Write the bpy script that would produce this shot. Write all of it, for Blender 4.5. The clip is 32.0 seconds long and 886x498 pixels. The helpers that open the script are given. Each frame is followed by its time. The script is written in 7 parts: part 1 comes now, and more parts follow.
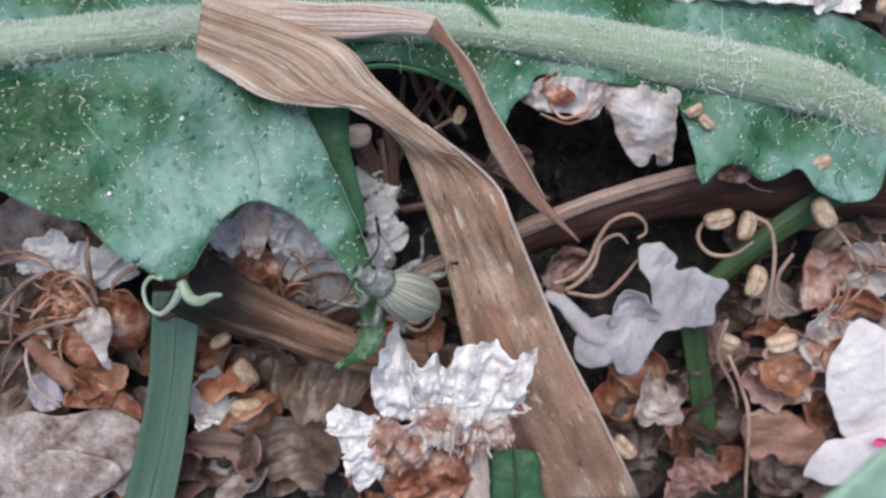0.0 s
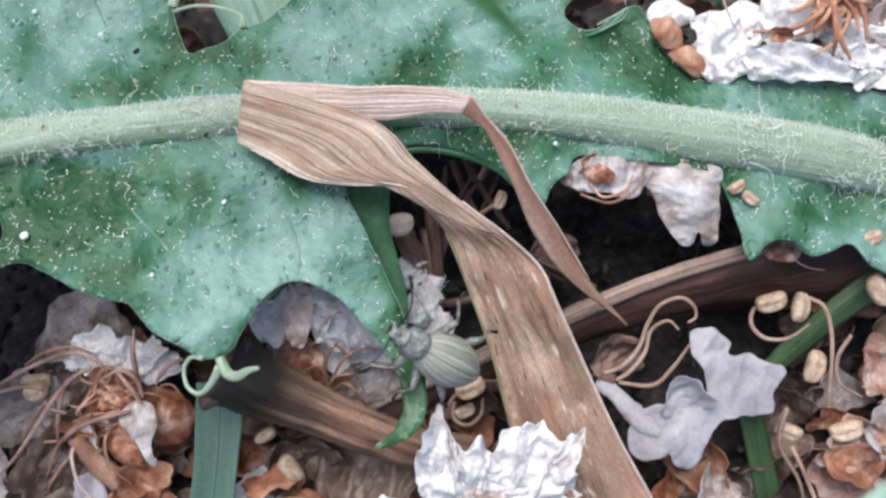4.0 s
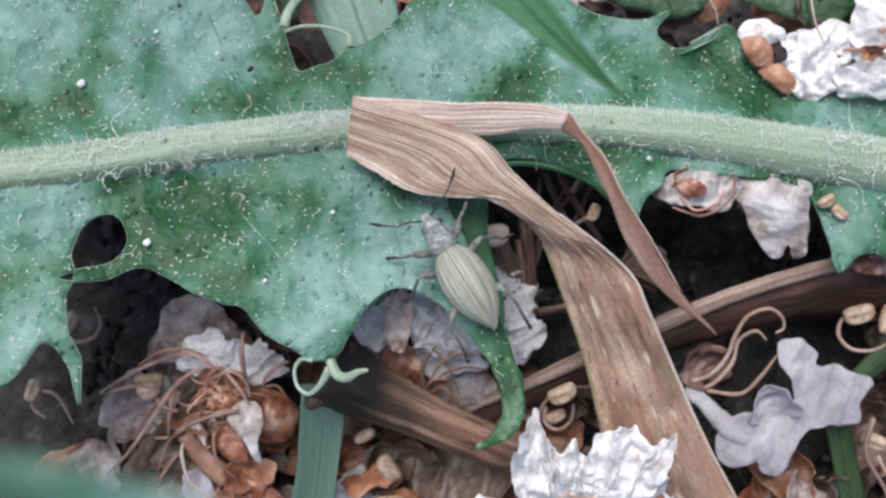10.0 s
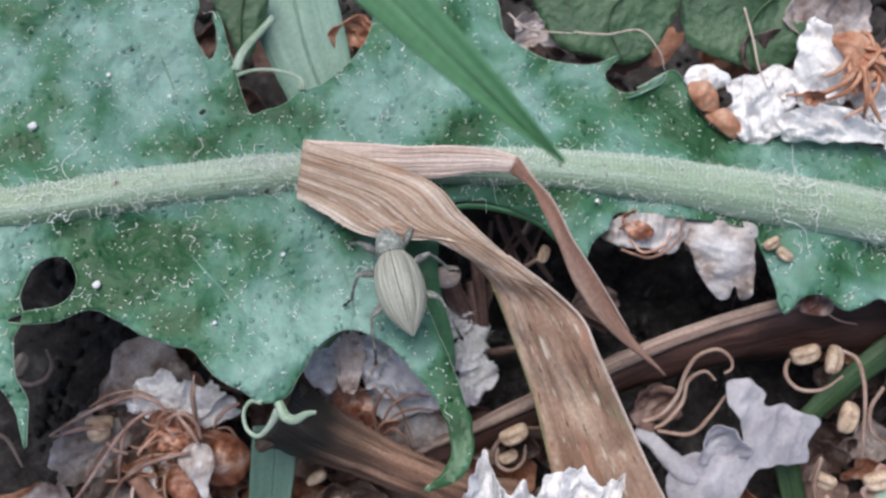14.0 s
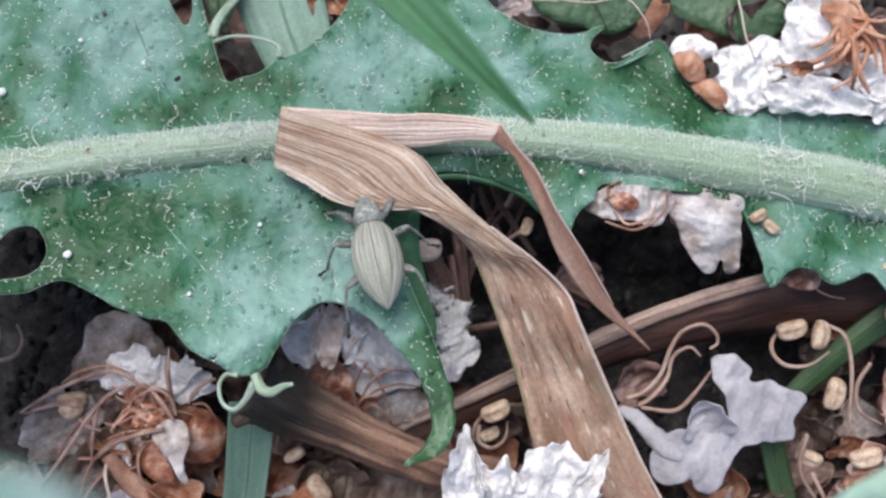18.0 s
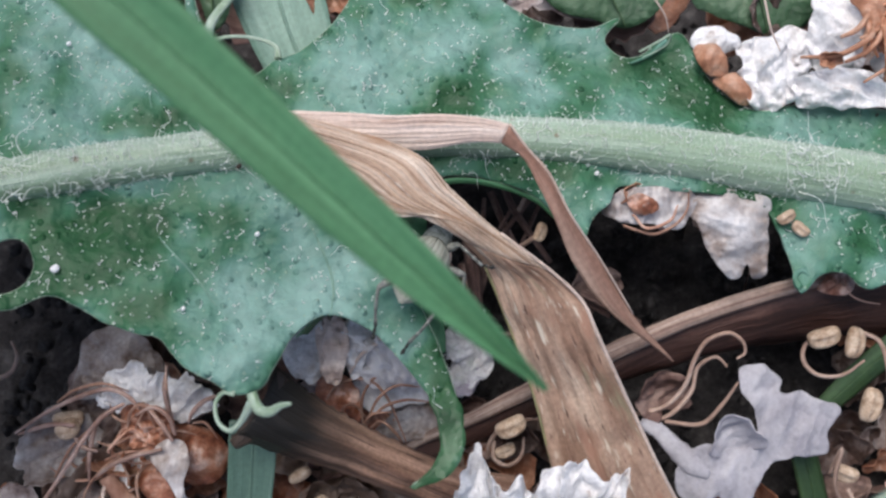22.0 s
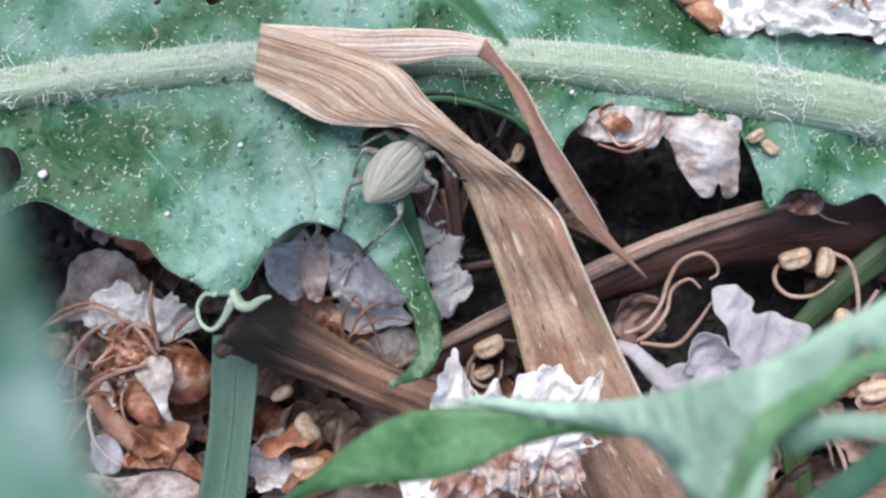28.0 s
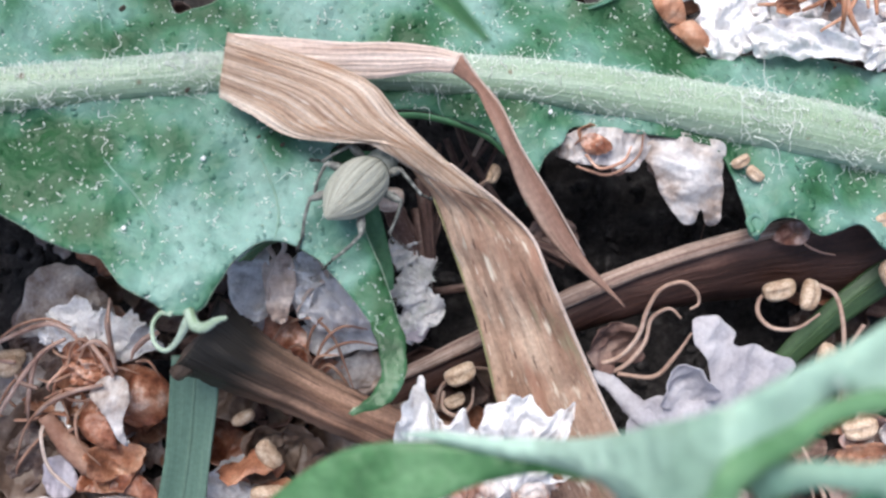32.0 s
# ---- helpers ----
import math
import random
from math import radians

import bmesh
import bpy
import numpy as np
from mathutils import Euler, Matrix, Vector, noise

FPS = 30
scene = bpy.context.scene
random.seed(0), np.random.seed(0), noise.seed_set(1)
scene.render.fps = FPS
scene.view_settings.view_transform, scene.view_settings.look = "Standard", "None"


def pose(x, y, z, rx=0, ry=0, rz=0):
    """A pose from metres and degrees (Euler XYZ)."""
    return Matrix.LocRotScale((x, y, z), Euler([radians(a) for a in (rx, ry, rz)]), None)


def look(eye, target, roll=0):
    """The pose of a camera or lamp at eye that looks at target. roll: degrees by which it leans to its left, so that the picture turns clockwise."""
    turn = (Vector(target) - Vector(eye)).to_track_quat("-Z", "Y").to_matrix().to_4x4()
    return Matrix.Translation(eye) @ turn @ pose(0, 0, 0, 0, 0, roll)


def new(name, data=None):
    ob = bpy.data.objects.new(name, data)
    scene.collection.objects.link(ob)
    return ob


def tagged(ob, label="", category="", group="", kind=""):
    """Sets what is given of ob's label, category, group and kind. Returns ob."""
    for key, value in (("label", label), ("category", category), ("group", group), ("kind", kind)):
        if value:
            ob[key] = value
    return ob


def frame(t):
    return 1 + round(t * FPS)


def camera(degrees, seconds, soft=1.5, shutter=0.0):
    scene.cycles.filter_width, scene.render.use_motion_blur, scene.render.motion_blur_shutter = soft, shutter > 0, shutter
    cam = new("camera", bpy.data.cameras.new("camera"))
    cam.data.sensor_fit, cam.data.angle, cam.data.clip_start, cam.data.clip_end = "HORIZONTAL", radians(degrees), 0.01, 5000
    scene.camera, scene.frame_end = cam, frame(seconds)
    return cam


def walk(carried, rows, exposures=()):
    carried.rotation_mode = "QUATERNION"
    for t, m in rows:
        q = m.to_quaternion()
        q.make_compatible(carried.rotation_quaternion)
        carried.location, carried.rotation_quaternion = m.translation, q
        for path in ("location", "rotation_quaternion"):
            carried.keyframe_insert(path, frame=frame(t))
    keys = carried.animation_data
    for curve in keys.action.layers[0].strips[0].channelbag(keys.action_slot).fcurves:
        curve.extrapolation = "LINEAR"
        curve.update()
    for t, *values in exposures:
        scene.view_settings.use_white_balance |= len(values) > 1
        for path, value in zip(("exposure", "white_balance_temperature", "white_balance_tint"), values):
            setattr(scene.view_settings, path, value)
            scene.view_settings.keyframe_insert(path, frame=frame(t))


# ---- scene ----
cam = camera(42, 32.0, soft=2.5)
PATH = [
    (0, -0.00093, -0.01236, 0.06518, 4.142, -4.662, 0.288),
    (0.5, -0.00021, -0.01176, 0.06486, 6.624, -5.089, 0.038),
    (1, 0.00011, -0.01270, 0.06475, 8.723, -4.239, -0.481),
    (1.5, 0.00007, -0.01502, 0.06473, 9.765, -2.160, -1.133),
    (2, 0.00104, -0.01613, 0.06510, 10.681, -1.906, -1.296),
    (2.5, 0.00053, -0.01735, 0.06494, 10.887, -2.717, -1.222),
    (3, 0.00025, -0.01799, 0.06477, 12.212, -2.107, -0.905),
    (3.5, 0.00073, -0.01761, 0.06504, 12.276, -1.349, -0.603),
    (4, 0.00080, -0.01706, 0.06413, 12.836, -0.813, -0.510),
    (4.5, 0.00102, -0.01659, 0.06480, 13.390, -0.110, -0.561),
    (6.5, 0.00141, -0.01756, 0.06494, 13.079, 0.583, -0.336),
    (7, 0.00244, -0.01764, 0.06475, 12.658, 0.571, -0.500),
    (7.5, 0.00211, -0.01768, 0.06494, 12.578, 0.670, -0.497),
    (8, 0.00255, -0.01795, 0.06533, 12.882, 0.842, -0.322),
    (8.5, 0.00079, -0.01790, 0.06638, 12.686, 1.429, 0.242),
    (9, -0.00046, -0.01872, 0.06632, 13.041, 1.277, 0.750),
    (9.5, -0.00060, -0.01815, 0.06581, 13.357, 1.397, 0.719),
    (10, -0.00101, -0.01764, 0.06663, 13.331, 2.124, 0.738),
    (10.5, -0.00146, -0.01763, 0.06691, 13.704, 2.354, 0.649),
    (11, -0.00101, -0.01717, 0.06709, 13.994, 2.428, 0.491),
    (11.5, -0.00041, -0.01652, 0.06650, 14.461, 1.617, 0.092),
    (12, -0.00045, -0.01710, 0.06624, 14.693, 0.950, 0.107),
    (12.5, -0.00056, -0.01700, 0.06619, 14.552, 0.833, 0.259),
    (13, 0.00016, -0.01726, 0.06540, 14.516, 0.233, 0.159),
    (13.5, 0.00014, -0.01716, 0.06605, 14.578, 0.663, 0.274),
    (14, 0.00007, -0.01759, 0.06709, 15.253, 0.702, 0.346),
    (14.5, 0.00054, -0.01898, 0.06639, 15.564, 0.118, 0.494),
    (16.5, -0.00048, -0.01854, 0.06552, 14.673, 0.116, 0.622),
    (17, -0.00087, -0.01841, 0.06571, 14.737, 0.039, 0.497),
    (17.5, 0.00024, -0.01814, 0.06563, 14.811, -0.136, 0.237),
    (18, 0.00009, -0.01834, 0.06550, 14.894, -0.218, 0.253),
    (18.5, 0.00022, -0.01818, 0.06500, 14.922, -0.359, 0.277),
    (19, 0.00017, -0.01721, 0.06161, 14.917, 0.419, 0.287),
    (19.5, -0.00039, -0.01702, 0.06147, 15.089, 0.570, 0.315),
    (20, -0.00035, -0.01718, 0.06205, 15.501, 0.994, 0.418),
    (20.5, -0.00021, -0.01712, 0.06256, 15.544, 1.684, 0.494),
    (21, -0.00021, -0.01703, 0.06269, 15.125, 1.618, 0.485),
    (21.5, -0.00018, -0.01743, 0.06259, 15.436, 1.569, 0.256),
    (22, 0.00112, -0.01725, 0.06240, 15.044, 1.361, -0.138),
    (22.5, 0.00186, -0.01759, 0.06235, 14.579, 1.497, -0.111),
    (23, 0.00134, -0.01944, 0.06193, 14.138, 0.755, -0.114),
    (23.5, 0.00048, -0.02096, 0.06162, 14.155, 0.132, -0.184),
    (24, 0.00024, -0.02252, 0.06167, 15.091, 0.183, -0.167),
    (24.5, 0.00055, -0.02249, 0.06175, 15.069, 0.101, -0.058),
    (25, -0.00026, -0.02242, 0.06179, 15.074, 0.131, 0.010),
    (25.5, -0.00050, -0.02220, 0.06266, 15.357, 0.953, 0.095),
    (27.5, -0.00083, -0.02372, 0.06280, 16.765, 1.002, 0.101),
    (28, 0.00199, -0.02342, 0.06218, 16.618, 1.131, -0.066),
    (28.5, 0.00301, -0.02357, 0.06114, 15.915, 0.745, -0.017),
    (29, 0.00423, -0.02406, 0.05973, 15.951, -0.014, 0.289),
    (29.5, 0.00523, -0.02397, 0.05892, 15.958, -0.193, 0.364),
    (30, 0.00443, -0.02344, 0.05843, 16.158, -0.537, 0.397),
    (30.5, 0.00472, -0.02302, 0.05889, 16.428, -0.277, 0.351),
    (31, 0.00449, -0.02285, 0.05927, 17.017, -0.110, 0.446),
    (31.5, 0.00373, -0.02282, 0.05977, 17.430, 0.325, 0.742),
    (32, 0.00326, -0.02262, 0.05997, 17.645, 0.566, 1.150),
]
walk(cam, [(t, pose(x, y, z, rx, ry, rz)) for t, x, y, z, rx, ry, rz in PATH], [(0, 0.1), (1.5, 0.45), (8, 0.38), (13, 0.18), (18, 0.36), (21, 0.1), (25, 0.57), (30, 0.57), (32, 0.65)])
cam.data.dof.use_dof = True
cam.data.dof.focus_distance = 0.0595
cam.data.dof.aperture_fstop = 64

# ---- light: open shade under a bright overcast sky ----
world = bpy.data.worlds.new("sky")
scene.world = world
world.use_nodes = True
wn = world.node_tree.nodes
sky = wn.new("ShaderNodeTexSky")
sky.sky_type = "NISHITA"
sky.sun_disc = False
sky.sun_elevation = radians(70)
sky.sun_rotation = radians(-25)
sky.air_density = 0.9
sky.dust_density = 4.0
sky.ozone_density = 0.9
wn["Background"].inputs["Strength"].default_value = 0.15
world.node_tree.links.new(sky.outputs["Color"], wn["Background"].inputs["Color"])
sun = new("sun", bpy.data.lights.new("sun", "SUN"))
sun.data.energy = 2.1
sun.data.angle = radians(36)
sun.data.color = (0.99, 0.985, 0.985)
sun.matrix_world = look((-0.14, 0.24, 0.96), (0, 0, 0))

# ---- plan: millimetres, u to the right, v away, w up; the bank slopes by 15 degrees ----
SLOPE = Matrix.Rotation(radians(15), 3, "X")
ROT = np.array(SLOPE)
ORIGIN = {}


def place(p):
    return Vector(ROT @ np.asarray(p, float)) * 0.001


def mesh_of(name, verts, faces, mat, uv=None, smooth=True):
    me = bpy.data.meshes.new(name)
    me.from_pydata(verts.tolist(), [], [tuple(int(i) for i in f) for f in faces])
    if smooth:
        me.polygons.foreach_set("use_smooth", [True] * len(me.polygons))
    if uv is not None:
        layer = me.uv_layers.new(name="UVMap")
        idx = np.zeros(len(me.loops), dtype=np.int32)
        me.loops.foreach_get("vertex_index", idx)
        layer.data.foreach_set("uv", np.asarray(uv, np.float32)[idx].ravel())
    me.materials.append(mat)
    me.update()
    return me


def thing(name, base, label, category, group="", kind=""):
    """An empty at a place of the plan that carries the parts of a thing."""
    ob = new(name)
    ob.empty_display_size = 0.001
    ob.location = place(base)
    ORIGIN[ob] = ob.location.copy()
    return tagged(ob, label, category, group, kind)


def put(name, geo, mat, parent=None, label="", category="", group="", kind="", smooth=True):
    """A mesh from plan millimetres, as a part of parent or as a thing of its own."""
    verts, faces, uv = geo
    w = np.asarray(verts, float) @ ROT.T * 0.001
    c = w.mean(0)
    ob = new(name, mesh_of(name, w - c, faces, mat, uv, smooth))
    ORIGIN[ob] = Vector(c)
    if parent is not None:
        ob.parent = parent
        ob.location = Vector(c) - ORIGIN[parent]
    else:
        ob.location = Vector(c)
    return tagged(ob, label, category, group, kind)


# ---- shapes ----
def spline(pts, n):
    """A smooth curve through the points, n samples."""
    p = np.asarray(pts, float)
    if len(p) == 2:
        s = np.linspace(0, 1, n)[:, None]
        return p[0] * (1 - s) + p[1] * s
    q = np.vstack([2 * p[0] - p[1], p, 2 * p[-1] - p[-2]])
    s = np.linspace(0, len(p) - 1, n)
    i = np.minimum(s.astype(int), len(p) - 2)
    f = (s - i)[:, None]
    a, b, c, d = q[i], q[i + 1], q[i + 2], q[i + 3]
    return 0.5 * (2 * b + (c - a) * f + (2 * a - 5 * b + 4 * c - d) * f**2 + (3 * b - a - 3 * c + d) * f**3)


def nz(p, scale, seed=0.0):
    return noise.noise(Vector((p[0] / scale + seed * 7.31, p[1] / scale - seed * 3.17, p[2] / scale + seed * 1.73)))


def nz_all(pts, scale, seed=0.0):
    return np.array([nz(p, scale, seed) for p in pts])


def tube(pts, radii, n=16, sides=7, flat=1.0, rough=0.0, seed=0.0):
    """A round or flattened rod along a curve; radii are spread along it."""
    c = spline(pts, n)
    r = np.interp(np.linspace(0, 1, n), np.linspace(0, 1, len(radii)), radii)
    t = np.gradient(c, axis=0)
    t /= np.linalg.norm(t, axis=1)[:, None] + 1e-9
    up = np.array([0.13, 0.21, 0.97])
    verts, uv, faces = [], [], []
    for k in range(n):
        side = np.cross(t[k], up)
        if np.linalg.norm(side) < 0.2:
            side = np.cross(t[k], (1.0, 0.0, 0.0))
        side /= np.linalg.norm(side)
        nor = np.cross(side, t[k])
        for j in range(sides):
            a = 2 * math.pi * j / sides
            rr = r[k] * (1 + rough * nz((k * 0.9, j * 1.3, seed), 1.0, seed)) if rough else r[k]
            verts.append(c[k] + rr * (math.cos(a) * side + flat * math.sin(a) * nor))
            uv.append((k / n * 4, j / sides))
    for k in range(n - 1):
        for j in range(sides):
            a, b = k * sides + j, k * sides + (j + 1) % sides
            faces.append((a, b, b + sides, a + sides))
    faces.append(tuple(range(sides - 1, -1, -1)))
    faces.append(tuple((n - 1) * sides + j for j in range(sides)))
    return np.array(verts), faces, uv


def two_sided(front, faces, normals, thick, uv, border):
    """Closes a sheet with a back at a given thickness; border: ordered pairs of edge vertices."""
    n = len(front)
    verts = np.vstack([front, front - normals * thick])
    back = [tuple(i + n for i in reversed(f)) for f in faces]
    rim = [(b, a, a + n, b + n) for a, b in border]
    return verts, list(faces) + back + rim, list(uv) + list(uv)


def grid_normals(p):
    du, dv = np.gradient(p, axis=0), np.gradient(p, axis=1)
    nn = np.cross(du, dv)
    return nn / (np.linalg.norm(nn, axis=2)[..., None] + 1e-9)


def ruled(a, b, n=40, m=8, bow=0.0, thick=0.06, ripple=0.0, seed=0.0, folds=0.0, fold_count=7, tear=0.0):
    """A strap between two edge curves, bowed across, with ripples and lengthwise folds."""
    ea, eb = spline(a, n), spline(b, n)
    s = np.linspace(0, 1, m)
    p = ea[:, None] * (1 - s)[None, :, None] + eb[:, None] * s[None, :, None]
    nor = grid_normals(p)
    if nor[:, :, 2].mean() < 0:
        nor = -nor
    off = bow * 4 * (s * (1 - s))[None, :] * np.ones((n, 1))
    off = off + folds * np.sin(s * fold_count * math.pi * 2 + seed)[None, :] * np.sin(np.linspace(0.3, 2.9, n))[:, None]
    if ripple:
        off = off + ripple * nz_all(p.reshape(-1, 3), 1.6, seed).reshape(n, m)
    if tear:
        wob = tear * np.array([[nz((k * 0.8, 0, e), 1.0, seed) for e in (0, 5)] for k in range(n)])
        across = eb - ea
        across /= np.linalg.norm(across, axis=1)[:, None] + 1e-9
        p[:, 0] += wob[:, :1] * across
        p[:, -1] += wob[:, 1:] * across
    p = p + nor * off[..., None]
    flip = grid_normals(p)[:, :, 2].mean() < 0
    idx = np.arange(n * m).reshape(n, m)
    faces, border = [], []
    for i in range(n - 1):
        for j in range(m - 1):
            f = (idx[i, j], idx[i + 1, j], idx[i + 1, j + 1], idx[i, j + 1])
            faces.append(f[::-1] if flip else f)
    loop = list(idx[:, 0]) + list(idx[-1, 1:]) + list(idx[-2::-1, -1]) + list(idx[0, -2:0:-1])
    if flip:
        loop = loop[::-1]
    border = [(loop[k], loop[(k + 1) % len(loop)]) for k in range(len(loop))]
    nn = grid_normals(p).reshape(-1, 3) * (-1 if flip else 1)
    length = np.r_[0, np.cumsum(np.linalg.norm(np.diff(ea, axis=0), axis=1))]
    width = float(np.linalg.norm(ea - eb, axis=1).max())
    uv = [(length[i] * 0.1, s[j] * width * 0.1) for i in range(n) for j in range(m)]
    return two_sided(p.reshape(-1, 3), faces, nn, thick, uv, border)


def inside(poly, q):
    """Which of the points q lie in the polygon."""
    hit = np.zeros(len(q), bool)
    for (x0, y0), (x1, y1) in zip(poly, np.roll(poly, -1, 0)):
        cross = (y0 > q[:, 1]) != (y1 > q[:, 1])
        with np.errstate(divide="ignore", invalid="ignore"):
            x = x0 + (q[:, 1] - y0) * (x1 - x0) / (y1 - y0)
        hit ^= cross & (q[:, 0] < x)
    return hit


def outline_of(pts, step=0.3, ragged=0.0, seed=0.0):
    """A closed smooth outline through corner points, in even steps."""
    p = np.asarray(pts, float)
    ext = np.vstack([p[-2:], p, p[:3]])
    c = spline(ext, len(ext) * 14)
    a, b = 2 * 14, (len(p) + 2) * 14
    c = c[int(a * len(c) / (len(ext) * 14)): int(b * len(c) / (len(ext) * 14))]
    d = np.r_[0, np.cumsum(np.linalg.norm(np.diff(np.vstack([c, c[:1]]), axis=0), axis=1))]
    n = max(8, int(d[-1] / step))
    s = np.linspace(0, d[-1], n, endpoint=False)
    cc = np.vstack([c, c[:1]])
    o = np.stack([np.interp(s, d, cc[:, 0]), np.interp(s, d, cc[:, 1])], 1)
    if ragged:
        o = o + ragged * np.array([[nz((x, y, 0), 0.7, seed), nz((x, y, 9), 0.7, seed)] for x, y in o])
    return o


def sheet(outline, height, spacing=0.4, thick=0.12, holes=()):
    """A flat sheet cut to an outline (u, v), raised to height(u, v)."""
    from mathutils.geometry import delaunay_2d_cdt
    o = np.asarray(outline, float)
    lo, hi = o.min(0), o.max(0)
    gu, gv = np.meshgrid(np.arange(lo[0], hi[0], spacing), np.arange(lo[1], hi[1], spacing))
    rng = np.random.RandomState(5)
    q = np.stack([gu.ravel(), gv.ravel()], 1) + rng.uniform(-0.22, 0.22, (gu.size, 2)) * spacing
    keep = inside(o, q)
    rings = [o] + [np.asarray(h, float) for h in holes]
    for h in rings[1:]:
        keep &= ~inside(h, q)
    q = q[keep]
    far = np.ones(len(q), bool)
    for ring in rings:
        for k in range(0, len(ring), 50):
            d = np.linalg.norm(q[:, None] - ring[None, k:k + 50], axis=2).min(1)
            far &= d > spacing * 0.4
    q = q[far]
    pts, edges = [], []
    for ring in rings:
        b = len(pts)
        pts += [tuple(x) for x in ring]
        edges += [(b + k, b + (k + 1) % len(ring)) for k in range(len(ring))]
    pts += [tuple(x) for x in q]
    v2, _, tri, *_ = delaunay_2d_cdt([Vector(p) for p in pts], edges, [], 0, 1e-6)
    v2 = np.array([tuple(v) for v in v2])
    tri = np.array(tri)
    mid = v2[tri].mean(1)
    ok = inside(o, mid)
    for h in rings[1:]:
        ok &= ~inside(h, mid)
    tri = tri[ok]
    used = {}
    for t in tri.ravel():
        used.setdefault(int(t), len(used))
    v2 = v2[list(used)]
    tri = np.array([[used[int(i)] for i in t] for t in tri])
    w = np.array([height(u, v) for u, v in v2])
    p = np.column_stack([v2, w])
    e1, e2 = p[tri[:, 1]] - p[tri[:, 0]], p[tri[:, 2]] - p[tri[:, 0]]
    fn = np.cross(e1, e2)
    flip = fn[:, 2] < 0
    tri[flip] = tri[flip][:, ::-1]
    fn[flip] = -fn[flip]
    nn = np.zeros_like(p)
    for k in range(3):
        np.add.at(nn, tri[:, k], fn)
    nn /= np.linalg.norm(nn, axis=1)[:, None] + 1e-9
    count = {}
    for a, b, c in tri.tolist():
        for e in ((a, b), (b, c), (c, a)):
            count[e] = count.get(e, 0) + 1
    border = [e for e in count if (e[1], e[0]) not in count]
    return two_sided(p, [tuple(t) for t in tri.tolist()], nn, thick, (v2 * 0.1).tolist(), border)


def petal(center, size, tilt=(0, 0, 0), cup=0.3, crumple=0.25, seed=0.0, narrow=0.8, frill=0.25, thick=0.03, n=15, m=34, crease=0.12):
    """A thin crumpled petal: a wavy disc with a frayed margin, bent into a cup."""
    verts = []
    faces = []
    for i in range(n):
        r = i / (n - 1)
        for j in range(m):
            a = 2 * math.pi * j / m
            ca, sa = math.cos(a), math.sin(a)
            fr = 1 + frill * r * r * (1.3 * nz((ca * 0.9, sa * 0.9, 0), 1.0, seed) + 0.7 * nz((ca * 2.3, sa * 2.3, 3), 1.0, seed) + 0.3 * nz((ca * 9, sa * 9, 3), 1.0, seed))
            x, y = r * fr * ca, r * fr * sa * narrow
            xr, yr = x * math.cos(seed) + y * math.sin(seed), y * math.cos(seed) - x * math.sin(seed)
            z = cup * r * r * (1 + 0.5 * math.cos(2 * a + seed)) + crumple * (1.5 * nz((xr * 0.9, yr * 2.4, 0), 1.0, seed) + 0.5 * nz((xr * 3, yr * 5.5, 2), 1.0, seed))
            z += crease * (abs(nz((xr * 2.2, yr * 4.5, 8), 1.0, seed)) + 0.5 * abs(nz((x * 6.3, y * 6.3, 9), 1.0, seed)) + (0.5 * abs(nz((xr * 7, yr * 14, 12), 1.0, seed)) if n > 20 else 0))
            z += 0.55 * crumple * (abs(x * math.cos(seed) + y * math.sin(seed)) + 0.7 * abs(x * math.cos(seed * 2.3 + 1) + y * math.sin(seed * 2.3 + 1) - 0.25))
            verts.append((x * size, y * size, z * size))
    for i in range(n - 1):
        for j in range(m):
            a, b = i * m + j, i * m + (j + 1) % m
            faces.append((a, a + m, b + m, b))
    p = np.array(verts)
    nn = np.zeros_like(p)
    fa = np.array(faces)
    c = np.cross(p[fa[:, 2]] - p[fa[:, 0]], p[fa[:, 3]] - p[fa[:, 1]])
    for k in range(4):
        np.add.at(nn, fa[:, k], c)
    nn /= np.linalg.norm(nn, axis=1)[:, None] + 1e-9
    last = (n - 1) * m
    border = [(last + j, last + (j + 1) % m) for j in range(m)]
    uv = p[:, :2] * 0.1
    v, f, uv = two_sided(p, faces, nn, thick, uv.tolist(), border)
    rot = np.array(Euler([radians(x) for x in tilt]).to_matrix())
    return v @ rot.T + np.asarray(center, float), f, uv


def bean(center, length, turn=(0, 0, 0), plump=0.66, groove=0.5, n=16, m=20, curve=0.1):
    """A plump, slightly curved bean, with a groove between two lips along it."""
    verts, faces, uv = [], [], []
    for i in range(n):
        th = math.pi * i / (n - 1)
        st = max(0.0, math.sin(th))
        for j in range(m):
            a = 2 * math.pi * j / m
            r = st**0.7
            d = (a - math.pi / 2) / 0.3
            g = 1 + st * groove * (0.28 * math.exp(-((abs(d) - 1.7) ** 2)) - 0.85 * math.exp(-d * d))
            verts.append((-math.cos(th) * 0.5 * length, plump * 0.5 * length * r * math.cos(a) * (1 + 0.1 * groove * math.sin(3 * th)) - curve * length * st, plump * 0.42 * length * r * math.sin(a) * g))
            uv.append((i / n, j / m))
    for i in range(n - 1):
        for j in range(m):
            a, b = i * m + j, i * m + (j + 1) % m
            faces.append((a, b, b + m, a + m))
    rot = np.array(Euler([radians(x) for x in turn]).to_matrix())
    return np.array(verts) @ rot.T + np.asarray(center, float), faces, uv


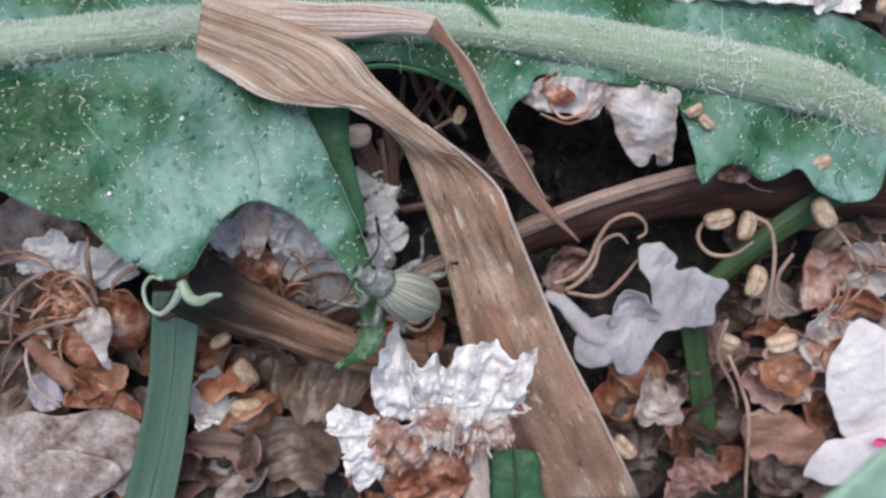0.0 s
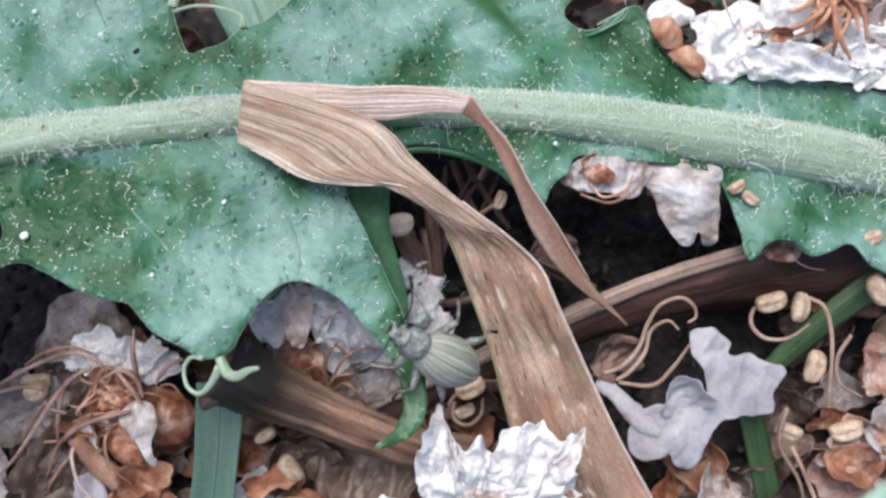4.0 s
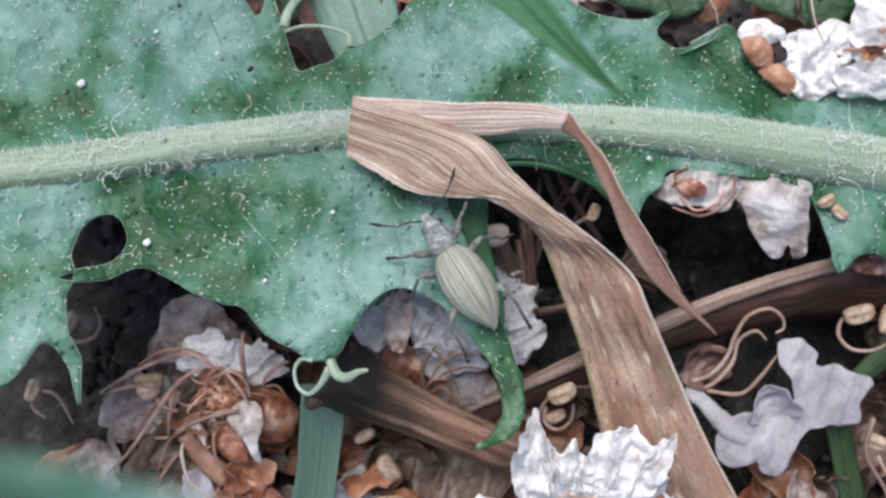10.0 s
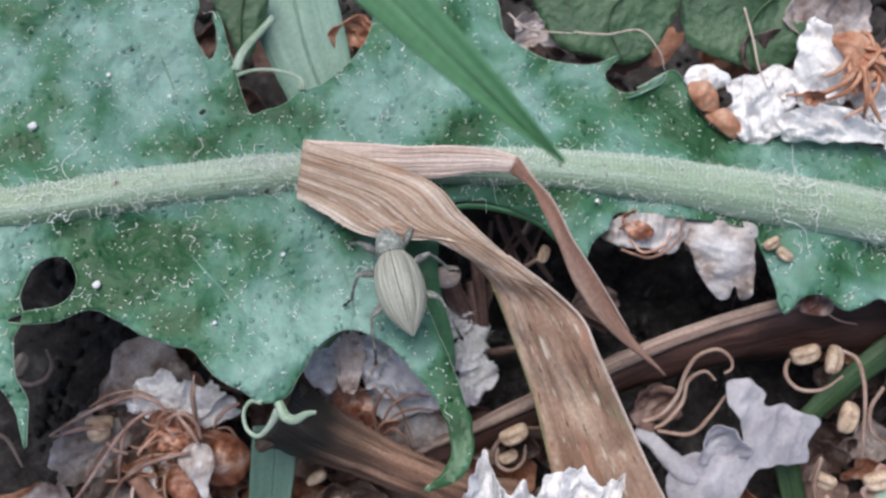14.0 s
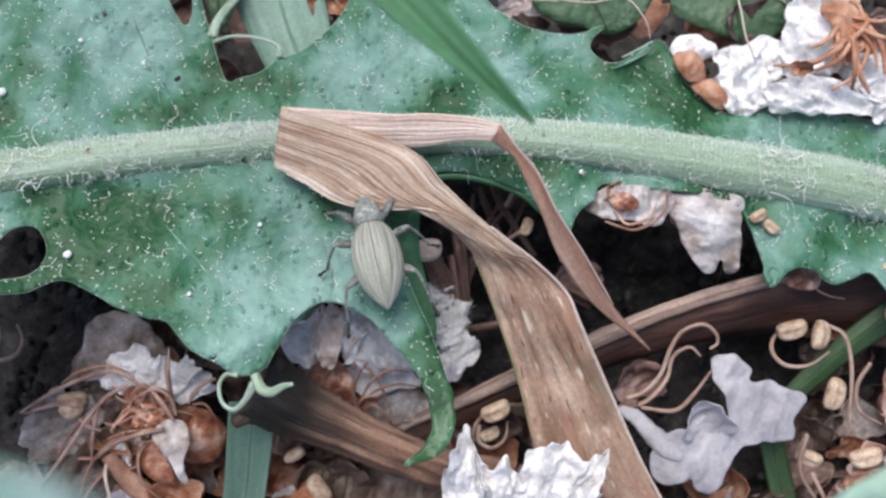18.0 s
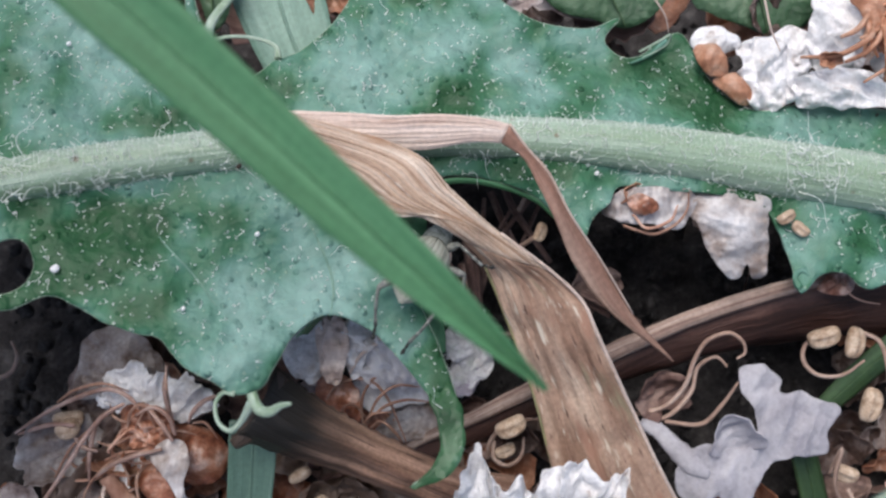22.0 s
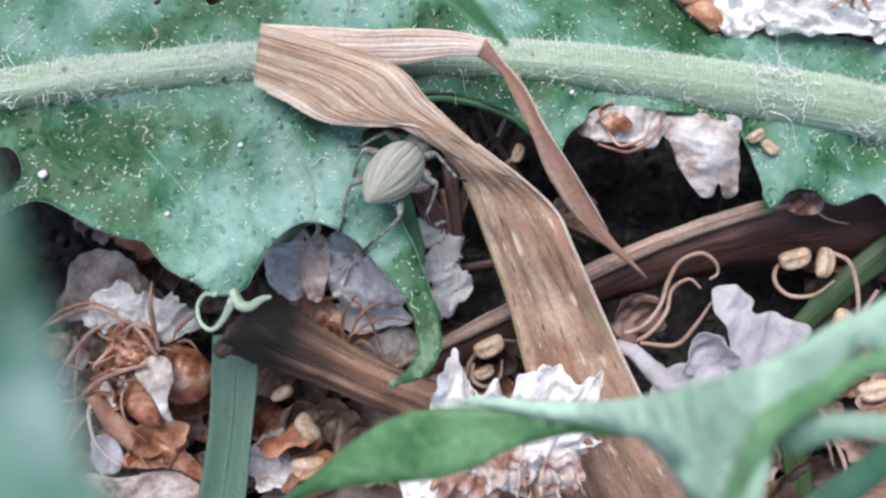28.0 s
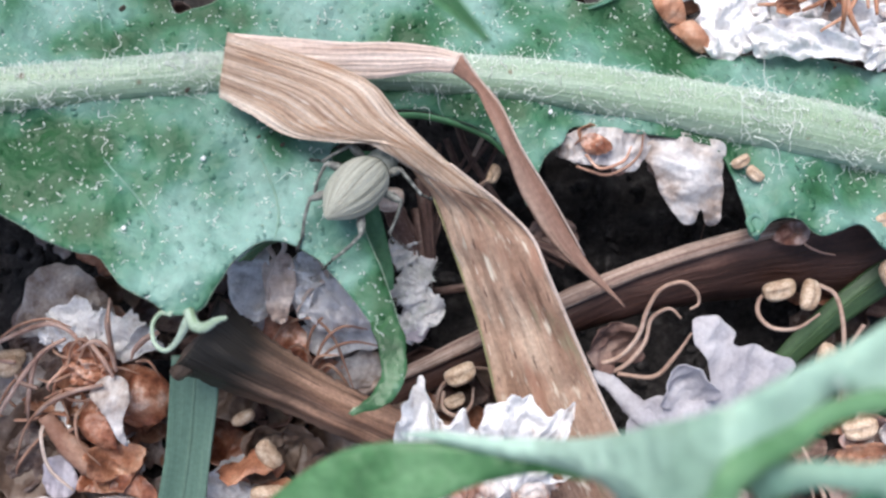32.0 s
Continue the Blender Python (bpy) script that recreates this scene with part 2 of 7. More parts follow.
def hair_mesh(roots, normals, length, radius, rng, lean=0.7, segs=4, curl=0.3):
    """Many short curved hairs in one mesh."""
    verts, faces = [], []
    for p, nn in zip(roots, normals):
        t = rng.normal(size=3)
        t -= nn * (t @ nn)
        t /= np.linalg.norm(t) + 1e-9
        l = length * rng.uniform(0.5, 1.5)
        c2 = rng.normal(size=3) * 0.35
        side = np.cross(nn, t)
        ph = rng.uniform(0, 6.28)
        base = len(verts)
        for k in range(segs):
            f = k / (segs - 1)
            c = p + nn * l * (f - 0.45 * lean * f * f) + (t + c2) * l * lean * f * f + side * l * curl * (math.sin(6.5 * f + ph) - math.sin(ph))
            r = radius * (1 - 0.65 * f)
            for j in range(3):
                a = 2.094 * j
                verts.append(c + r * (math.cos(a) * t + math.sin(a) * side))
        for k in range(segs - 1):
            for j in range(3):
                a, b = base + k * 3 + j, base + k * 3 + (j + 1) % 3
                faces.append((a, b, b + 3, a + 3))
    return np.array(verts), faces, [(0.0, 0.0)] * len(verts)


def frill(inner, outer, folds=9, amp=0.5, seed=0.0, n=130, m=30, thick=0.03):
    """A ruffled petal between a gathered inner line and a longer outer margin, pleated like crepe."""
    ea, eb = spline(inner, n), spline(outer, n)
    r = np.linspace(0, 1, m)
    p = ea[:, None] * (1 - r)[None, :, None] + eb[:, None] * r[None, :, None]
    s = np.linspace(0, 1, n)
    wob = np.array([nz((x * 5, 0.2, 0), 1.0, seed) for x in s])
    wob2 = np.array([nz((x * 30, 4.2, 0), 1.0, seed) for x in s])
    phase = 2 * math.pi * folds * s + 5 * wob
    grow = r[None, :] ** 1.2
    size = amp * (0.75 + 0.9 * np.array([nz((x * 9, 7.7, 0), 1.0, seed) for x in s]))[:, None]
    p[:, :, 2] += size * grow * np.sin(phase[:, None] + 1.6 * r[None, :]) + 0.35 * amp * r[None, :] ** 3 * np.sin(2.7 * phase)[:, None] + amp * 0.5 * np.sin(r * 3.1)[None, :]
    flat = p.reshape(-1, 3) * (1, 1, 0)
    crush = np.abs(nz_all(flat, 1.1, seed)) * 1.5 + np.abs(nz_all(flat, 0.5, seed + 3)) * 0.6 + nz_all(flat, 0.24, seed + 5) * 0.22
    p[:, :, 2] += amp * crush.reshape(n, m)
    p[:, :, 0] += 0.35 * amp * nz_all(flat, 0.6, seed + 7).reshape(n, m)
    p[:, :, 1] += 0.35 * amp * nz_all(flat, 0.6, seed + 9).reshape(n, m)
    along = np.gradient(eb, axis=0)
    along /= np.linalg.norm(along, axis=1)[:, None] + 1e-9
    p += along[:, None] * (0.55 * size * grow * np.cos(phase[:, None] + 1.6 * r[None, :]))[..., None]
    out = eb - ea
    out /= np.linalg.norm(out, axis=1)[:, None] + 1e-9
    p += out[:, None] * (0.3 * wob2[:, None] * r[None, :] ** 4)[..., None]
    idx = np.arange(n * m).reshape(n, m)
    faces = [(idx[i, j], idx[i + 1, j], idx[i + 1, j + 1], idx[i, j + 1]) for i in range(n - 1) for j in range(m - 1)]
    loop = list(idx[:, 0]) + list(idx[-1, 1:]) + list(idx[-2::-1, -1]) + list(idx[0, -2:0:-1])
    border = [(loop[k], loop[(k + 1) % len(loop)]) for k in range(len(loop))]
    uv = [(float(x) * 1.0, float(y) * 0.3) for x in s for y in r]
    return two_sided(p.reshape(-1, 3), faces, grid_normals(p).reshape(-1, 3), thick, uv, border)


def joined(geos):
    verts, faces, uv = [], [], []
    base = 0
    for v, f, t in geos:
        verts.append(v)
        faces += [tuple(i + base for i in x) for x in f]
        uv += list(t)
        base += len(v)
    return np.vstack(verts), faces, uv


# ---- materials ----
def ramp_of(nt, fac, stops):
    r = nt.nodes.new("ShaderNodeValToRGB")
    e = r.color_ramp.elements
    e[0].position, e[0].color = stops[0][0], (*stops[0][1], 1)
    e[1].position, e[1].color = stops[-1][0], (*stops[-1][1], 1)
    for pos, col in stops[1:-1]:
        x = e.new(pos)
        x.color = (*col, 1)
    nt.links.new(fac, r.inputs["Fac"])
    return r.outputs["Color"]


def matter(name, stops, grain=1.0, fine=0.15, rough=0.6, bump=0.3, bump_size=0.15, streak=None, through_light=0.0, spots=None, spec=0.3, vary=0.12, per_piece=0.0, flecks=None, pimples=None, ends=None, zones=None, detail=4.0):
    """A natural surface. grain, fine: sizes of the two scales of colour in mm. streak: (along, across) stretches the grain in the strap's own
    coordinates. spots: (size in mm, share, colour). through_light: how much light comes through the thin sheet."""
    mat = bpy.data.materials.new(name)
    mat.use_nodes = True
    nt = mat.node_tree
    nd, ln = nt.nodes, nt.links
    bsdf = nd["Principled BSDF"]
    bsdf.inputs["Roughness"].default_value = rough
    bsdf.inputs["Specular IOR Level"].default_value = spec
    tc = nd.new("ShaderNodeTexCoord")
    mp = nd.new("ShaderNodeMapping")
    if streak:
        ln.new(tc.outputs["UV"], mp.inputs["Vector"])
        mp.inputs["Scale"].default_value = (10 * streak[0] / grain, 10 * streak[1] / grain, 1)
    else:
        ln.new(tc.outputs["Object"], mp.inputs["Vector"])
        mp.inputs["Scale"].default_value = (1000 / grain,) * 3
    big = nd.new("ShaderNodeTexNoise")
    big.inputs["Scale"].default_value = 1.0
    big.inputs["Detail"].default_value = detail
    big.inputs["Roughness"].default_value = 0.62
    ln.new(mp.outputs["Vector"], big.inputs["Vector"])
    info = nd.new("ShaderNodeObjectInfo")
    addr = nd.new("ShaderNodeVectorMath")
    addr.operation = "ADD"
    ln.new(mp.outputs["Vector"], addr.inputs[0])
    scl = nd.new("ShaderNodeVectorMath")
    scl.operation = "SCALE"
    scl.inputs["Scale"].default_value = 37.0
    cmb = nd.new("ShaderNodeCombineXYZ")
    for k in range(3):
        ln.new(info.outputs["Random"], cmb.inputs[k])
    ln.new(cmb.outputs["Vector"], scl.inputs[0])
    ln.new(scl.outputs["Vector"], addr.inputs[1])
    ln.new(addr.outputs["Vector"], big.inputs["Vector"])
    tone_of = big.outputs["Fac"]
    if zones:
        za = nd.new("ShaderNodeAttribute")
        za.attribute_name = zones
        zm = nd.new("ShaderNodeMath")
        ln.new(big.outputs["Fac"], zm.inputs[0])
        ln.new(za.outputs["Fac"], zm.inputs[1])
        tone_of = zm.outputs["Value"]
    col = ramp_of(nt, tone_of, stops)
    obj = nd.new("ShaderNodeMapping")
    ln.new(tc.outputs["Object"], obj.inputs["Vector"])
    obj.inputs["Scale"].default_value = (1000 / fine,) * 3
    small = nd.new("ShaderNodeTexNoise")
    small.inputs["Scale"].default_value = 1.0
    small.inputs["Detail"].default_value = 3.0
    ln.new(obj.outputs["Vector"], small.inputs["Vector"])
    hs = nd.new("ShaderNodeHueSaturation")
    mr = nd.new("ShaderNodeMapRange")
    mr.inputs["From Min"].default_value, mr.inputs["From Max"].default_value = 0.3, 0.7
    mr.inputs["To Min"].default_value, mr.inputs["To Max"].default_value = 1 - vary, 1 + vary
    ln.new(small.outputs["Fac"], mr.inputs["Value"])
    if per_piece:
        pr = nd.new("ShaderNodeMapRange")
        pr.inputs["To Min"].default_value, pr.inputs["To Max"].default_value = 1 - per_piece, 1 + per_piece
        ln.new(info.outputs["Random"], pr.inputs["Value"])
        mu = nd.new("ShaderNodeMath")
        mu.operation = "MULTIPLY"
        ln.new(pr.outputs["Result"], mu.inputs[0])
        ln.new(mr.outputs["Result"], mu.inputs[1])
        ln.new(mu.outputs["Value"], hs.inputs["Value"])
    else:
        ln.new(mr.outputs["Result"], hs.inputs["Value"])
    ln.new(col, hs.inputs["Color"])
    out_col = hs.outputs["Color"]
    if spots:
        sv = nd.new("ShaderNodeTexVoronoi")
        sv.inputs["Scale"].default_value = 1000 / spots[0]
        ln.new(tc.outputs["Object"], sv.inputs["Vector"])
        lt = nd.new("ShaderNodeMapRange")
        lt.inputs["From Min"].default_value, lt.inputs["From Max"].default_value = spots[1], spots[1] * 0.6
        ln.new(sv.outputs["Distance"], lt.inputs["Value"])
        mx = nd.new("ShaderNodeMix")
        mx.data_type = "RGBA"
        ln.new(lt.outputs["Result"], mx.inputs["Factor"])
        ln.new(out_col, mx.inputs["A"])
        mx.inputs["B"].default_value = (*spots[2], 1)
        out_col = mx.outputs["Result"]
    for along, across, level, tone in flecks or ():
        fm = nd.new("ShaderNodeMapping")
        ln.new(tc.outputs["UV"], fm.inputs["Vector"])
        fm.inputs["Scale"].default_value = (10 / along, 10 / across, 1)
        fn = nd.new("ShaderNodeTexNoise")
        fn.inputs["Scale"].default_value = 1.0
        fn.inputs["Detail"].default_value = 3.0
        ln.new(fm.outputs["Vector"], fn.inputs["Vector"])
        fr = nd.new("ShaderNodeMapRange")
        fr.inputs["From Min"].default_value, fr.inputs["From Max"].default_value = level, level + 0.09
        fr.inputs["To Max"].default_value = 0.85
        ln.new(fn.outputs["Fac"], fr.inputs["Value"])
        fx = nd.new("ShaderNodeMix")
        fx.data_type = "RGBA"
        ln.new(fr.outputs["Result"], fx.inputs["Factor"])
        ln.new(out_col, fx.inputs["A"])
        fx.inputs["B"].default_value = (*tone, 1)
        out_col = fx.outputs["Result"]
    if ends:
        sx = nd.new("ShaderNodeSeparateXYZ")
        ln.new(tc.outputs["UV"], sx.inputs["Vector"])
        wob = nd.new("ShaderNodeMath")
        wob.operation = "MULTIPLY_ADD"
        ln.new(big.outputs["Fac"], wob.inputs[0])
        wob.inputs[1].default_value = 0.5
        ln.new(sx.outputs["X"], wob.inputs[2])
        er = nd.new("ShaderNodeMapRange")
        er.inputs["From Min"].default_value, er.inputs["From Max"].default_value = ends[1] * 0.1 + 0.25, ends[0] * 0.1 + 0.25
        ln.new(wob.outputs["Value"], er.inputs["Value"])
        ex = nd.new("ShaderNodeMix")
        ex.data_type = "RGBA"
        ln.new(er.outputs["Result"], ex.inputs["Factor"])
        ln.new(out_col, ex.inputs["A"])
        ex.inputs["B"].default_value = (*ends[2], 1)
        out_col = ex.outputs["Result"]
    ln.new(out_col, bsdf.inputs["Base Color"])
    bm_ = nd.new("ShaderNodeTexNoise")
    bm_.inputs["Scale"].default_value = 1.0
    bm_.inputs["Detail"].default_value = 4.0
    om = nd.new("ShaderNodeMapping")
    ln.new(tc.outputs["Object"], om.inputs["Vector"])
    om.inputs["Scale"].default_value = (1000 / bump_size,) * 3
    if streak:
        ln.new(tc.outputs["UV"], om.inputs["Vector"])
        om.inputs["Scale"].default_value = (10 * streak[0] / bump_size, 10 * streak[1] / bump_size, 1)
    ln.new(om.outputs["Vector"], bm_.inputs["Vector"])
    bp = nd.new("ShaderNodeBump")
    bp.inputs["Strength"].default_value = bump
    bp.inputs["Distance"].default_value = bump_size * 0.0008
    ln.new(bm_.outputs["Fac"], bp.inputs["Height"])
    ln.new(bp.outputs["Normal"], bsdf.inputs["Normal"])
    if pimples:
        pv = nd.new("ShaderNodeTexVoronoi")
        pv.inputs["Scale"].default_value = 1000 / pimples[0]
        ln.new(tc.outputs["Object"], pv.inputs["Vector"])
        ph = nd.new("ShaderNodeMapRange")
        ph.interpolation_type = "SMOOTHSTEP"
        ph.inputs["From Min"].default_value, ph.inputs["From Max"].default_value = 0.36, 0.05
        ln.new(pv.outputs["Distance"], ph.inputs["Value"])
        patch = nd.new("ShaderNodeTexNoise")
        patch.inputs["Scale"].default_value = 1000 / (pimples[0] * 2.6)
        ln.new(tc.outputs["Object"], patch.inputs["Vector"])
        some = nd.new("ShaderNodeMapRange")
        some.inputs["From Min"].default_value, some.inputs["From Max"].default_value = 0.42, 0.6
        ln.new(patch.outputs["Fac"], some.inputs["Value"])
        tall = nd.new("ShaderNodeMath")
        tall.operation = "MULTIPLY"
        ln.new(ph.outputs["Result"], tall.inputs[0])
        ln.new(some.outputs["Result"], tall.inputs[1])
        pb = nd.new("ShaderNodeBump")
        pb.inputs["Strength"].default_value = pimples[1]
        pb.inputs["Distance"].default_value = pimples[0] * 0.0003
        ln.new(tall.outputs["Value"], pb.inputs["Height"])
        ln.new(bp.outputs["Normal"], pb.inputs["Normal"])
        ln.new(pb.outputs["Normal"], bsdf.inputs["Normal"])
    if through_light:
        tl = nd.new("ShaderNodeBsdfTranslucent")
        ln.new(out_col, tl.inputs["Color"])
        ln.new(bp.outputs["Normal"], tl.inputs["Normal"])
        ms = nd.new("ShaderNodeMixShader")
        ms.inputs["Fac"].default_value = through_light
        ln.new(bsdf.outputs["BSDF"], ms.inputs[1])
        ln.new(tl.outputs["BSDF"], ms.inputs[2])
        ln.new(ms.outputs["Shader"], nd["Material Output"].inputs["Surface"])
    return mat


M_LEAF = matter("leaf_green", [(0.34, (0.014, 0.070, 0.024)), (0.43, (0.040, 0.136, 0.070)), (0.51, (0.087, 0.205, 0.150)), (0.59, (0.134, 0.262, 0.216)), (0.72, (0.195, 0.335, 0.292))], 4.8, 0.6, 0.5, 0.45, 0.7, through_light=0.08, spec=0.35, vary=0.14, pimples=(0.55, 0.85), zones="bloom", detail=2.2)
M_RIB = matter("midrib_green", [(0.3, (0.14, 0.22, 0.12)), (0.5, (0.27, 0.36, 0.27)), (0.7, (0.43, 0.52, 0.45))], 3.4, 0.25, 0.4, 0.35, 0.3, streak=(0.16, 1.4), spots=(2.3, 0.09, (0.12, 0.10, 0.06)), spec=0.5)
M_SIDEVEIN = matter("side_vein_green", [(0.3, (0.075, 0.175, 0.115)), (0.7, (0.165, 0.295, 0.235))], 4.0, 0.3, 0.34, 0.3, 0.3, spec=0.6)
M_HAIR = matter("hair_white", [(0.3, (0.78, 0.83, 0.77)), (0.7, (0.90, 0.93, 0.89))], 1.0, 0.2, 0.5, 0.0, through_light=0.1)
M_DRY = matter("dry_straw", [(0.28, (0.32, 0.19, 0.125)), (0.42, (0.53, 0.375, 0.275)), (0.53, (0.68, 0.53, 0.42)), (0.68, (0.82, 0.72, 0.62))], 1.0, 0.2, 0.5, 1.0, 0.2, streak=(0.05, 2.4), through_light=0.1, vary=0.12, flecks=((4.0, 0.09, 0.57, (0.17, 0.095, 0.065)), (1.2, 0.2, 0.61, (0.84, 0.76, 0.68)), (2.6, 1.3, 0.6, (0.46, 0.25, 0.14))))
M_STRAW = matter("dry_straw_mottled", [(0.30, (0.16, 0.088, 0.06)), (0.43, (0.30, 0.185, 0.13)), (0.55, (0.42, 0.285, 0.21)), (0.70, (0.58, 0.45, 0.35))], 2.6, 0.25, 0.5, 0.9, 0.22, streak=(0.22, 0.75), through_light=0.08, vary=0.15, flecks=((6.0, 2.2, 0.55, (0.36, 0.20, 0.14)), (5.0, 1.6, 0.6, (0.25, 0.215, 0.14)), (1.3, 0.36, 0.63, (0.085, 0.045, 0.036)), (2.4, 0.9, 0.62, (0.68, 0.61, 0.50)), (1.2, 0.25, 0.66, (0.74, 0.68, 0.58))))
M_REDDRY = matter("dry_reddish", [(0.30, (0.14, 0.07, 0.05)), (0.45, (0.27, 0.15, 0.11)), (0.58, (0.37, 0.235, 0.18)), (0.72, (0.48, 0.34, 0.27))], 1.6, 0.25, 0.5, 0.6, 0.25, streak=(0.1, 1.0), through_light=0.1, vary=0.14)
# leaf greens darkened for parts that lie in shade
M_SHADELEAF = matter("leaf_shaded_green", [(0.3, (0.028, 0.085, 0.036)), (0.55, (0.055, 0.15, 0.072)), (0.75, (0.09, 0.21, 0.11))], 2.0, 0.3, 0.45, 0.4, 0.4, through_light=0.1)
M_PALEDRY = matter("dry_pale", [(0.3, (0.48, 0.35, 0.29)), (0.5, (0.66, 0.53, 0.46)), (0.7, (0.78, 0.68, 0.62))], 1.0, 0.2, 0.6, 0.6, 0.2, streak=(0.1, 1.0), flecks=((2.2, 0.18, 0.6, (0.40, 0.26, 0.20)),))
M_TWIG = matter("dry_brown", [(0.30, (0.06, 0.034, 0.028)), (0.48, (0.15, 0.088, 0.074)), (0.70, (0.32, 0.225, 0.19))], 1.2, 0.2, 0.6, 0.7, 0.25, streak=(0.09, 1.0), vary=0.2)
M_DARKDRY = matter("dry_dark", [(0.3, (0.05, 0.027, 0.02)), (0.45, (0.17, 0.095, 0.066)), (0.68, (0.37, 0.235, 0.17))], 1.1, 0.2, 0.5, 0.8, 0.22, streak=(0.07, 1.0), vary=0.2, flecks=((4.0, 0.3, 0.58, (0.05, 0.03, 0.022)),), ends=(2.5, 7.5, (0.02, 0.017, 0.014)))
M_CHAR = matter("dry_blackened", [(0.3, (0.016, 0.013, 0.011)), (0.52, (0.055, 0.04, 0.032)), (0.72, (0.22, 0.15, 0.105))], 1.6, 0.2, 0.45, 0.7, 0.25, streak=(0.12, 0.9), vary=0.2)
M_WHITE = matter("petal_white", [(0.28, (0.58, 0.50, 0.46)), (0.36, (0.82, 0.795, 0.785)), (0.5, (0.89, 0.88, 0.885)), (0.7, (0.93, 0.925, 0.94))], 1.2, 0.2, 0.55, 0.5, 0.25, through_light=0.3, spec=0.55)
M_LILAC = matter("petal_lilac", [(0.3, (0.52, 0.48, 0.55)), (0.55, (0.69, 0.655, 0.72)), (0.75, (0.82, 0.80, 0.85))], 1.5, 0.25, 0.5, 0.25, 0.4, through_light=0.5, spec=0.55)
M_FADED = matter("petal_faded", [(0.30, (0.14, 0.09, 0.072)), (0.40, (0.36, 0.27, 0.245)), (0.52, (0.56, 0.48, 0.46)), (0.7, (0.82, 0.77, 0.77))], 1.5, 0.2, 0.33, 0.5, 0.25, through_light=0.45, vary=0.18, spec=0.65)
M_BROWNPETAL = matter("petal_brown", [(0.30, (0.042, 0.024, 0.019)), (0.48, (0.125, 0.078, 0.063)), (0.7, (0.33, 0.26, 0.24))], 1.2, 0.2, 0.36, 0.5, 0.28, through_light=0.4, vary=0.18, per_piece=0.25, spec=0.6)
M_ORANGE = matter("calyx_orange", [(0.28, (0.16, 0.06, 0.035)), (0.46, (0.38, 0.17, 0.10)), (0.60, (0.52, 0.29, 0.19)), (0.72, (0.64, 0.47, 0.38))], 1.6, 0.15, 0.38, 0.5, 0.2, through_light=0.35, vary=0.2, spec=0.5, per_piece=0.2)
M_FILAMENT = matter("filament_tan", [(0.3, (0.23, 0.145, 0.11)), (0.55, (0.37, 0.26, 0.21)), (0.75, (0.52, 0.41, 0.35))], 1.5, 0.2, 0.5, 0.2, through_light=0.1, per_piece=0.25)
M_RUST = matter("filament_rust", [(0.3, (0.30, 0.145, 0.10)), (0.55, (0.50, 0.30, 0.22)), (0.75, (0.66, 0.49, 0.41))], 1.5, 0.2, 0.45, 0.2, through_light=0.3, per_piece=0.25)
M_AMBER = matter("filament_amber", [(0.3, (0.38, 0.155, 0.085)), (0.5, (0.58, 0.29, 0.175)), (0.72, (0.74, 0.50, 0.37))], 1.2, 0.2, 0.4, 0.3, through_light=0.35, per_piece=0.15, spec=0.5)
M_ROSE = matter("filament_rose", [(0.3, (0.30, 0.17, 0.13)), (0.55, (0.50, 0.335, 0.28)), (0.75, (0.68, 0.54, 0.48))], 1.5, 0.2, 0.36, 0.3, through_light=0.35, per_piece=0.2, spec=0.6)
M_ANTHER = matter("anther_cream", [(0.3, (0.26, 0.165, 0.105)), (0.5, (0.44, 0.325, 0.235)), (0.72, (0.60, 0.49, 0.385))], 0.5, 0.1, 0.5, 0.6, 0.12, per_piece=0.15, vary=0.2)
M_SOIL = matter("soil_dark", [(0.3, (0.013, 0.012, 0.012)), (0.55, (0.040, 0.036, 0.035)), (0.8, (0.12, 0.11, 0.106))], 1.2, 0.2, 0.85, 1.0, 0.35, spec=0.2, vary=0.3)
M_GRASS = matter("grass_green", [(0.3, (0.045, 0.145, 0.058)), (0.55, (0.08, 0.225, 0.105)), (0.75, (0.135, 0.315, 0.16))], 1.2, 0.25, 0.42, 0.35, 0.2, streak=(0.05, 1.2), through_light=0.2, spec=0.5)
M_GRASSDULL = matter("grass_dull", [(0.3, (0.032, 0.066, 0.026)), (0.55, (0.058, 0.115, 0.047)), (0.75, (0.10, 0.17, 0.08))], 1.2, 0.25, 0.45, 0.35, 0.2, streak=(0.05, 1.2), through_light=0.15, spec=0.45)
M_GRASSBLUE = matter("grass_bluish", [(0.3, (0.075, 0.14, 0.105)), (0.55, (0.11, 0.19, 0.145)), (0.75, (0.17, 0.26, 0.205))], 1.2, 0.25, 0.45, 0.35, 0.2, streak=(0.05, 1.2), through_light=0.15, spec=0.45)
M_BROADBLADE = matter("grass_pale_bluish", [(0.3, (0.13, 0.245, 0.19)), (0.55, (0.19, 0.32, 0.255)), (0.75, (0.26, 0.40, 0.33))], 1.2, 0.25, 0.45, 0.35, 0.2, streak=(0.05, 1.6), through_light=0.15, spec=0.45)
M_PALELEAF = matter("leaf_pale", [(0.3, (0.24, 0.395, 0.30)), (0.55, (0.35, 0.52, 0.425)), (0.75, (0.45, 0.61, 0.52))], 6.0, 0.5, 0.4, 0.4, 0.8, through_light=0.15, spec=0.5, spots=(1.6, 0.1, (0.56, 0.68, 0.60)))
# mottled greens, all darkened for the shade close to the camera
M_BLURLEAF = matter("leaf_mottled_shaded", [(0.36, (0.022, 0.07, 0.045)), (0.46, (0.06, 0.15, 0.11)), (0.54, (0.115, 0.225, 0.185)), (0.66, (0.22, 0.32, 0.31))], 3.2, 0.5, 0.45, 0.6, 0.8, through_light=0.08)
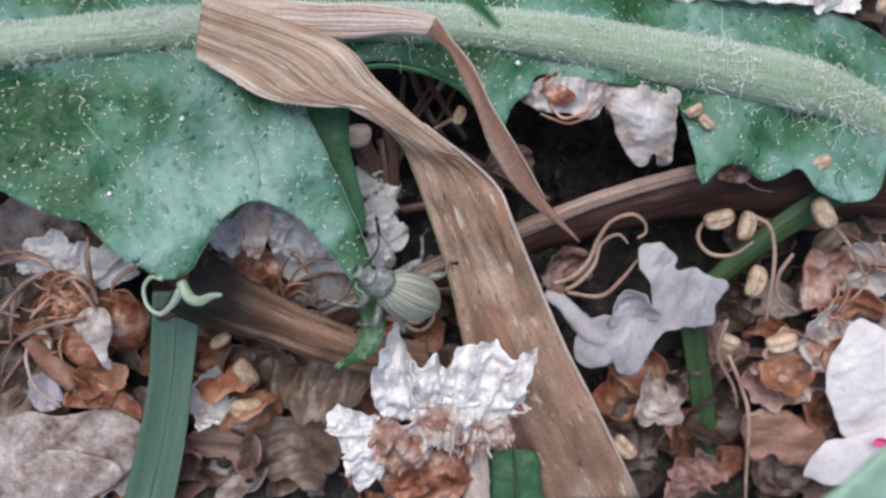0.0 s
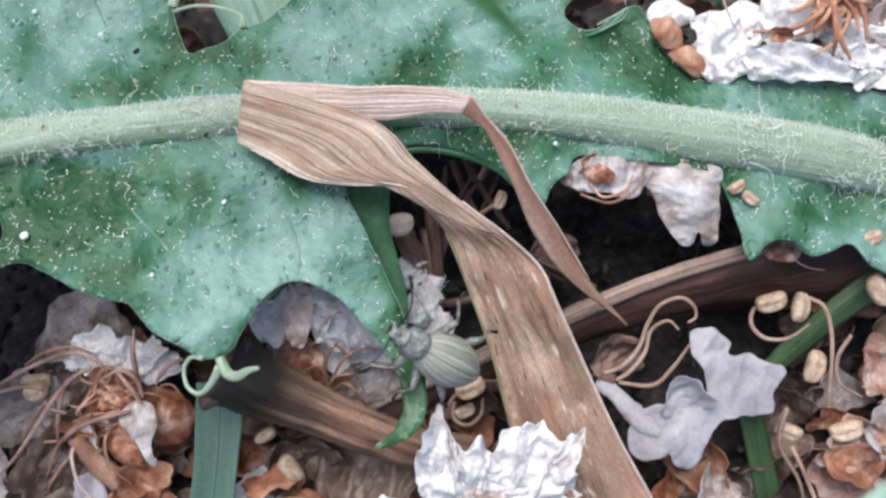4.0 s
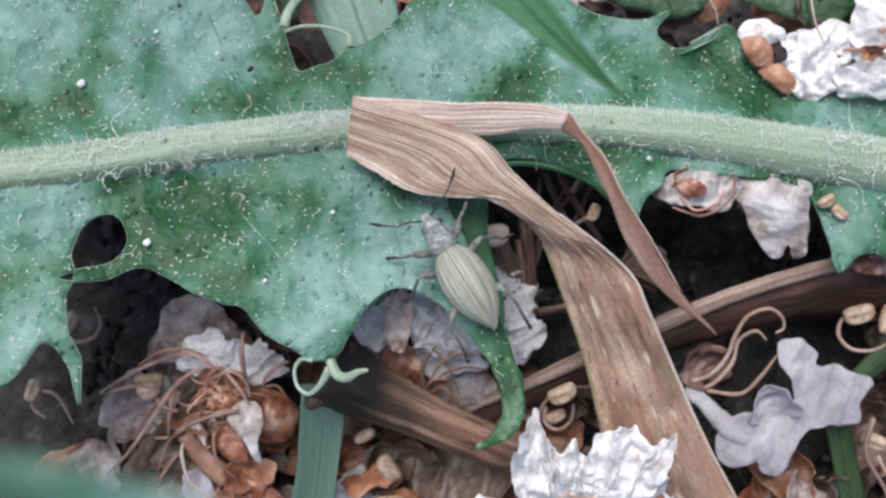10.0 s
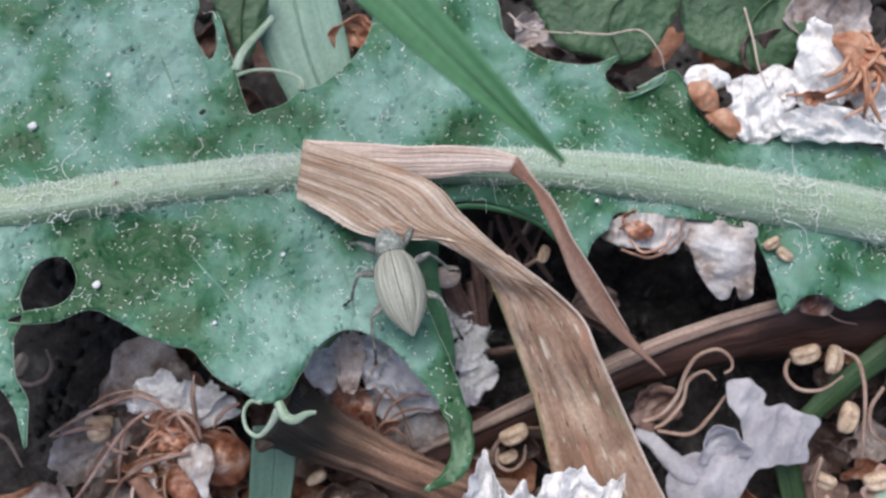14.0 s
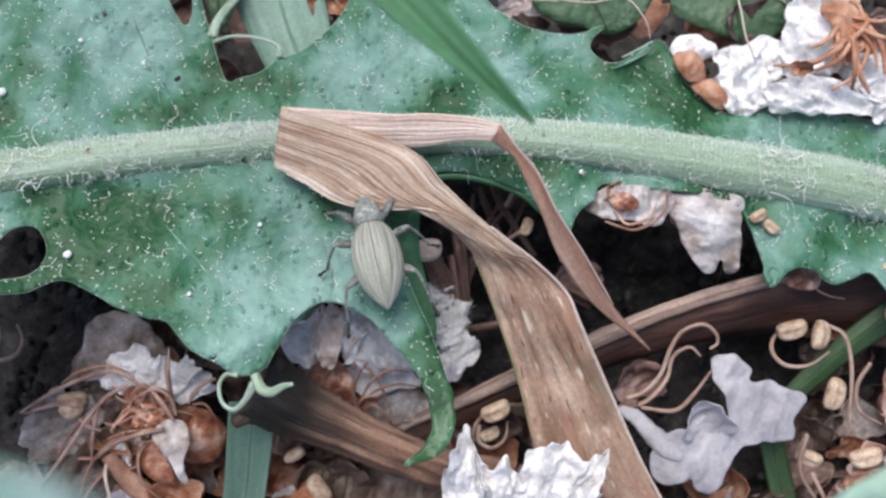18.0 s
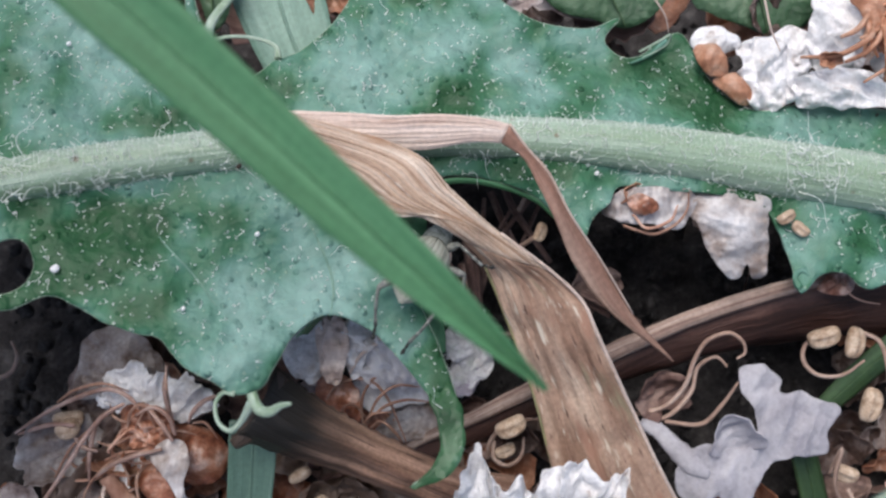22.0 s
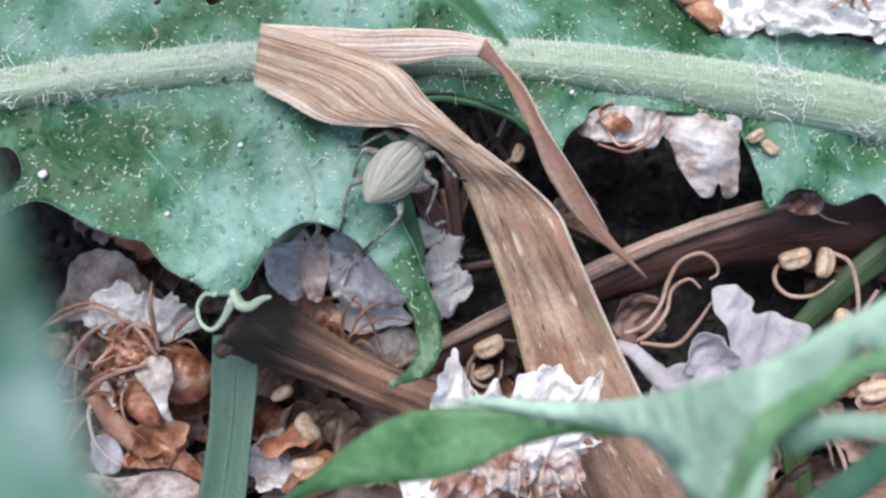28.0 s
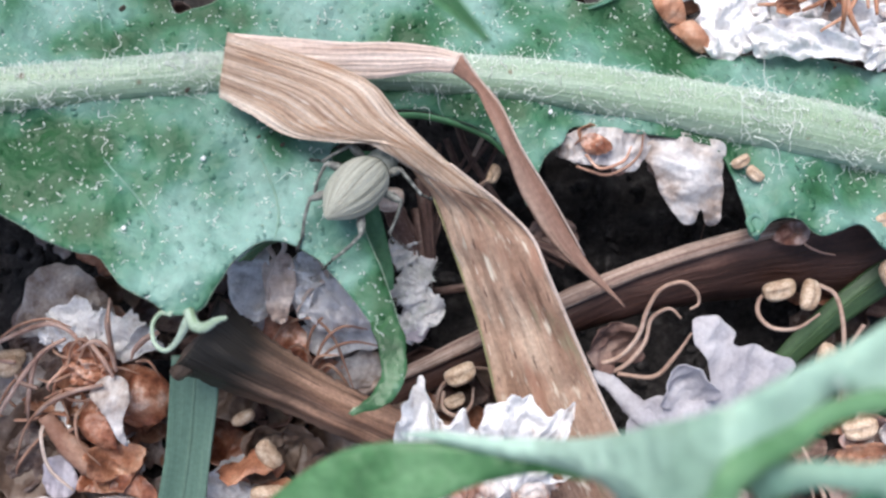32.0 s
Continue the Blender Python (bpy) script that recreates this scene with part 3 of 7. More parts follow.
M_NEARSTALK = matter("stalk_fresh_green", [(0.3, (0.10, 0.30, 0.17)), (0.7, (0.18, 0.42, 0.28))], 2.0, 0.4, 0.4, 0.2, through_light=0.2)
M_NEARTIP = matter("leaf_tip_deep_green", [(0.34, (0.035, 0.12, 0.04)), (0.5, (0.07, 0.195, 0.075)), (0.68, (0.12, 0.27, 0.125))], 2.4, 0.4, 0.42, 0.3, 0.4, through_light=0.25, spec=0.5)
M_OLIVE = matter("margin_olive", [(0.3, (0.16, 0.15, 0.07)), (0.7, (0.33, 0.31, 0.17))], 0.8, 0.2, 0.6, 0.3, 0.2, streak=(0.1, 1.0))
# green of the near blade's shaded edge, shade put into the colour
M_EDGESHADE = matter("leaf_shaded_edge", [(0.35, (0.085, 0.21, 0.09)), (0.65, (0.155, 0.31, 0.165))], 2.0, 0.5, 0.45, 0.2, through_light=0.2)
M_SCALE = matter("weevil_scales", [(0.30, (0.15, 0.155, 0.125)), (0.42, (0.29, 0.295, 0.245)), (0.55, (0.38, 0.385, 0.325)), (0.70, (0.50, 0.505, 0.44))], 0.3, 0.06, 0.45, 0.8, 0.07, streak=(0.12, 3.2), vary=0.24, spec=0.5)
M_THORAX = matter("weevil_grey", [(0.3, (0.10, 0.115, 0.105)), (0.52, (0.25, 0.27, 0.25)), (0.72, (0.50, 0.52, 0.48))], 0.3, 0.06, 0.45, 0.9, 0.06, vary=0.28)
M_LEG = matter("weevil_leg", [(0.3, (0.05, 0.05, 0.047)), (0.52, (0.17, 0.175, 0.16)), (0.75, (0.44, 0.45, 0.41))], 0.35, 0.06, 0.5, 0.5, 0.06, vary=0.25)
M_BLACK = matter("weevil_black", [(0.3, (0.010, 0.010, 0.010)), (0.7, (0.035, 0.035, 0.033))], 0.2, 0.05, 0.25, 0.2, 0.05)
M_FRESH = matter("petal_fresh", [(0.3, (0.84, 0.82, 0.84)), (0.7, (0.92, 0.91, 0.92))], 2.0, 0.3, 0.5, 0.3, 0.3, through_light=0.5, vary=0.05)
M_MAGENTA = matter("petal_magenta", [(0.3, (0.62, 0.05, 0.22)), (0.7, (0.75, 0.12, 0.32))], 0.6, 0.2, 0.5, 0.2, through_light=0.2)
M_PINK = matter("petal_dull_pink", [(0.3, (0.42, 0.24, 0.21)), (0.7, (0.64, 0.44, 0.40))], 0.8, 0.2, 0.5, 0.5, 0.3, through_light=0.5)
M_BAG = matter("petal_glassy", [(0.32, (0.20, 0.135, 0.105)), (0.42, (0.38, 0.31, 0.28)), (0.54, (0.54, 0.49, 0.475)), (0.68, (0.80, 0.78, 0.78))], 1.6, 0.2, 0.28, 0.35, 0.4, through_light=0.55, vary=0.12, spec=0.8)
M_COROLLA = matter("petal_blush_white", [(0.3, (0.50, 0.48, 0.53)), (0.55, (0.65, 0.635, 0.68)), (0.75, (0.80, 0.79, 0.83))], 1.8, 0.25, 0.5, 0.4, 0.3, through_light=0.5, spec=0.5, vary=0.08)
M_RUSTPETAL = matter("petal_rust", [(0.30, (0.12, 0.035, 0.02)), (0.44, (0.35, 0.125, 0.065)), (0.56, (0.54, 0.265, 0.17)), (0.70, (0.80, 0.61, 0.52))], 1.3, 0.2, 0.3, 0.5, 0.25, through_light=0.4, vary=0.16, spec=0.8, per_piece=0.12)
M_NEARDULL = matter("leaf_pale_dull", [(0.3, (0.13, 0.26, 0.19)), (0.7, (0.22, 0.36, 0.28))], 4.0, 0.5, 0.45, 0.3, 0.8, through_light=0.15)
M_STAIN = matter("petal_rust_stained", [(0.34, (0.34, 0.15, 0.095)), (0.43, (0.56, 0.32, 0.24)), (0.51, (0.78, 0.68, 0.64)), (0.60, (0.88, 0.86, 0.86))], 2.6, 0.25, 0.55, 0.6, 0.25, through_light=0.5, vary=0.12)
M_TISSUE = matter("petal_salmon", [(0.32, (0.36, 0.17, 0.125)), (0.46, (0.54, 0.33, 0.27)), (0.60, (0.70, 0.55, 0.50)), (0.72, (0.84, 0.78, 0.76))], 1.3, 0.2, 0.5, 0.7, 0.25, through_light=0.45, vary=0.14)
# reddish brown, darkened for the shade inside the trough
M_STALK = matter("stalk_reddish_shaded", [(0.30, (0.018, 0.009, 0.007)), (0.46, (0.042, 0.019, 0.014)), (0.58, (0.075, 0.036, 0.028)), (0.72, (0.14, 0.078, 0.06))], 1.4, 0.25, 0.5, 0.6, 0.25, streak=(0.08, 1.0), vary=0.16)
# pale fibrous streaks, lightened for the light along the top edge
M_STALKEDGE = matter("stalk_fibrous_lit", [(0.30, (0.14, 0.08, 0.062)), (0.44, (0.28, 0.185, 0.15)), (0.56, (0.43, 0.325, 0.275)), (0.70, (0.60, 0.50, 0.44))], 1.2, 0.2, 0.6, 0.9, 0.25, streak=(0.07, 1.1), vary=0.16, flecks=((3.0, 0.2, 0.58, (0.10, 0.055, 0.045)),))
M_LOBETIP = matter("leaf_tip_green", [(0.34, (0.015, 0.055, 0.018)), (0.48, (0.028, 0.096, 0.034)), (0.62, (0.048, 0.14, 0.06)), (0.74, (0.085, 0.19, 0.115))], 2.4, 0.3, 0.42, 0.3, 0.4, through_light=0.12, spec=0.5, vary=0.1)
M_TANPETAL = matter("petal_tan", [(0.32, (0.075, 0.045, 0.032)), (0.46, (0.175, 0.115, 0.085)), (0.58, (0.265, 0.19, 0.15)), (0.70, (0.42, 0.34, 0.29))], 3.0, 0.25, 0.38, 0.25, 0.4, through_light=0.45, vary=0.1, spec=0.6)
M_GLASSY = matter("petal_glassy_white", [(0.32, (0.44, 0.34, 0.29)), (0.42, (0.62, 0.55, 0.52)), (0.54, (0.77, 0.74, 0.74)), (0.68, (0.90, 0.89, 0.90))], 1.8, 0.2, 0.28, 0.35, 0.4, through_light=0.55, vary=0.1, spec=0.8)
# olive greens kept dark to carry the shade beyond the big leaf
M_FARLEAF = matter("leaf_shaded_olive", [(0.32, (0.018, 0.045, 0.022)), (0.5, (0.042, 0.095, 0.048)), (0.66, (0.085, 0.15, 0.085)), (0.75, (0.14, 0.17, 0.10))], 3.0, 0.3, 0.45, 0.5, 0.6, through_light=0.1)

# ---- ground ----
def soil_height(x, y):
    return -0.0085 + 0.0016 * noise.noise(Vector((x * 220, y * 220, 0.3))) + 0.0009 * noise.noise(Vector((x * 700, y * 700, 4.0)))


def build_ground():
    """Dark soil: fine under the plants, coarser outwards to the horizon."""
    inner = np.linspace(-0.045, 0.045, 110)
    outer = np.array([0.06, 0.09, 0.15, 0.3, 0.8, 3, 12, 60, 400])
    line = np.r_[-outer[::-1], inner, outer]
    n = len(line)
    verts = []
    for y in line:
        for x in line:
            verts.append((x, y, soil_height(x, y) if max(abs(x), abs(y)) < 0.8 else -0.0085))
    faces = [(j * n + i, j * n + i + 1, (j + 1) * n + i + 1, (j + 1) * n + i) for j in range(n - 1) for i in range(n - 1)]
    ob = new("ground", mesh_of("ground", np.array(verts), faces, M_SOIL))
    tagged(ob, "dark damp soil under the fallen flowers", "ground", kind="structure")


build_ground()


def build_crumbs():
    """Loose crumbs of soil and dark litter that fill the hollow up to the fallen flowers."""
    rng = np.random.RandomState(3)
    geos = []
    for k in range(2600):
        u, v = rng.uniform(-27, 33), rng.uniform(-30, 18)
        w = rng.uniform(-8.0, -3.4) - 0.1 * v
        r = rng.uniform(0.12, 0.7) ** 1.2
        a = np.degrees(rng.uniform(0, 6.28, 3))
        v0, f, t = bean((0, 0, 0), 2 * r, a, rng.uniform(0.5, 1.0), 0.0, 7, 8, 0)
        v0 = v0 * (1 + 0.9 * nz_all(v0, r * 0.7, k)[:, None]) + (u, v, w)
        geos.append((v0, f, t))
    put("soil_crumbs", joined(geos), M_SOIL, None, "loose dark crumbs of soil and rotted litter", "soil", kind="stuff")


build_crumbs()

# ---- the large toothed leaf ----
def leaf_plane(u, v):
    return 7.7 - 0.14 * u - 0.35 * v


RIB = [(-33.12, 1.62, 11.77), (-27.55, 2.21, 10.78), (-22.32, 2.76, 9.86), (-16.96, 3.68, 8.78), (-11.39, 4.43, 7.74), (-8.52, 4.73, 7.24), (-2.65, 5.11, 6.28), (3.4, 5.16, 5.42), (9.59, 4.7, 4.71), (15.87, 3.75, 4.16), (22.26, 2.76, 3.62), (26.72, 1.52, 3.43), (30.39, -0.51, 3.62)]
RIB_W = [1.05, 1.05, 1.05, 1.08, 1.08, 1.05, 1.05, 1.1, 1.25, 1.45, 1.6, 1.3, 0.7]
RIB_CURVE = spline(RIB, 160)


def rib_gap(u, v):
    d = np.hypot(RIB_CURVE[:, 0] - u, RIB_CURVE[:, 1] - v)
    return float(d.min())


def leaf_height(u, v):
    g = rib_gap(u, v)
    puff = 0.75 * noise.noise(Vector((u / 3.6, v / 3.6, 1.0))) + 0.32 * noise.noise(Vector((u / 1.5, v / 1.5, 5.0))) + 0.05 * noise.noise(Vector((u / 0.6, v / 0.6, 9.0)))
    return leaf_plane(u, v) + 0.5 * math.exp(-((g / 1.6) ** 2)) + puff * min(1.0, g / 2.0)


def leaf_normal(u, v):
    e = 0.15
    a = (leaf_height(u + e, v) - leaf_height(u - e, v)) / (2 * e)
    b = (leaf_height(u, v + e) - leaf_height(u, v - e)) / (2 * e)
    n = np.array([-a, -b, 1.0])
    return n / np.linalg.norm(n)


LEAF_TOP = [(-35.72, 15.38), (-19.7, 16.68), (-14.98, 15.18), (-14.68, 12.86), (-14.23, 11.7), (-13.71, 11.07), (-13.34, 11.6), (-13.35, 12.58), (-13.74, 13.75), (-13.44, 13.83), (-12.94, 12.59), (-12.62, 11.42), (-12.24, 10.27), (-11.81, 9.01), (-11.33, 7.98), (-10.47, 8.22), (-9.48, 8.56), (-8.75, 9.27), (-7.43, 9.88), (-6.12, 10.95), (-5.19, 12.36), (-4.23, 14.88), (-0.94, 16.74), (1.95, 15.8), (2.63, 13.4), (3.67, 12.35), (5.25, 11.52), (7.65, 11.31), (9.36, 11.9), (8.61, 11.07), (8.52, 10.39), (9.35, 9.68), (10.49, 9.84), (11.52, 10.67), (12.72, 11.1), (13.48, 9.64), (14.29, 8.19), (15.57, 7.09), (16.94, 6.69), (17.79, 6.97), (20.52, 7.14), (25.01, 6.55), (27.7, 5.83), (29.7, 4.27), (29.82, 1.06)]
LEAF_LOW = [(28.43, -2.96), (26.73, -3.85), (24.66, -3.24), (23.6, -2.03), (22.27, -2.39), (21.28, -2.68), (20.26, -1.84), (18.99, -1.9), (17.8, -2.79), (17.42, -0.87), (16.88, 0.71), (16.02, 1.81), (13.53, 2.29), (10.72, 2.46), (8.86, 2.7), (8.26, 1.71), (7.44, 1.1), (6.85, -0.21), (6.47, -1.57), (6.18, -0.21), (5.59, 1.13), (4.41, 2.24), (2.75, 2.9), (0.95, 3.25), (-0.54, 3.05), (-2.01, 2.14), (-2.88, 1.48), (-3.28, 0.89), (-2.56, -0.45), (-1.67, -2.29), (-0.85, -3.99), (0.02, -6.15), (0.75, -8.58), (0.58, -10.16), (-0.3, -11.02), (-1.61, -11.42), (-0.52, -10.44), (-0.14, -9.31), (-0.54, -7.81), (-1.56, -6.51), (-2.76, -5.08), (-3.91, -4.1), (-5.33, -3.56), (-6.38, -3.78), (-7.29, -4.59), (-8, -5.83), (-8.65, -6.84), (-9.83, -7.08), (-10.78, -6.49), (-12.33, -5.72), (-13.34, -4.54), (-14.32, -4.31), (-15.83, -3.81), (-17.39, -2.88), (-18.76, -2.49), (-20.52, -3.13), (-22.61, -3.09), (-21.79, -2.64), (-20.11, -2.21), (-19.38, -1.23), (-19.65, -0.23), (-20.34, 0.22), (-21.18, 0.05), (-21.83, -0.67), (-22.09, -1.88), (-21.8, -2.96), (-22.07, -4.03), (-21.66, -5.61), (-21.09, -6.91), (-20.87, -9.16), (-21.53, -7.41), (-22.45, -6.22), (-23.2, -6.31), (-23.75, -7.38), (-24.69, -8.12), (-27.49, -7.57), (-31.77, -5.49)]


def build_leaf():
    leaf = thing("toothed_leaf", leaf_here(-8, 4), "large hairy grey-green toothed leaf with a thick pale midrib", "leaf")
    o = outline_of(list(LEAF_TOP) + list(LEAF_LOW), 0.3, 0.06, 2)
    geo = sheet(o, leaf_height, 0.26, 0.16)
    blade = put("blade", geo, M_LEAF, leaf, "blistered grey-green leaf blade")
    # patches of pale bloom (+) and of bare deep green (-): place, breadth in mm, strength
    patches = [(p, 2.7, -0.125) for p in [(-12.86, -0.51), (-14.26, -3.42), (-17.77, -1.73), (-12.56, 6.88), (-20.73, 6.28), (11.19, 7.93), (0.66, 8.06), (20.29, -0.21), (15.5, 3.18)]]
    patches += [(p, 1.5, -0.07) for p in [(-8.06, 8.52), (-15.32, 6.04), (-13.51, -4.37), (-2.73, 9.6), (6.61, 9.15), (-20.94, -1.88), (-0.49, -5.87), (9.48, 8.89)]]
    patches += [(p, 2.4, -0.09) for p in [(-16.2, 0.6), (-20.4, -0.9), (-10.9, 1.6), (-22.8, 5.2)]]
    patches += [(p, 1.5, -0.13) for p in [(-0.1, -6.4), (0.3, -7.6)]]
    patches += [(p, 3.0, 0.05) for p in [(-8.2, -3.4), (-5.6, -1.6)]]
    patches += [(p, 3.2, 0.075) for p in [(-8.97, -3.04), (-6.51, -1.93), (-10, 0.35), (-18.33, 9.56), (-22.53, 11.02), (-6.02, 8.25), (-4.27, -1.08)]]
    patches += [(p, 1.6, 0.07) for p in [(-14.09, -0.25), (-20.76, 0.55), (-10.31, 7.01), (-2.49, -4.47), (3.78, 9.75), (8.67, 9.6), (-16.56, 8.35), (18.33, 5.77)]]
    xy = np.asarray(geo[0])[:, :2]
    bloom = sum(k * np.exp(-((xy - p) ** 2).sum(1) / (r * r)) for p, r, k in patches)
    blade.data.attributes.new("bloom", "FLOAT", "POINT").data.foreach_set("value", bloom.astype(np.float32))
    rib = np.array(RIB) + (0, 0, 0.35)
    put("midrib", tube(rib, RIB_W, 110, 18, 0.95, 0.05, 3), M_RIB, leaf, "thick pale green midrib")
    tip = outline_of([(0.08, -6.75), (0.53, -7.51), (0.89, -8.59), (0.69, -10.21), (-0.24, -11.12), (-1.61, -11.47), (-0.63, -10.42), (-0.25, -9.3), (-0.65, -7.92), (-0.82, -7.22), (-0.37, -7.5)], 0.25, 0.1, 6)
    put("lobe_tip", sheet(tip, lambda u, v: leaf_height(u, v) + 0.07, 0.25, 0.1), M_LOBETIP, leaf, "bright green pointed tip of the lobe")
    edge = [(-7.3, -4.6, 10.23), (-6.39, -3.78, 9.82), (-5.34, -3.57, 9.6), (-3.91, -4.11, 9.59), (-2.76, -5.08, 9.77), (-1.56, -6.52, 10.1), (-0.6, -7.83, 10.42), (-0.2, -9.32, 10.89)]
    # dark inner wall below the lobe's edge, its shade carried by the colour
    put("rolled_margin", ruled(np.array(edge) + (0.15, 0.05, -0.1), np.array(edge) + (0.5, 0.1, -1.3), 40, 6, 0.1, 0.08, 0.1, 3), M_SHADELEAF, leaf, "inrolled margin with shade in its dull green")
    rim = [(5.5, 1.3), (4.5, 2.15), (2.9, 2.8), (1.1, 3.15), (-0.4, 3.0), (-1.6, 2.4)]
    rim = np.array([(u, v, leaf_height(u, v) - 0.1) for u, v in rim])
    put("rolled_margin", ruled(rim, rim + (0.05, -0.28, -0.4), 40, 7, 0.12, 0.08, 0.06, 6), M_GRASS, leaf, "fresh green curled margin")
    # side veins, half sunk in the blade
    for line in [[(-16.55, 11.78), (-15.94, 10.19), (-15.14, 8.32), (-14.6, 6.64)], [(-6.73, 1.03), (-5.96, -0.56), (-5.45, -2.13), (-5.51, -3.67)], [(-13.85, 0.29), (-12.5, -1.12), (-10.86, -3.08)]]:
        line = np.array([(u, v, leaf_height(u, v) + 0.01) for u, v in spline([(a, b, 0) for a, b in line], 24)[:, :2]])
        put("side_vein", tube(line, [0.02, 0.05, 0.06, 0.05, 0.02], 40, 7, 0.7, 0.3, 2), M_SIDEVEIN, leaf, "faint pale side vein")
    # curled teeth of the margin
    for pts, rad in (
        ([(-8.68, -6.86, 13.2), (-8.29, -7.5, 13.6), (-7.76, -7.6, 14), (-7.19, -7.29, 14.3), (-6.68, -7.15, 14.6)], [0.24, 0.27, 0.23, 0.16, 0.08]),
        ([(-8.71, -7.32, 13), (-9.29, -8.22, 12.4), (-9.91, -8.72, 12), (-10.53, -8.4, 11.6), (-10.71, -7.6, 11.4), (-10.35, -7.05, 11.4), (-9.76, -7.08, 11.6)], [0.24, 0.15, 0.12, 0.1, 0.1, 0.12, 0.15]),
        ([(-12.24, 10.45, 5.86), (-12.06, 11.29, 5.54), (-11.63, 12.08, 5.2), (-11.03, 12.89, 4.83), (-10.41, 13.71, 4.46)], [0.3, 0.26, 0.24, 0.22, 0.2]),
        ([(-12.19, 10.2, 5.94), (-11.18, 10.54, 5.68), (-9.93, 10.51, 5.51), (-8.78, 10.09, 5.5), (-8.59, 9.39, 5.72)], [0.12, 0.1, 0.1, 0.12, 0.2]),
        ([(18.65, -2.76, 3.9), (18.22, -2.45, 4.0), (18.28, -2.07, 4.2), (18.94, -1.87, 4.5)], [0.2, 0.16, 0.14, 0.2]),
        ([(11.82, 10.66, 2.41), (11.14, 10.04, 2.73), (10.46, 9.62, 2.97), (9.81, 9.34, 3.16)], [0.2, 0.14, 0.1, 0.06]),
        ([(17.79, -2.6, 6.22), (17.6, -2.01, 6.04), (18.03, -1.71, 5.87), (18.4, -2.16, 5.98), (18.1, -2.61, 6.18)], [0.2, 0.15, 0.12, 0.1, 0.08]),
        ([(26.33, -3.86, 5.16), (25.93, -2.66, 4.8), (26.79, -1.9, 4.41), (27.89, -2.21, 4.37), (28.05, -3.27, 4.72)], [0.3, 0.24, 0.2, 0.2, 0.2]),
    ):
        far = pts[0][0] > 8
        put("tooth", tube(pts, rad, 26, 8, 0.6), M_LEAF if far else M_RIB, leaf, "curled green leaf tooth" if far else "curled pale green leaf tooth")
    # hairs
    rng = np.random.RandomState(11)
    top = geo[0][: len(geo[0]) // 2]
    pick = rng.choice(len(top), 2400)
    roots = top[pick] + np.column_stack([rng.uniform(-0.2, 0.2, (2400, 2)), np.zeros(2400)])
    keep = inside(o, roots[:, :2])
    roots = np.array([(u, v, leaf_height(u, v)) for u, v, _ in roots[keep]])
    nn = np.array([leaf_normal(u, v) for u, v, _ in roots])
    put("hairs", joined([hair_mesh(roots, nn, 0.13, 0.03, rng, 1.2, 5), hair_mesh(roots[::13], nn[::13], 0.34, 0.028, rng, 1.5, 9)]), M_HAIR, leaf, "short white hairs on the leaf", kind="stuff")
    # pale warts at the roots of the hairs, thickest towards the leaf's base
    pick = rng.choice(len(top), 1900)
    spots = top[pick][rng.rand(1900) < np.clip(0.62 - 0.022 * top[pick][:, 0], 0.18, 0.95)]
    verts, faces = [], []
    for u, v, _ in spots:
        n0 = leaf_normal(u, v)
        a = rng.uniform(0, 6.28)
        t = np.array([math.cos(a), math.sin(a), 0.0])
        t -= n0 * (t @ n0)
        t /= np.linalg.norm(t)
        side = np.cross(n0, t)
        r, h = rng.uniform(0.025, 0.06), rng.uniform(0.02, 0.05)
        long = rng.uniform(1.0, 2.0)
        p = np.array([u, v, leaf_height(u, v) - 0.02])
        b = len(verts)
        for ring, (rr, hh) in enumerate(((1.0, 0.0), (0.7, 0.7))):
            for k in range(7):
                c = 2 * math.pi * k / 7
                verts.append(p + r * rr * (long * math.cos(c) * t + math.sin(c) * side) + n0 * (0.02 * ring + h * hh))
        verts.append(p + n0 * (h + 0.02) + t * r * 0.3 * long)
        for k in range(7):
            q = b + (k + 1) % 7
            faces += [(b + k, q, q + 7, b + k + 7), (b + k + 7, q + 7, b + 14)]
    put("warty_relief", (np.array(verts), faces, None), M_RIB, leaf, "small pale warts on the leaf", kind="stuff")
    rim = np.array([(u, v, leaf_height(u, v) - 0.06) for u, v in o])
    put("margin", tube(np.r_[rim, rim[:1]], [0.03, 0.05, 0.02, 0.045, 0.03], len(rim), 6), M_RIB, leaf, "thin pale rim of the leaf")
    roots, nn = [], []
    c = spline(rib, 300)
    r = np.interp(np.linspace(0, 1, 300), np.linspace(0, 1, len(RIB_W)), RIB_W)
    tufts = rng.randint(1, 299, 70)
    for _ in range(1050):
        k = int(np.clip(rng.choice(tufts) + rng.normal() * 1.6, 1, 298)) if rng.rand() < 0.7 else rng.randint(1, 299)
        f = k / 300
        a = radians(rng.choice([rng.uniform(5, 60), rng.uniform(100, 178)])) if rng.rand() < 0.8 else radians(rng.uniform(0, 180))
        t = c[min(k + 1, 299)] - c[k - 1]
        t /= np.linalg.norm(t)
        side = np.cross(t, (0, 0, 1))
        side /= np.linalg.norm(side)
        up = np.cross(side, t)
        n0 = math.cos(a) * side + math.sin(a) * up
        roots.append(c[k] + r[k] * 0.97 * (math.cos(a) * side + 0.95 * math.sin(a) * up))
        nn.append(n0)
    # fine down on the crest of the midrib
    down, down_n = [], []
    for _ in range(6500):
        k = rng.randint(1, 299)
        t = c[min(k + 1, 299)] - c[k - 1]
        t /= np.linalg.norm(t)
        side = np.cross(t, (0, 0, 1))
        side /= np.linalg.norm(side)
        up = np.cross(side, t)
        a = radians(rng.normal(125, 38))
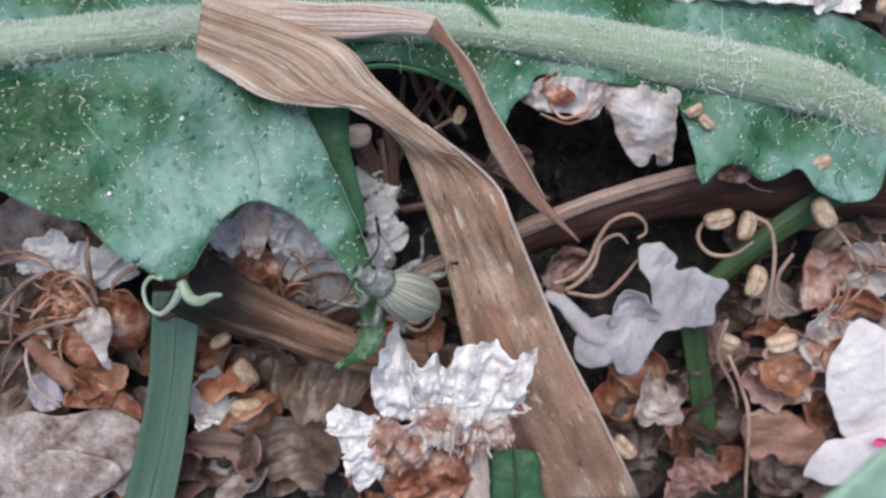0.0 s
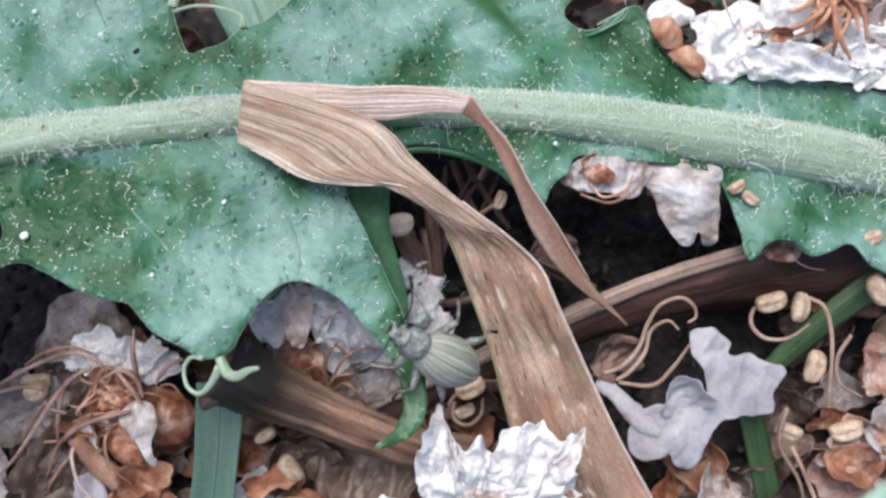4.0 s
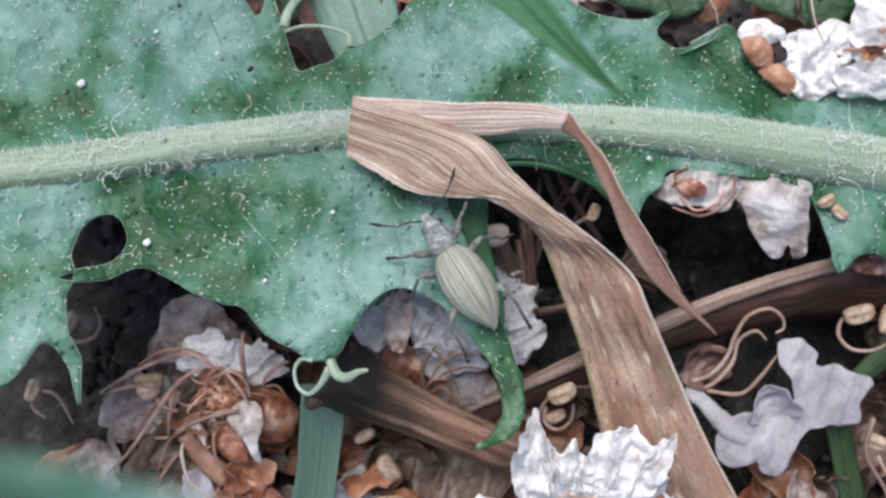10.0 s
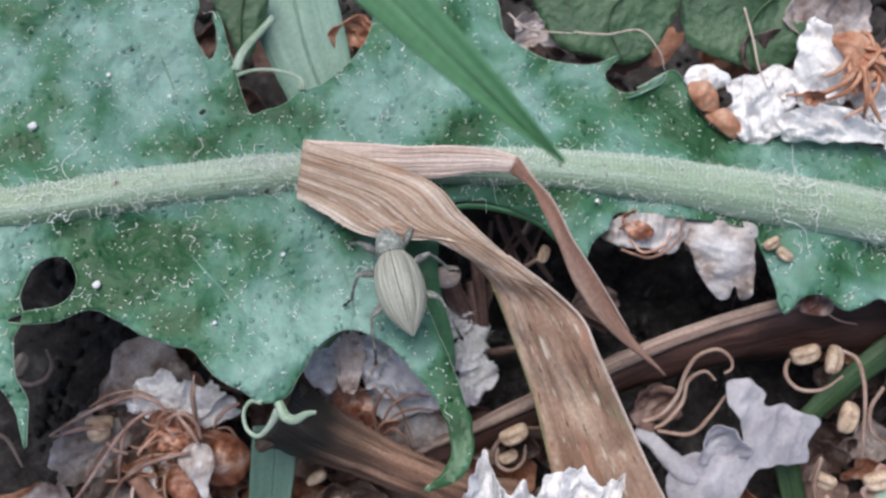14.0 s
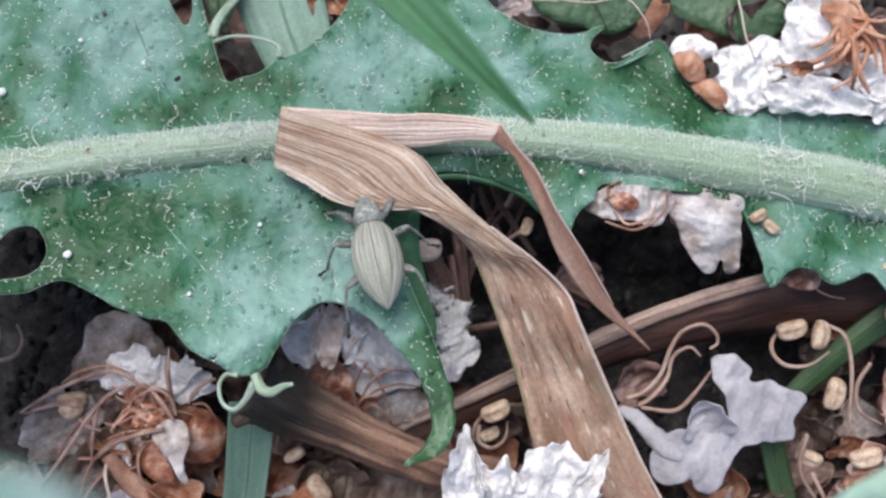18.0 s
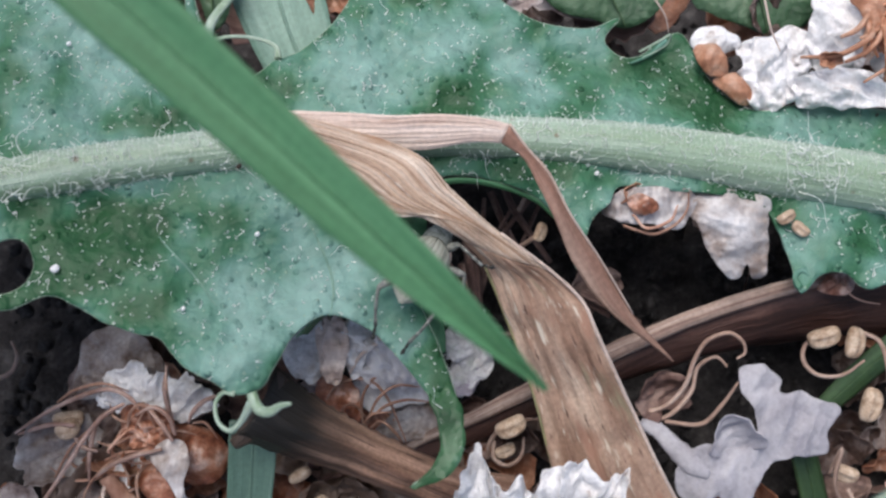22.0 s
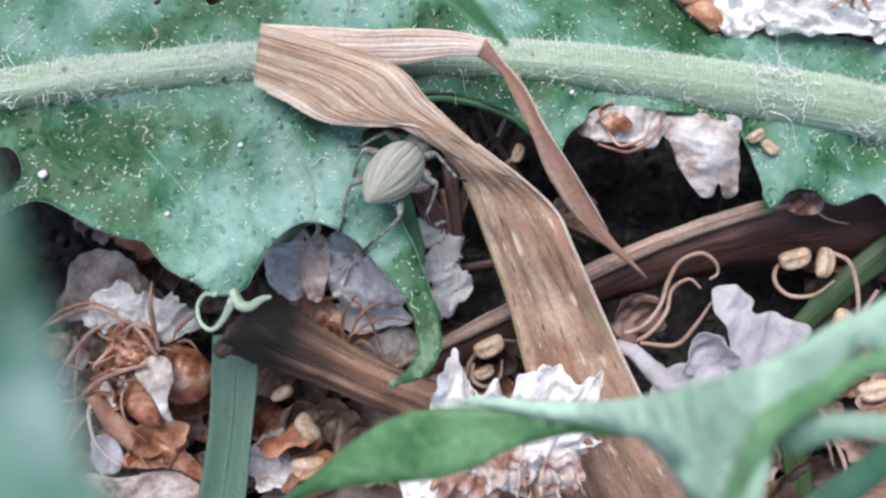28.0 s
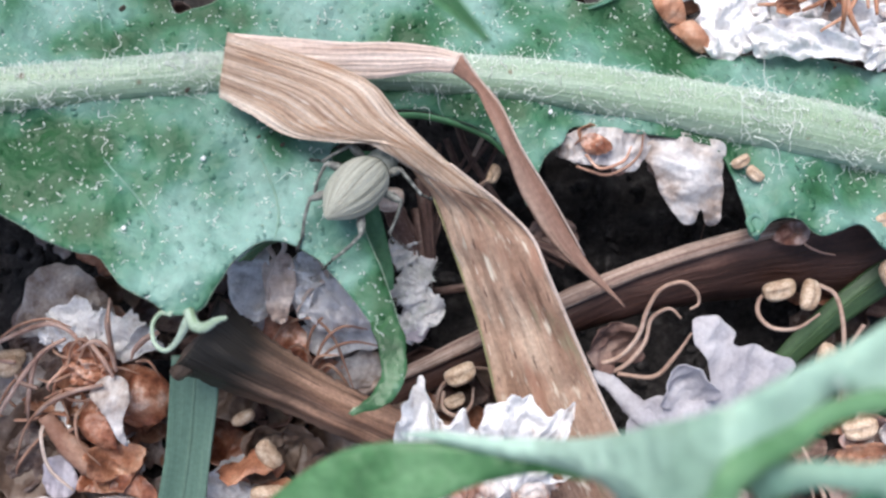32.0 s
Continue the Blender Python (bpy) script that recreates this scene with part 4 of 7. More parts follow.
        n0 = math.cos(a) * side + math.sin(a) * up
        down.append(c[k] + r[k] * 0.98 * (math.cos(a) * side + 0.95 * math.sin(a) * up))
        down_n.append(n0)
    far = []
    for q in rng.choice([236, 240, 264, 268, 236, 60], 70):
        k = int(np.clip(q + rng.normal() * 2.2, 1, 298))
        s = RIB_CURVE[int(k * 159 / 299)]
        far.append((s[0] + rng.normal() * 0.2, s[1] + rng.uniform(-1.2, 1.3), c[k][2] + 0.9 * r[k]))
    put("hair_felt", hair_mesh(np.array(far), np.array([(0, 0, 1.0)] * len(far)), 0.7, 0.03, rng, 1.6, 12), M_HAIR, leaf, "tangled tufts of long white hairs", kind="stuff")
    put("midrib_hairs", joined([hair_mesh(roots, nn, 0.42, 0.03, rng, 1.2, 7, 0.16), hair_mesh(down, down_n, 0.16, 0.013, rng, 1.0, 4, 0.1)]), M_HAIR, leaf, "long tangled white hairs along the midrib", kind="stuff")


def build_specks():
    """Grains of white dust on the leaf."""
    for p, r in (((13.07, 2.66, 5.14), 0.24), ((-18.33, -1.2, 10.98), 0.22), ((-22.53, 7.13, 8.56), 0.24), ((7.64, 3.34, 6.06), 0.14), ((-9.11, 0.35, 9.15), 0.13), ((-18.95, 10.07, 7.03), 0.13), ((24.09, 7.31, 1.97), 0.15), ((-15.64, 8.9, 6.98), 0.12), ((-12.33, -3.14, 10.82), 0.12)):
        v, f, t = bean(p, 2 * r, (20, 30, 40), 0.85, 0.1, 9, 10)
        put("dust_grain", (v, f, t), M_WHITE, None, "tiny white grain on the leaf", "grain", "white grains")
    for p, r in (((19.45, 7, 2.73), 0.12), ((23.05, 6.53, 2.39), 0.11), ((-17.87, 11.56, 6.36), 0.12), ((-13.82, 8.05, 7.12), 0.2), ((-10.01, 3.66, 8.92), 0.16), ((24.74, 7.09, 1.96), 0.1), ((-5.46, 1.17, 8.35), 0.14), ((-6.61, 1.52, 8.4), 0.12), ((-7.48, 1.75, 8.44), 0.1)):
        v, f, t = bean(p, 2 * r, (50, 10, 40), 0.7, 0.1, 9, 10)
        put("soil_grain", (v, f, t), M_CHAR, None, "tiny dark grain of soil on the leaf", "grain", "dark grains")


def leaf_here(u, v):
    return (u, v, leaf_plane(u, v))


build_leaf()
build_specks()

# ---- the folded dry grass blade that lies over the leaf ----
def build_dry_blade():
    dry = thing("dry_grass_blade", (-5.4, 3.52, 9), "straw-brown dry grass blade folded over the leaf's midrib", "dry grass")
    left = [(8.9, -22.61, 1.6), (6.69, -16.6, 3.5), (5.48, -12.29, 4.6), (4.31, -7.8, 5.8), (2.89, -3.78, 7), (1.87, -1.23, 8), (0.69, 0.25, 9), (-1.36, 1.1, 9.7), (-4.76, 1.35, 9.7), (-6.82, 2.4, 9.6), (-8.33, 3.24, 9.2)]
    right = [(16.61, -22.59, 1.6), (13.44, -16.58, 3.5), (11.2, -12.58, 4.6), (9.31, -8.7, 5.8), (7.5, -4.93, 7.4), (6.68, -3.15, 7.6), (5.07, -1.6, 8.2), (2.65, 0.23, 8.8), (0.34, 2.3, 9.6), (-1.7, 4.27, 9.8), (-7.96, 6.29, 9.6)]
    put("lower_strap", ruled(left[:7], right[:7], 70, 40, 0.35, 0.07, 0.25, 1, 0.06, 6, 0.1), M_STRAW, dry, "mottled straw-brown strap with dark flecks")
    put("folded_strap", ruled(left[6:], right[6:], 44, 70, 0.35, 0.07, 0.25, 1, 0.05, 17, 0.08), M_DRY, dry, "finely ribbed pale brown strap bent over the midrib")
    put("margin", tube(np.array(right[:8]) + (0.02, 0.05, 0.08), [0.09, 0.1, 0.1, 0.09, 0.08], 44, 7, 0.7, 0.2, 4), M_PALEDRY, dry, "pale thickened margin")
    put("margin", tube(np.array(left[:6]) + (0, 0, 0.05), [0.07, 0.07, 0.06], 30, 6, 0.7, 0.2, 6), M_OLIVE, dry, "thin olive margin")
    a = [(-8.34, 3.33, 9.1), (-6.58, 4.11, 8.7), (-3.12, 4.34, 8.7), (-0.81, 4.37, 8.7), (1.21, 4.69, 8.8), (2.75, 4.62, 9)]
    b = [(-7.97, 6.3, 9.5), (-5.37, 6.18, 9.3), (-2.52, 6.02, 9.2), (0.05, 6.03, 9.2), (2.05, 5.79, 9.3), (3.14, 5.51, 9.3)]
    put("upper_strap", ruled(a, b, 40, 20, 0.12, 0.06, 0.12, 3, 0.05, 7), M_PALEDRY, dry, "pale pinkish folded strap")
    a = [(2.75, 4.62, 9), (3.83, 3.8, 9.2), (4.53, 2.5, 9), (5.32, 0.9, 8.6), (6.4, -1.39, 7.4), (8.24, -3.73, 5.8), (11.62, -6.35, 4.2)]
    b = [(3.14, 5.51, 9.3), (4.01, 4.33, 9), (5.02, 3.21, 8.6), (6.19, 1.08, 8), (7.74, -1.11, 6.8), (9.51, -3.88, 5.4), (11.77, -6.35, 4.2)]
    put("tip", ruled(a, b, 40, 14, 0.15, 0.06, 0.1, 5, 0.02, 4), M_REDDRY, dry, "reddish-brown tapering tip")
    put("margin", tube(np.array(b)[:6] + (0.0, 0.0, 0.06), [0.06, 0.07, 0.06, 0.05], 30, 6, 0.7), M_PALEDRY, dry, "pale thin margin")


build_dry_blade()

# ---- dry stalks and grass in the litter ----
def blade_of_grass(a, b, mat, label, bow=0.2, seed=1):
    g = thing("grass_blade", a[len(a) // 2], label, "grass", "fresh grass blades")
    put("blade", ruled(a, b, 36, 10, bow, 0.1, 0.06, seed, 0.02, 5), mat, g)
    mid = (np.array(a) + np.array(b)) / 2 + (0, 0, bow - 0.02)
    put("keel", tube(mid, [0.09, 0.1, 0.1, 0.07], 30, 6), mat, g, "ribbed middle of the blade")


def build_stalks():
    a = [(-4.95, -13.66, -0.5), (-2.26, -11.3, 0), (1.05, -9.71, 0.8), (3.64, -8.4, 1.2), (8.44, -6.12, 1.8), (13.19, -4.08, 2.2), (18.82, -2.33, 2.6), (25.64, -0.91, 3), (31.31, -0.2, 3)]
    b = [(-3.01, -15.33, -2), (-0.95, -12.5, -1.5), (2.08, -10.98, -1), (4.76, -9.74, -0.8), (9.07, -8.01, -0.5), (14.38, -6.59, -0.4), (20.36, -5.58, -0.4), (27.01, -5.56, -0.4), (32.98, -5.55, -0.4)]
    s = thing("dry_stalk", (11.8, -5.47, 1), "broad split brown dry stalk lying across the litter", "dry stalk")
    put("rind", ruled(a, b, 60, 10, 0.9, 0.12, 0.3, 8, 0.05, 4, 0.1), M_STALK, s, "reddish-brown inside of the stalk, darkened for shade")
    edge = np.array(a) + (0, -0.15, 0.3)
    put("edge", tube(edge, [0.2, 0.3, 0.42, 0.5, 0.45, 0.4, 0.4], 50, 9, 0.8, 0.15, 2), M_STALKEDGE, s, "pale fibrous edge of the stalk, its lit tone in the colour")
    a = [(-8.48, -6.19, 7.5), (-6.84, -7.75, 6.4), (-4.54, -9.46, 5), (-2.12, -10.9, 3.8), (1.03, -12.26, 2.4), (3.63, -12.89, 1.6)]
    b = [(-10.93, -9.82, 7), (-8.7, -10.89, 6), (-5.78, -12.03, 4.8), (-3.07, -13.33, 3.6), (0.08, -14.71, 2.2), (3.01, -15.42, 1.2)]
    s = thing("rolled_dry_leaf", (-6.99, -9.47, 5), "rolled dry leaf, blackened at one end, reddish brown beyond", "dry leaf")
    put("roll", ruled(a, b, 60, 24, 1.4, 0.12, 0.3, 12, 0.13, 3, 0.14), M_DARKDRY, s, "streaked brown roll with a blackened end")
    put("torn_end", ruled([(-8.47, -6.18, 7.6), (-9.02, -7.52, 8.2), (-10.2, -9.04, 7.8), (-10.96, -9.88, 7.2)], [(-7.9, -6.97, 7.4), (-8.5, -8.21, 7.4), (-9.68, -9.76, 7), (-10.41, -10.43, 6.6)], 14, 5, 0.3, 0.1, 0.3, 4, 0, 1, 0.2), M_CHAR, s, "torn blackish rim")
    # green blades in the litter
    a = [(-11.39, -9.3, 5), (-11.62, -11.89, 4.4), (-11.92, -14.59, 3.6), (-12.7, -18.08, 2.6), (-13.79, -22.04, 1.5), (-15.35, -27.35, 0)]
    b = [(-8.91, -9.35, 5), (-9.17, -11.94, 4.4), (-9.62, -14.65, 3.6), (-10.13, -18.14, 2.6), (-10.95, -22.12, 1.5), (-12.2, -27.44, 0)]
    blade_of_grass(a, b, M_GRASSBLUE, "bluish-green fresh grass blade standing in the litter", -0.25, 2)
    a = [(18.11, -11.95, -0.6), (20.73, -8.44, 0.6), (23.07, -5.9, 1.4), (26.05, -3.27, 2), (29.02, -0.69, 2.5)]
    b = [(18.61, -12.28, -0.6), (21.78, -9.29, 0.4), (24.11, -7.06, 1.2), (26.7, -5.03, 2), (29.66, -2.76, 2.5)]
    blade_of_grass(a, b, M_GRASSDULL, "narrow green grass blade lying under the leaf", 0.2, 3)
    a = [(19.02, -11.88, -0.5), (19.85, -15.11, -1), (20.5, -18.01, -1.4), (21.05, -22.46, -2)]
    b = [(20.55, -11.92, -0.5), (21.41, -15.14, -1), (22.07, -18.05, -1.4), (22.63, -22.5, -2)]
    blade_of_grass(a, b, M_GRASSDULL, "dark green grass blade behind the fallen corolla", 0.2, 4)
    a = [(-12.4, 16.28, 2.5), (-11.55, 13.05, 2.8), (-10.56, 10.8, 3), (-9.45, 8.59, 3), (-8.5, 6.37, 3)]
    b = [(-7.3, 16.29, 2.5), (-6.47, 13.05, 2.8), (-5.97, 10.8, 3), (-5.02, 8.59, 3), (-4.39, 6.38, 3)]
    blade_of_grass(a, b, M_BROADBLADE, "broad bluish-green grass blade under the leaf", -0.3, 5)
    a = [(-6.4, 1.41, 7.6), (-5.15, -0.61, 7.4), (-3.32, -2.95, 7), (-1.91, -5.05, 6.4), (-1.05, -6.57, 6)]
    b = [(-0.99, 1.12, 6.4), (-1.01, -0.94, 6.2), (-0.59, -2.72, 6), (-0.16, -4.51, 5.8), (-0.11, -5.72, 5.6)]
    f = thing("folded_leaf", a[1], "folded leaf under the dry blade, shade in its dark green", "leaf")
    # the shade below the dry blade is in this dark green
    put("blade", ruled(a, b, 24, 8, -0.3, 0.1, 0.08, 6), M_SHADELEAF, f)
    put("vein", tube((np.array(a) + np.array(b)) / 2 + (0, 0, -0.2), [0.1, 0.1, 0.06], 20, 6), M_GRASS, f, "dull green vein")


build_stalks()

# ---- fallen flowers ----
def flower(name, base, label, petals=(), filaments=(), sepals=(), anthers=(), group="fallen flowers"):
    """petals: centre, size, tilt, cup, crumple, seed, material; filaments: curve, radius; sepals: centre, size, tilt, seed; anthers: centre, length, turn."""
    f = thing(name, base, label, "dried flower", group)
    for c, size, tilt, cup, cr, seed, mat in petals:
        put("petal", petal(c, size, tilt, cup, 0.14 if size > 2.3 else min(cr, 0.26) + 0.06, seed, 0.8, 0.42, 0.03, 24, 60, 0.07 if size > 2.3 else 0.2) if mat in (M_WHITE, M_FADED, M_LILAC, M_PINK, M_BAG, M_TANPETAL, M_TISSUE, M_GLASSY) else petal(c, size, tilt, cup, cr, seed), mat, f)
    for c, size, tilt, seed in sepals:
        put("sepal", petal(c, size, tilt, 0.55, 0.26, seed, 0.7, 0.35, 0.06, 13, 26, 0.2), M_ORANGE, f, "orange-brown dry sepal")
    for pts, r in filaments:
        put("filament", tube(pts, [r * 0.6, r, r * 0.85, r * 0.3], 24, 7), M_RUST if r > 0.065 else M_FILAMENT, f, "thin curled rust-brown filament")
    for c, l, turn in anthers:
        put("anther", bean(c, l, turn), M_ANTHER, f, "cream grooved anther")
    return f


def spray(center, count, length, radius, seed, lift=1.0, toward=90.0, spread=150.0):
    """A tuft of arching filaments that lean mostly one way."""
    rng = np.random.RandomState(seed)
    out = []
    c = np.asarray(center, float)
    for k in range(count):
        a = radians(toward + rng.uniform(-spread, spread))
        d = np.array([math.cos(a), math.sin(a), 0])
        side = np.array([-d[1], d[0], 0]) * rng.uniform(-0.45, 0.45)
        l = length * rng.uniform(0.5, 1.3)
        h = lift * l * rng.uniform(0.25, 0.7)
        s = c + rng.normal(size=3) * (0.22 * length, 0.22 * length, 0.05)
        p = [s, s + d * 0.3 * l + (0, 0, h), s + (d + side) * 0.75 * l + (0, 0, h * rng.uniform(0.7, 1.2)), s + (d + 2 * side) * l + (0, 0, h * rng.uniform(-0.2, 0.8))]
        out.append((p, radius * rng.uniform(0.75, 1.1)))
    return out


def crepe(points, w, seed, amp=0.4, size=1.6, lean=(0.0, 0.0), dome=0.0, spacing=0.14, ragged=0.14, thick=0.03):
    """A wrinkled petal of a given outline; lean: slope across and along, dome: rise of its middle."""
    o = outline_of(points, 0.22, ragged, seed)
    cu, cv = o.mean(0)
    span = np.abs(o - (cu, cv)).max()
    turn = seed * 1.3
    ct, st = math.cos(turn), math.sin(turn)

    def height(u, v):
        x, y = (u - cu), (v - cv)
        p, q = x * ct + y * st, (y * ct - x * st) * 1.9
        z = w + lean[0] * x + lean[1] * y + dome * max(0.0, 1 - (x * x + y * y) / (span * span))
        far = min(1.0, math.hypot(x, y) / span)
        z += amp * nz((p, q, 0), size, seed) + 0.8 * amp * abs(nz((p, q * 1.4, 3), size * 0.7, seed)) + 0.22 * amp * abs(nz((p + 0.6 * q, q * 1.2 - p, 7), size * 0.35, seed))
        z += 0.9 * amp * far * far * nz((x * 1.2, y * 1.2, 11), size * 0.45, seed) 
        return z

    return sheet(o, height, spacing, thick)


def build_flowers():
    # the flower with the rust tuft
    f = flower("fallen_flower", (-17.2, -12.26, 0), "crumpled whitish flower with rust filaments and glossy orange sepals", [],
           spray((-16.41, -9.97, 2.4), 5, 1.9, 0.09, 4, 0.9, 120, 110) + spray((-15.57, -11.31, 2.2), 4, 2.2, 0.09, 8, 0.7, 200, 60),
           [((-17.95, -12.21, 0.3), 1.7, (-30, -25, 0), 4)], [((-21.23, -9.67, 1), 1.7, (20, 10, 5)), ((-22.07, -11.9, 0.2), 1.2, (20, 10, 45))])
    put("petal", frill([(-18.27, -9.37, 1.4), (-17.13, -8.97, 1.8), (-15.95, -9.35, 1.8), (-14.81, -9.92, 1.6)], [(-19.39, -8.76, 1.6), (-18.97, -7.68, 2), (-18.48, -6.96, 2.2), (-16.87, -6.43, 2.4), (-16.21, -6.95, 2.4), (-15.12, -7.25, 2.4), (-14, -7.21, 2.4), (-12.85, -8.25, 2.2), (-12.87, -9.25, 1.8)], 3.6, 0.45, 2), M_WHITE, f)
    put("petal", crepe([(-19.49, -8.15), (-17.94, -8.43), (-17.68, -9.93), (-18.05, -11.36), (-19.28, -11.66), (-19.77, -10.41), (-20.78, -10.39), (-20.92, -9.15)], 0.2, 3, 0.6, 1.2), M_BROWNPETAL, f)
    put("petal", crepe([(-17.99, -9.59), (-17.52, -8.8), (-16.48, -8.66), (-15.65, -9.09), (-14.99, -10.16), (-15.56, -11.02), (-16.75, -11.09), (-17.74, -10.46)], 2.2, 5, 0.35, 1.0, (0, 0), 0.9), M_RUSTPETAL, f, "rust-brown inner petal")
    put("sepal", crepe([(-15.49, -10.26), (-14.46, -9.93), (-13.42, -10.05), (-12.57, -10.58), (-12.12, -11.4), (-12.25, -12.44), (-13.01, -13.18), (-14.03, -13.32), (-14.91, -12.75), (-15.38, -11.66)], 1.6, 6, 0.28, 1.8, (0, 0), 1.2, 0.14, 0.06), M_RUSTPETAL, f, "glossy orange cupped sepal")
    put("sepal", crepe([(-16.78, -12.12), (-16.17, -11.91), (-15.5, -12.57), (-14.88, -14.08), (-15.15, -14.53), (-16.43, -13.98), (-16.94, -12.99)], 1.9, 7, 0.3, 1.6, (0, 0), 0.6, 0.14, 0.06), M_RUSTPETAL, f, "brown cupped sepal")
    put("petal", crepe([(-15.88, -11.29), (-15.49, -10.69), (-14.71, -10.39), (-13.98, -10.79), (-13.73, -11.68), (-14.08, -12.72), (-13.9, -14.09), (-14.3, -13.83), (-14.85, -12.7), (-15.77, -11.64)], 3.4, 8, 0.26, 1.2, (0, 0), 0.7, 0.12, 0.08), M_GLASSY, f, "glassy white drop-shaped petal")
    put("petal", crepe([(-18.38, -12.19), (-17.34, -11.66), (-16.64, -11.68), (-16.84, -12.75), (-17.56, -13.26), (-18.09, -13.8), (-18.6, -13.07)], 1.4, 9, 0.4, 1.2), M_WHITE, f)
    put("petal", crepe([(-21.8, -13.18), (-20.06, -13.02), (-19.38, -13.96), (-19.31, -16.12), (-20.22, -17.16), (-21.96, -16.96), (-23.3, -15.3)], 0.6, 10, 0.5, 1.6), M_BROWNPETAL, f)
    put("petal", crepe([(-19.19, -15.31), (-18.11, -14.98), (-17.28, -16.09), (-17.68, -17.14), (-19.06, -16.94)], 0.9, 11, 0.4, 1.2), M_LILAC, f)
    put("stalk", tube([(-18.82, -12.74, 2), (-18.31, -13.51, 1.8), (-17.55, -14.45, 1.6), (-16.45, -15.47, 1.3)], [0.45, 0.5, 0.62, 0.7], 20, 10, 0.8, 0.15, 5), M_RUST, f, "rust-brown flower stalk")
    put("sepal", crepe([(-17.15, -16.82), (-16.85, -15.74), (-16.22, -14.87), (-15.5, -14.56), (-14.55, -14.77), (-14.07, -15.8), (-14.69, -16.15), (-16.29, -16.84)], 1.5, 12, 0.3, 1.6, (0, 0), -0.9, 0.14, 0.06), M_RUSTPETAL, f, "glossy red-brown sepal")
    put("sepal", crepe([(-16.66, -16.69), (-15.78, -16.09), (-14.73, -15.85), (-13.71, -15.88), (-13.18, -16.31), (-12.69, -16.78), (-12.87, -17.5), (-14.41, -16.91), (-15.97, -16.87)], 2, 13, 0.3, 1.4, (0, 0), -0.4, 0.14, 0.06), M_RUSTPETAL, f, "orange sepal")
    for pts in [[(-24.14, -10.48, 1.2), (-22.53, -9.47, 1.8), (-20.68, -8.55, 2.4), (-18.49, -7.83, 3.2), (-17.24, -8.15, 3.4), (-16.59, -8.94, 3.2)], [(-24.05, -10.58, 1.0), (-22.83, -10.18, 1.4), (-21.78, -9.92, 1.8), (-20.46, -9.92, 2.2)], [(-23.79, -15.43, 1.0), (-22.28, -13.92, 1.6), (-20.69, -11.85, 2.4), (-19.6, -10.4, 3.0), (-18.5, -9.23, 3.4), (-17.39, -8.59, 3.4)], [(-19.99, -13.74, 1.2), (-19.75, -12.44, 2.0), (-19.5, -11.36, 2.6), (-18.94, -9.64, 3.2), (-18.03, -8.91, 3.4)], [(-14.77, -6.55, 4.2), (-14.91, -7.3, 4.4), (-14.88, -8.11, 4.4), (-14.74, -10.04, 3.4)], [(-13.92, -9.63, 3.4), (-13.61, -9.03, 3.8), (-13.01, -8.44, 4.0), (-12.36, -8.15, 3.8)], [(-16.71, -9.19, 3.6), (-15.62, -8.67, 4.2), (-14.73, -9.17, 4.4), (-14.56, -10.2, 3.8)], [(-16.25, -8.47, 3.8), (-15.16, -9.48, 4.4), (-14.63, -10.48, 4.0)], [(-19.62, -12.96, 1.8), (-18.08, -11.89, 3.2), (-16.61, -11.26, 4.0), (-15.15, -10.91, 4.2)], [(-20.33, -10.56, 2.6), (-19.79, -11.01, 2.8), (-18.99, -11.23, 2.8)]]:
        put("filament", tube(pts, [0.06, 0.11, 0.14, 0.13, 0.1], 30, 8, 1.0, 0.05), M_ROSE, f, "pinkish-brown tapered filament")
    put("anther", bean((-21.1, -10.11, 1.6), 1.35, (20, 10, 30), 0.9, 0.15), M_ANTHER, f, "round tan anther")
    put("petal", crepe([(-17.54, -9.98), (-17.13, -9.13), (-16.18, -8.94), (-15.23, -9.35), (-14.92, -10.14), (-15.23, -10.93), (-16.18, -11.15), (-17.13, -10.84)], 2.6, 19, 0.8, 0.7, (0, 0), 0.5, 0.11, 0.15), M_RUSTPETAL, f, "crumpled rust-red inner cup")
    for pts in ([(-21.7, -8.75, 1.4), (-20.43, -7.98, 2), (-18.64, -7.58, 2.8), (-17.26, -7.98, 3)], [(-21.87, -12.9, 1.4), (-20.84, -11.31, 2), (-19.9, -10.38, 2.4), (-18.96, -9.66, 2.6)], [(-20.21, -12.72, 1.2), (-19.81, -11.49, 2), (-19.74, -10.38, 2.4)], [(-20.73, -15.25, 1), (-19.86, -13.31, 1.8), (-18.2, -11.75, 2.6), (-16.41, -11.14, 2.8), (-15.61, -10.97, 2.6)], [(-14.02, -9.31, 2.6), (-13.25, -8.6, 3), (-12.53, -8.2, 3)], [(-14.82, -6.4, 4.4), (-14.8, -7.39, 4.6), (-14.83, -8.47, 4), (-14.79, -9.83, 3)], [(-17, -10.14, 3), (-16.01, -8.79, 4), (-15.38, -9.33, 4), (-15.16, -10.71, 3)], [(-17.34, -10.13, 3), (-16.92, -8.99, 3.8), (-16.18, -8.63, 4), (-15.67, -10.16, 3)], [(-18.89, -11.86, 2), (-17.6, -11.31, 2.8), (-16.54, -11.19, 3), (-15.8, -11.13, 2.6)], [(-13.88, -9.76, 2.6), (-13.1, -9.71, 3), (-12.53, -10.59, 2.6)],):
        put("filament", tube(pts, [0.06, 0.09, 0.08, 0.03], 28, 7), M_RUST, f, "thin curled rust-brown filament")
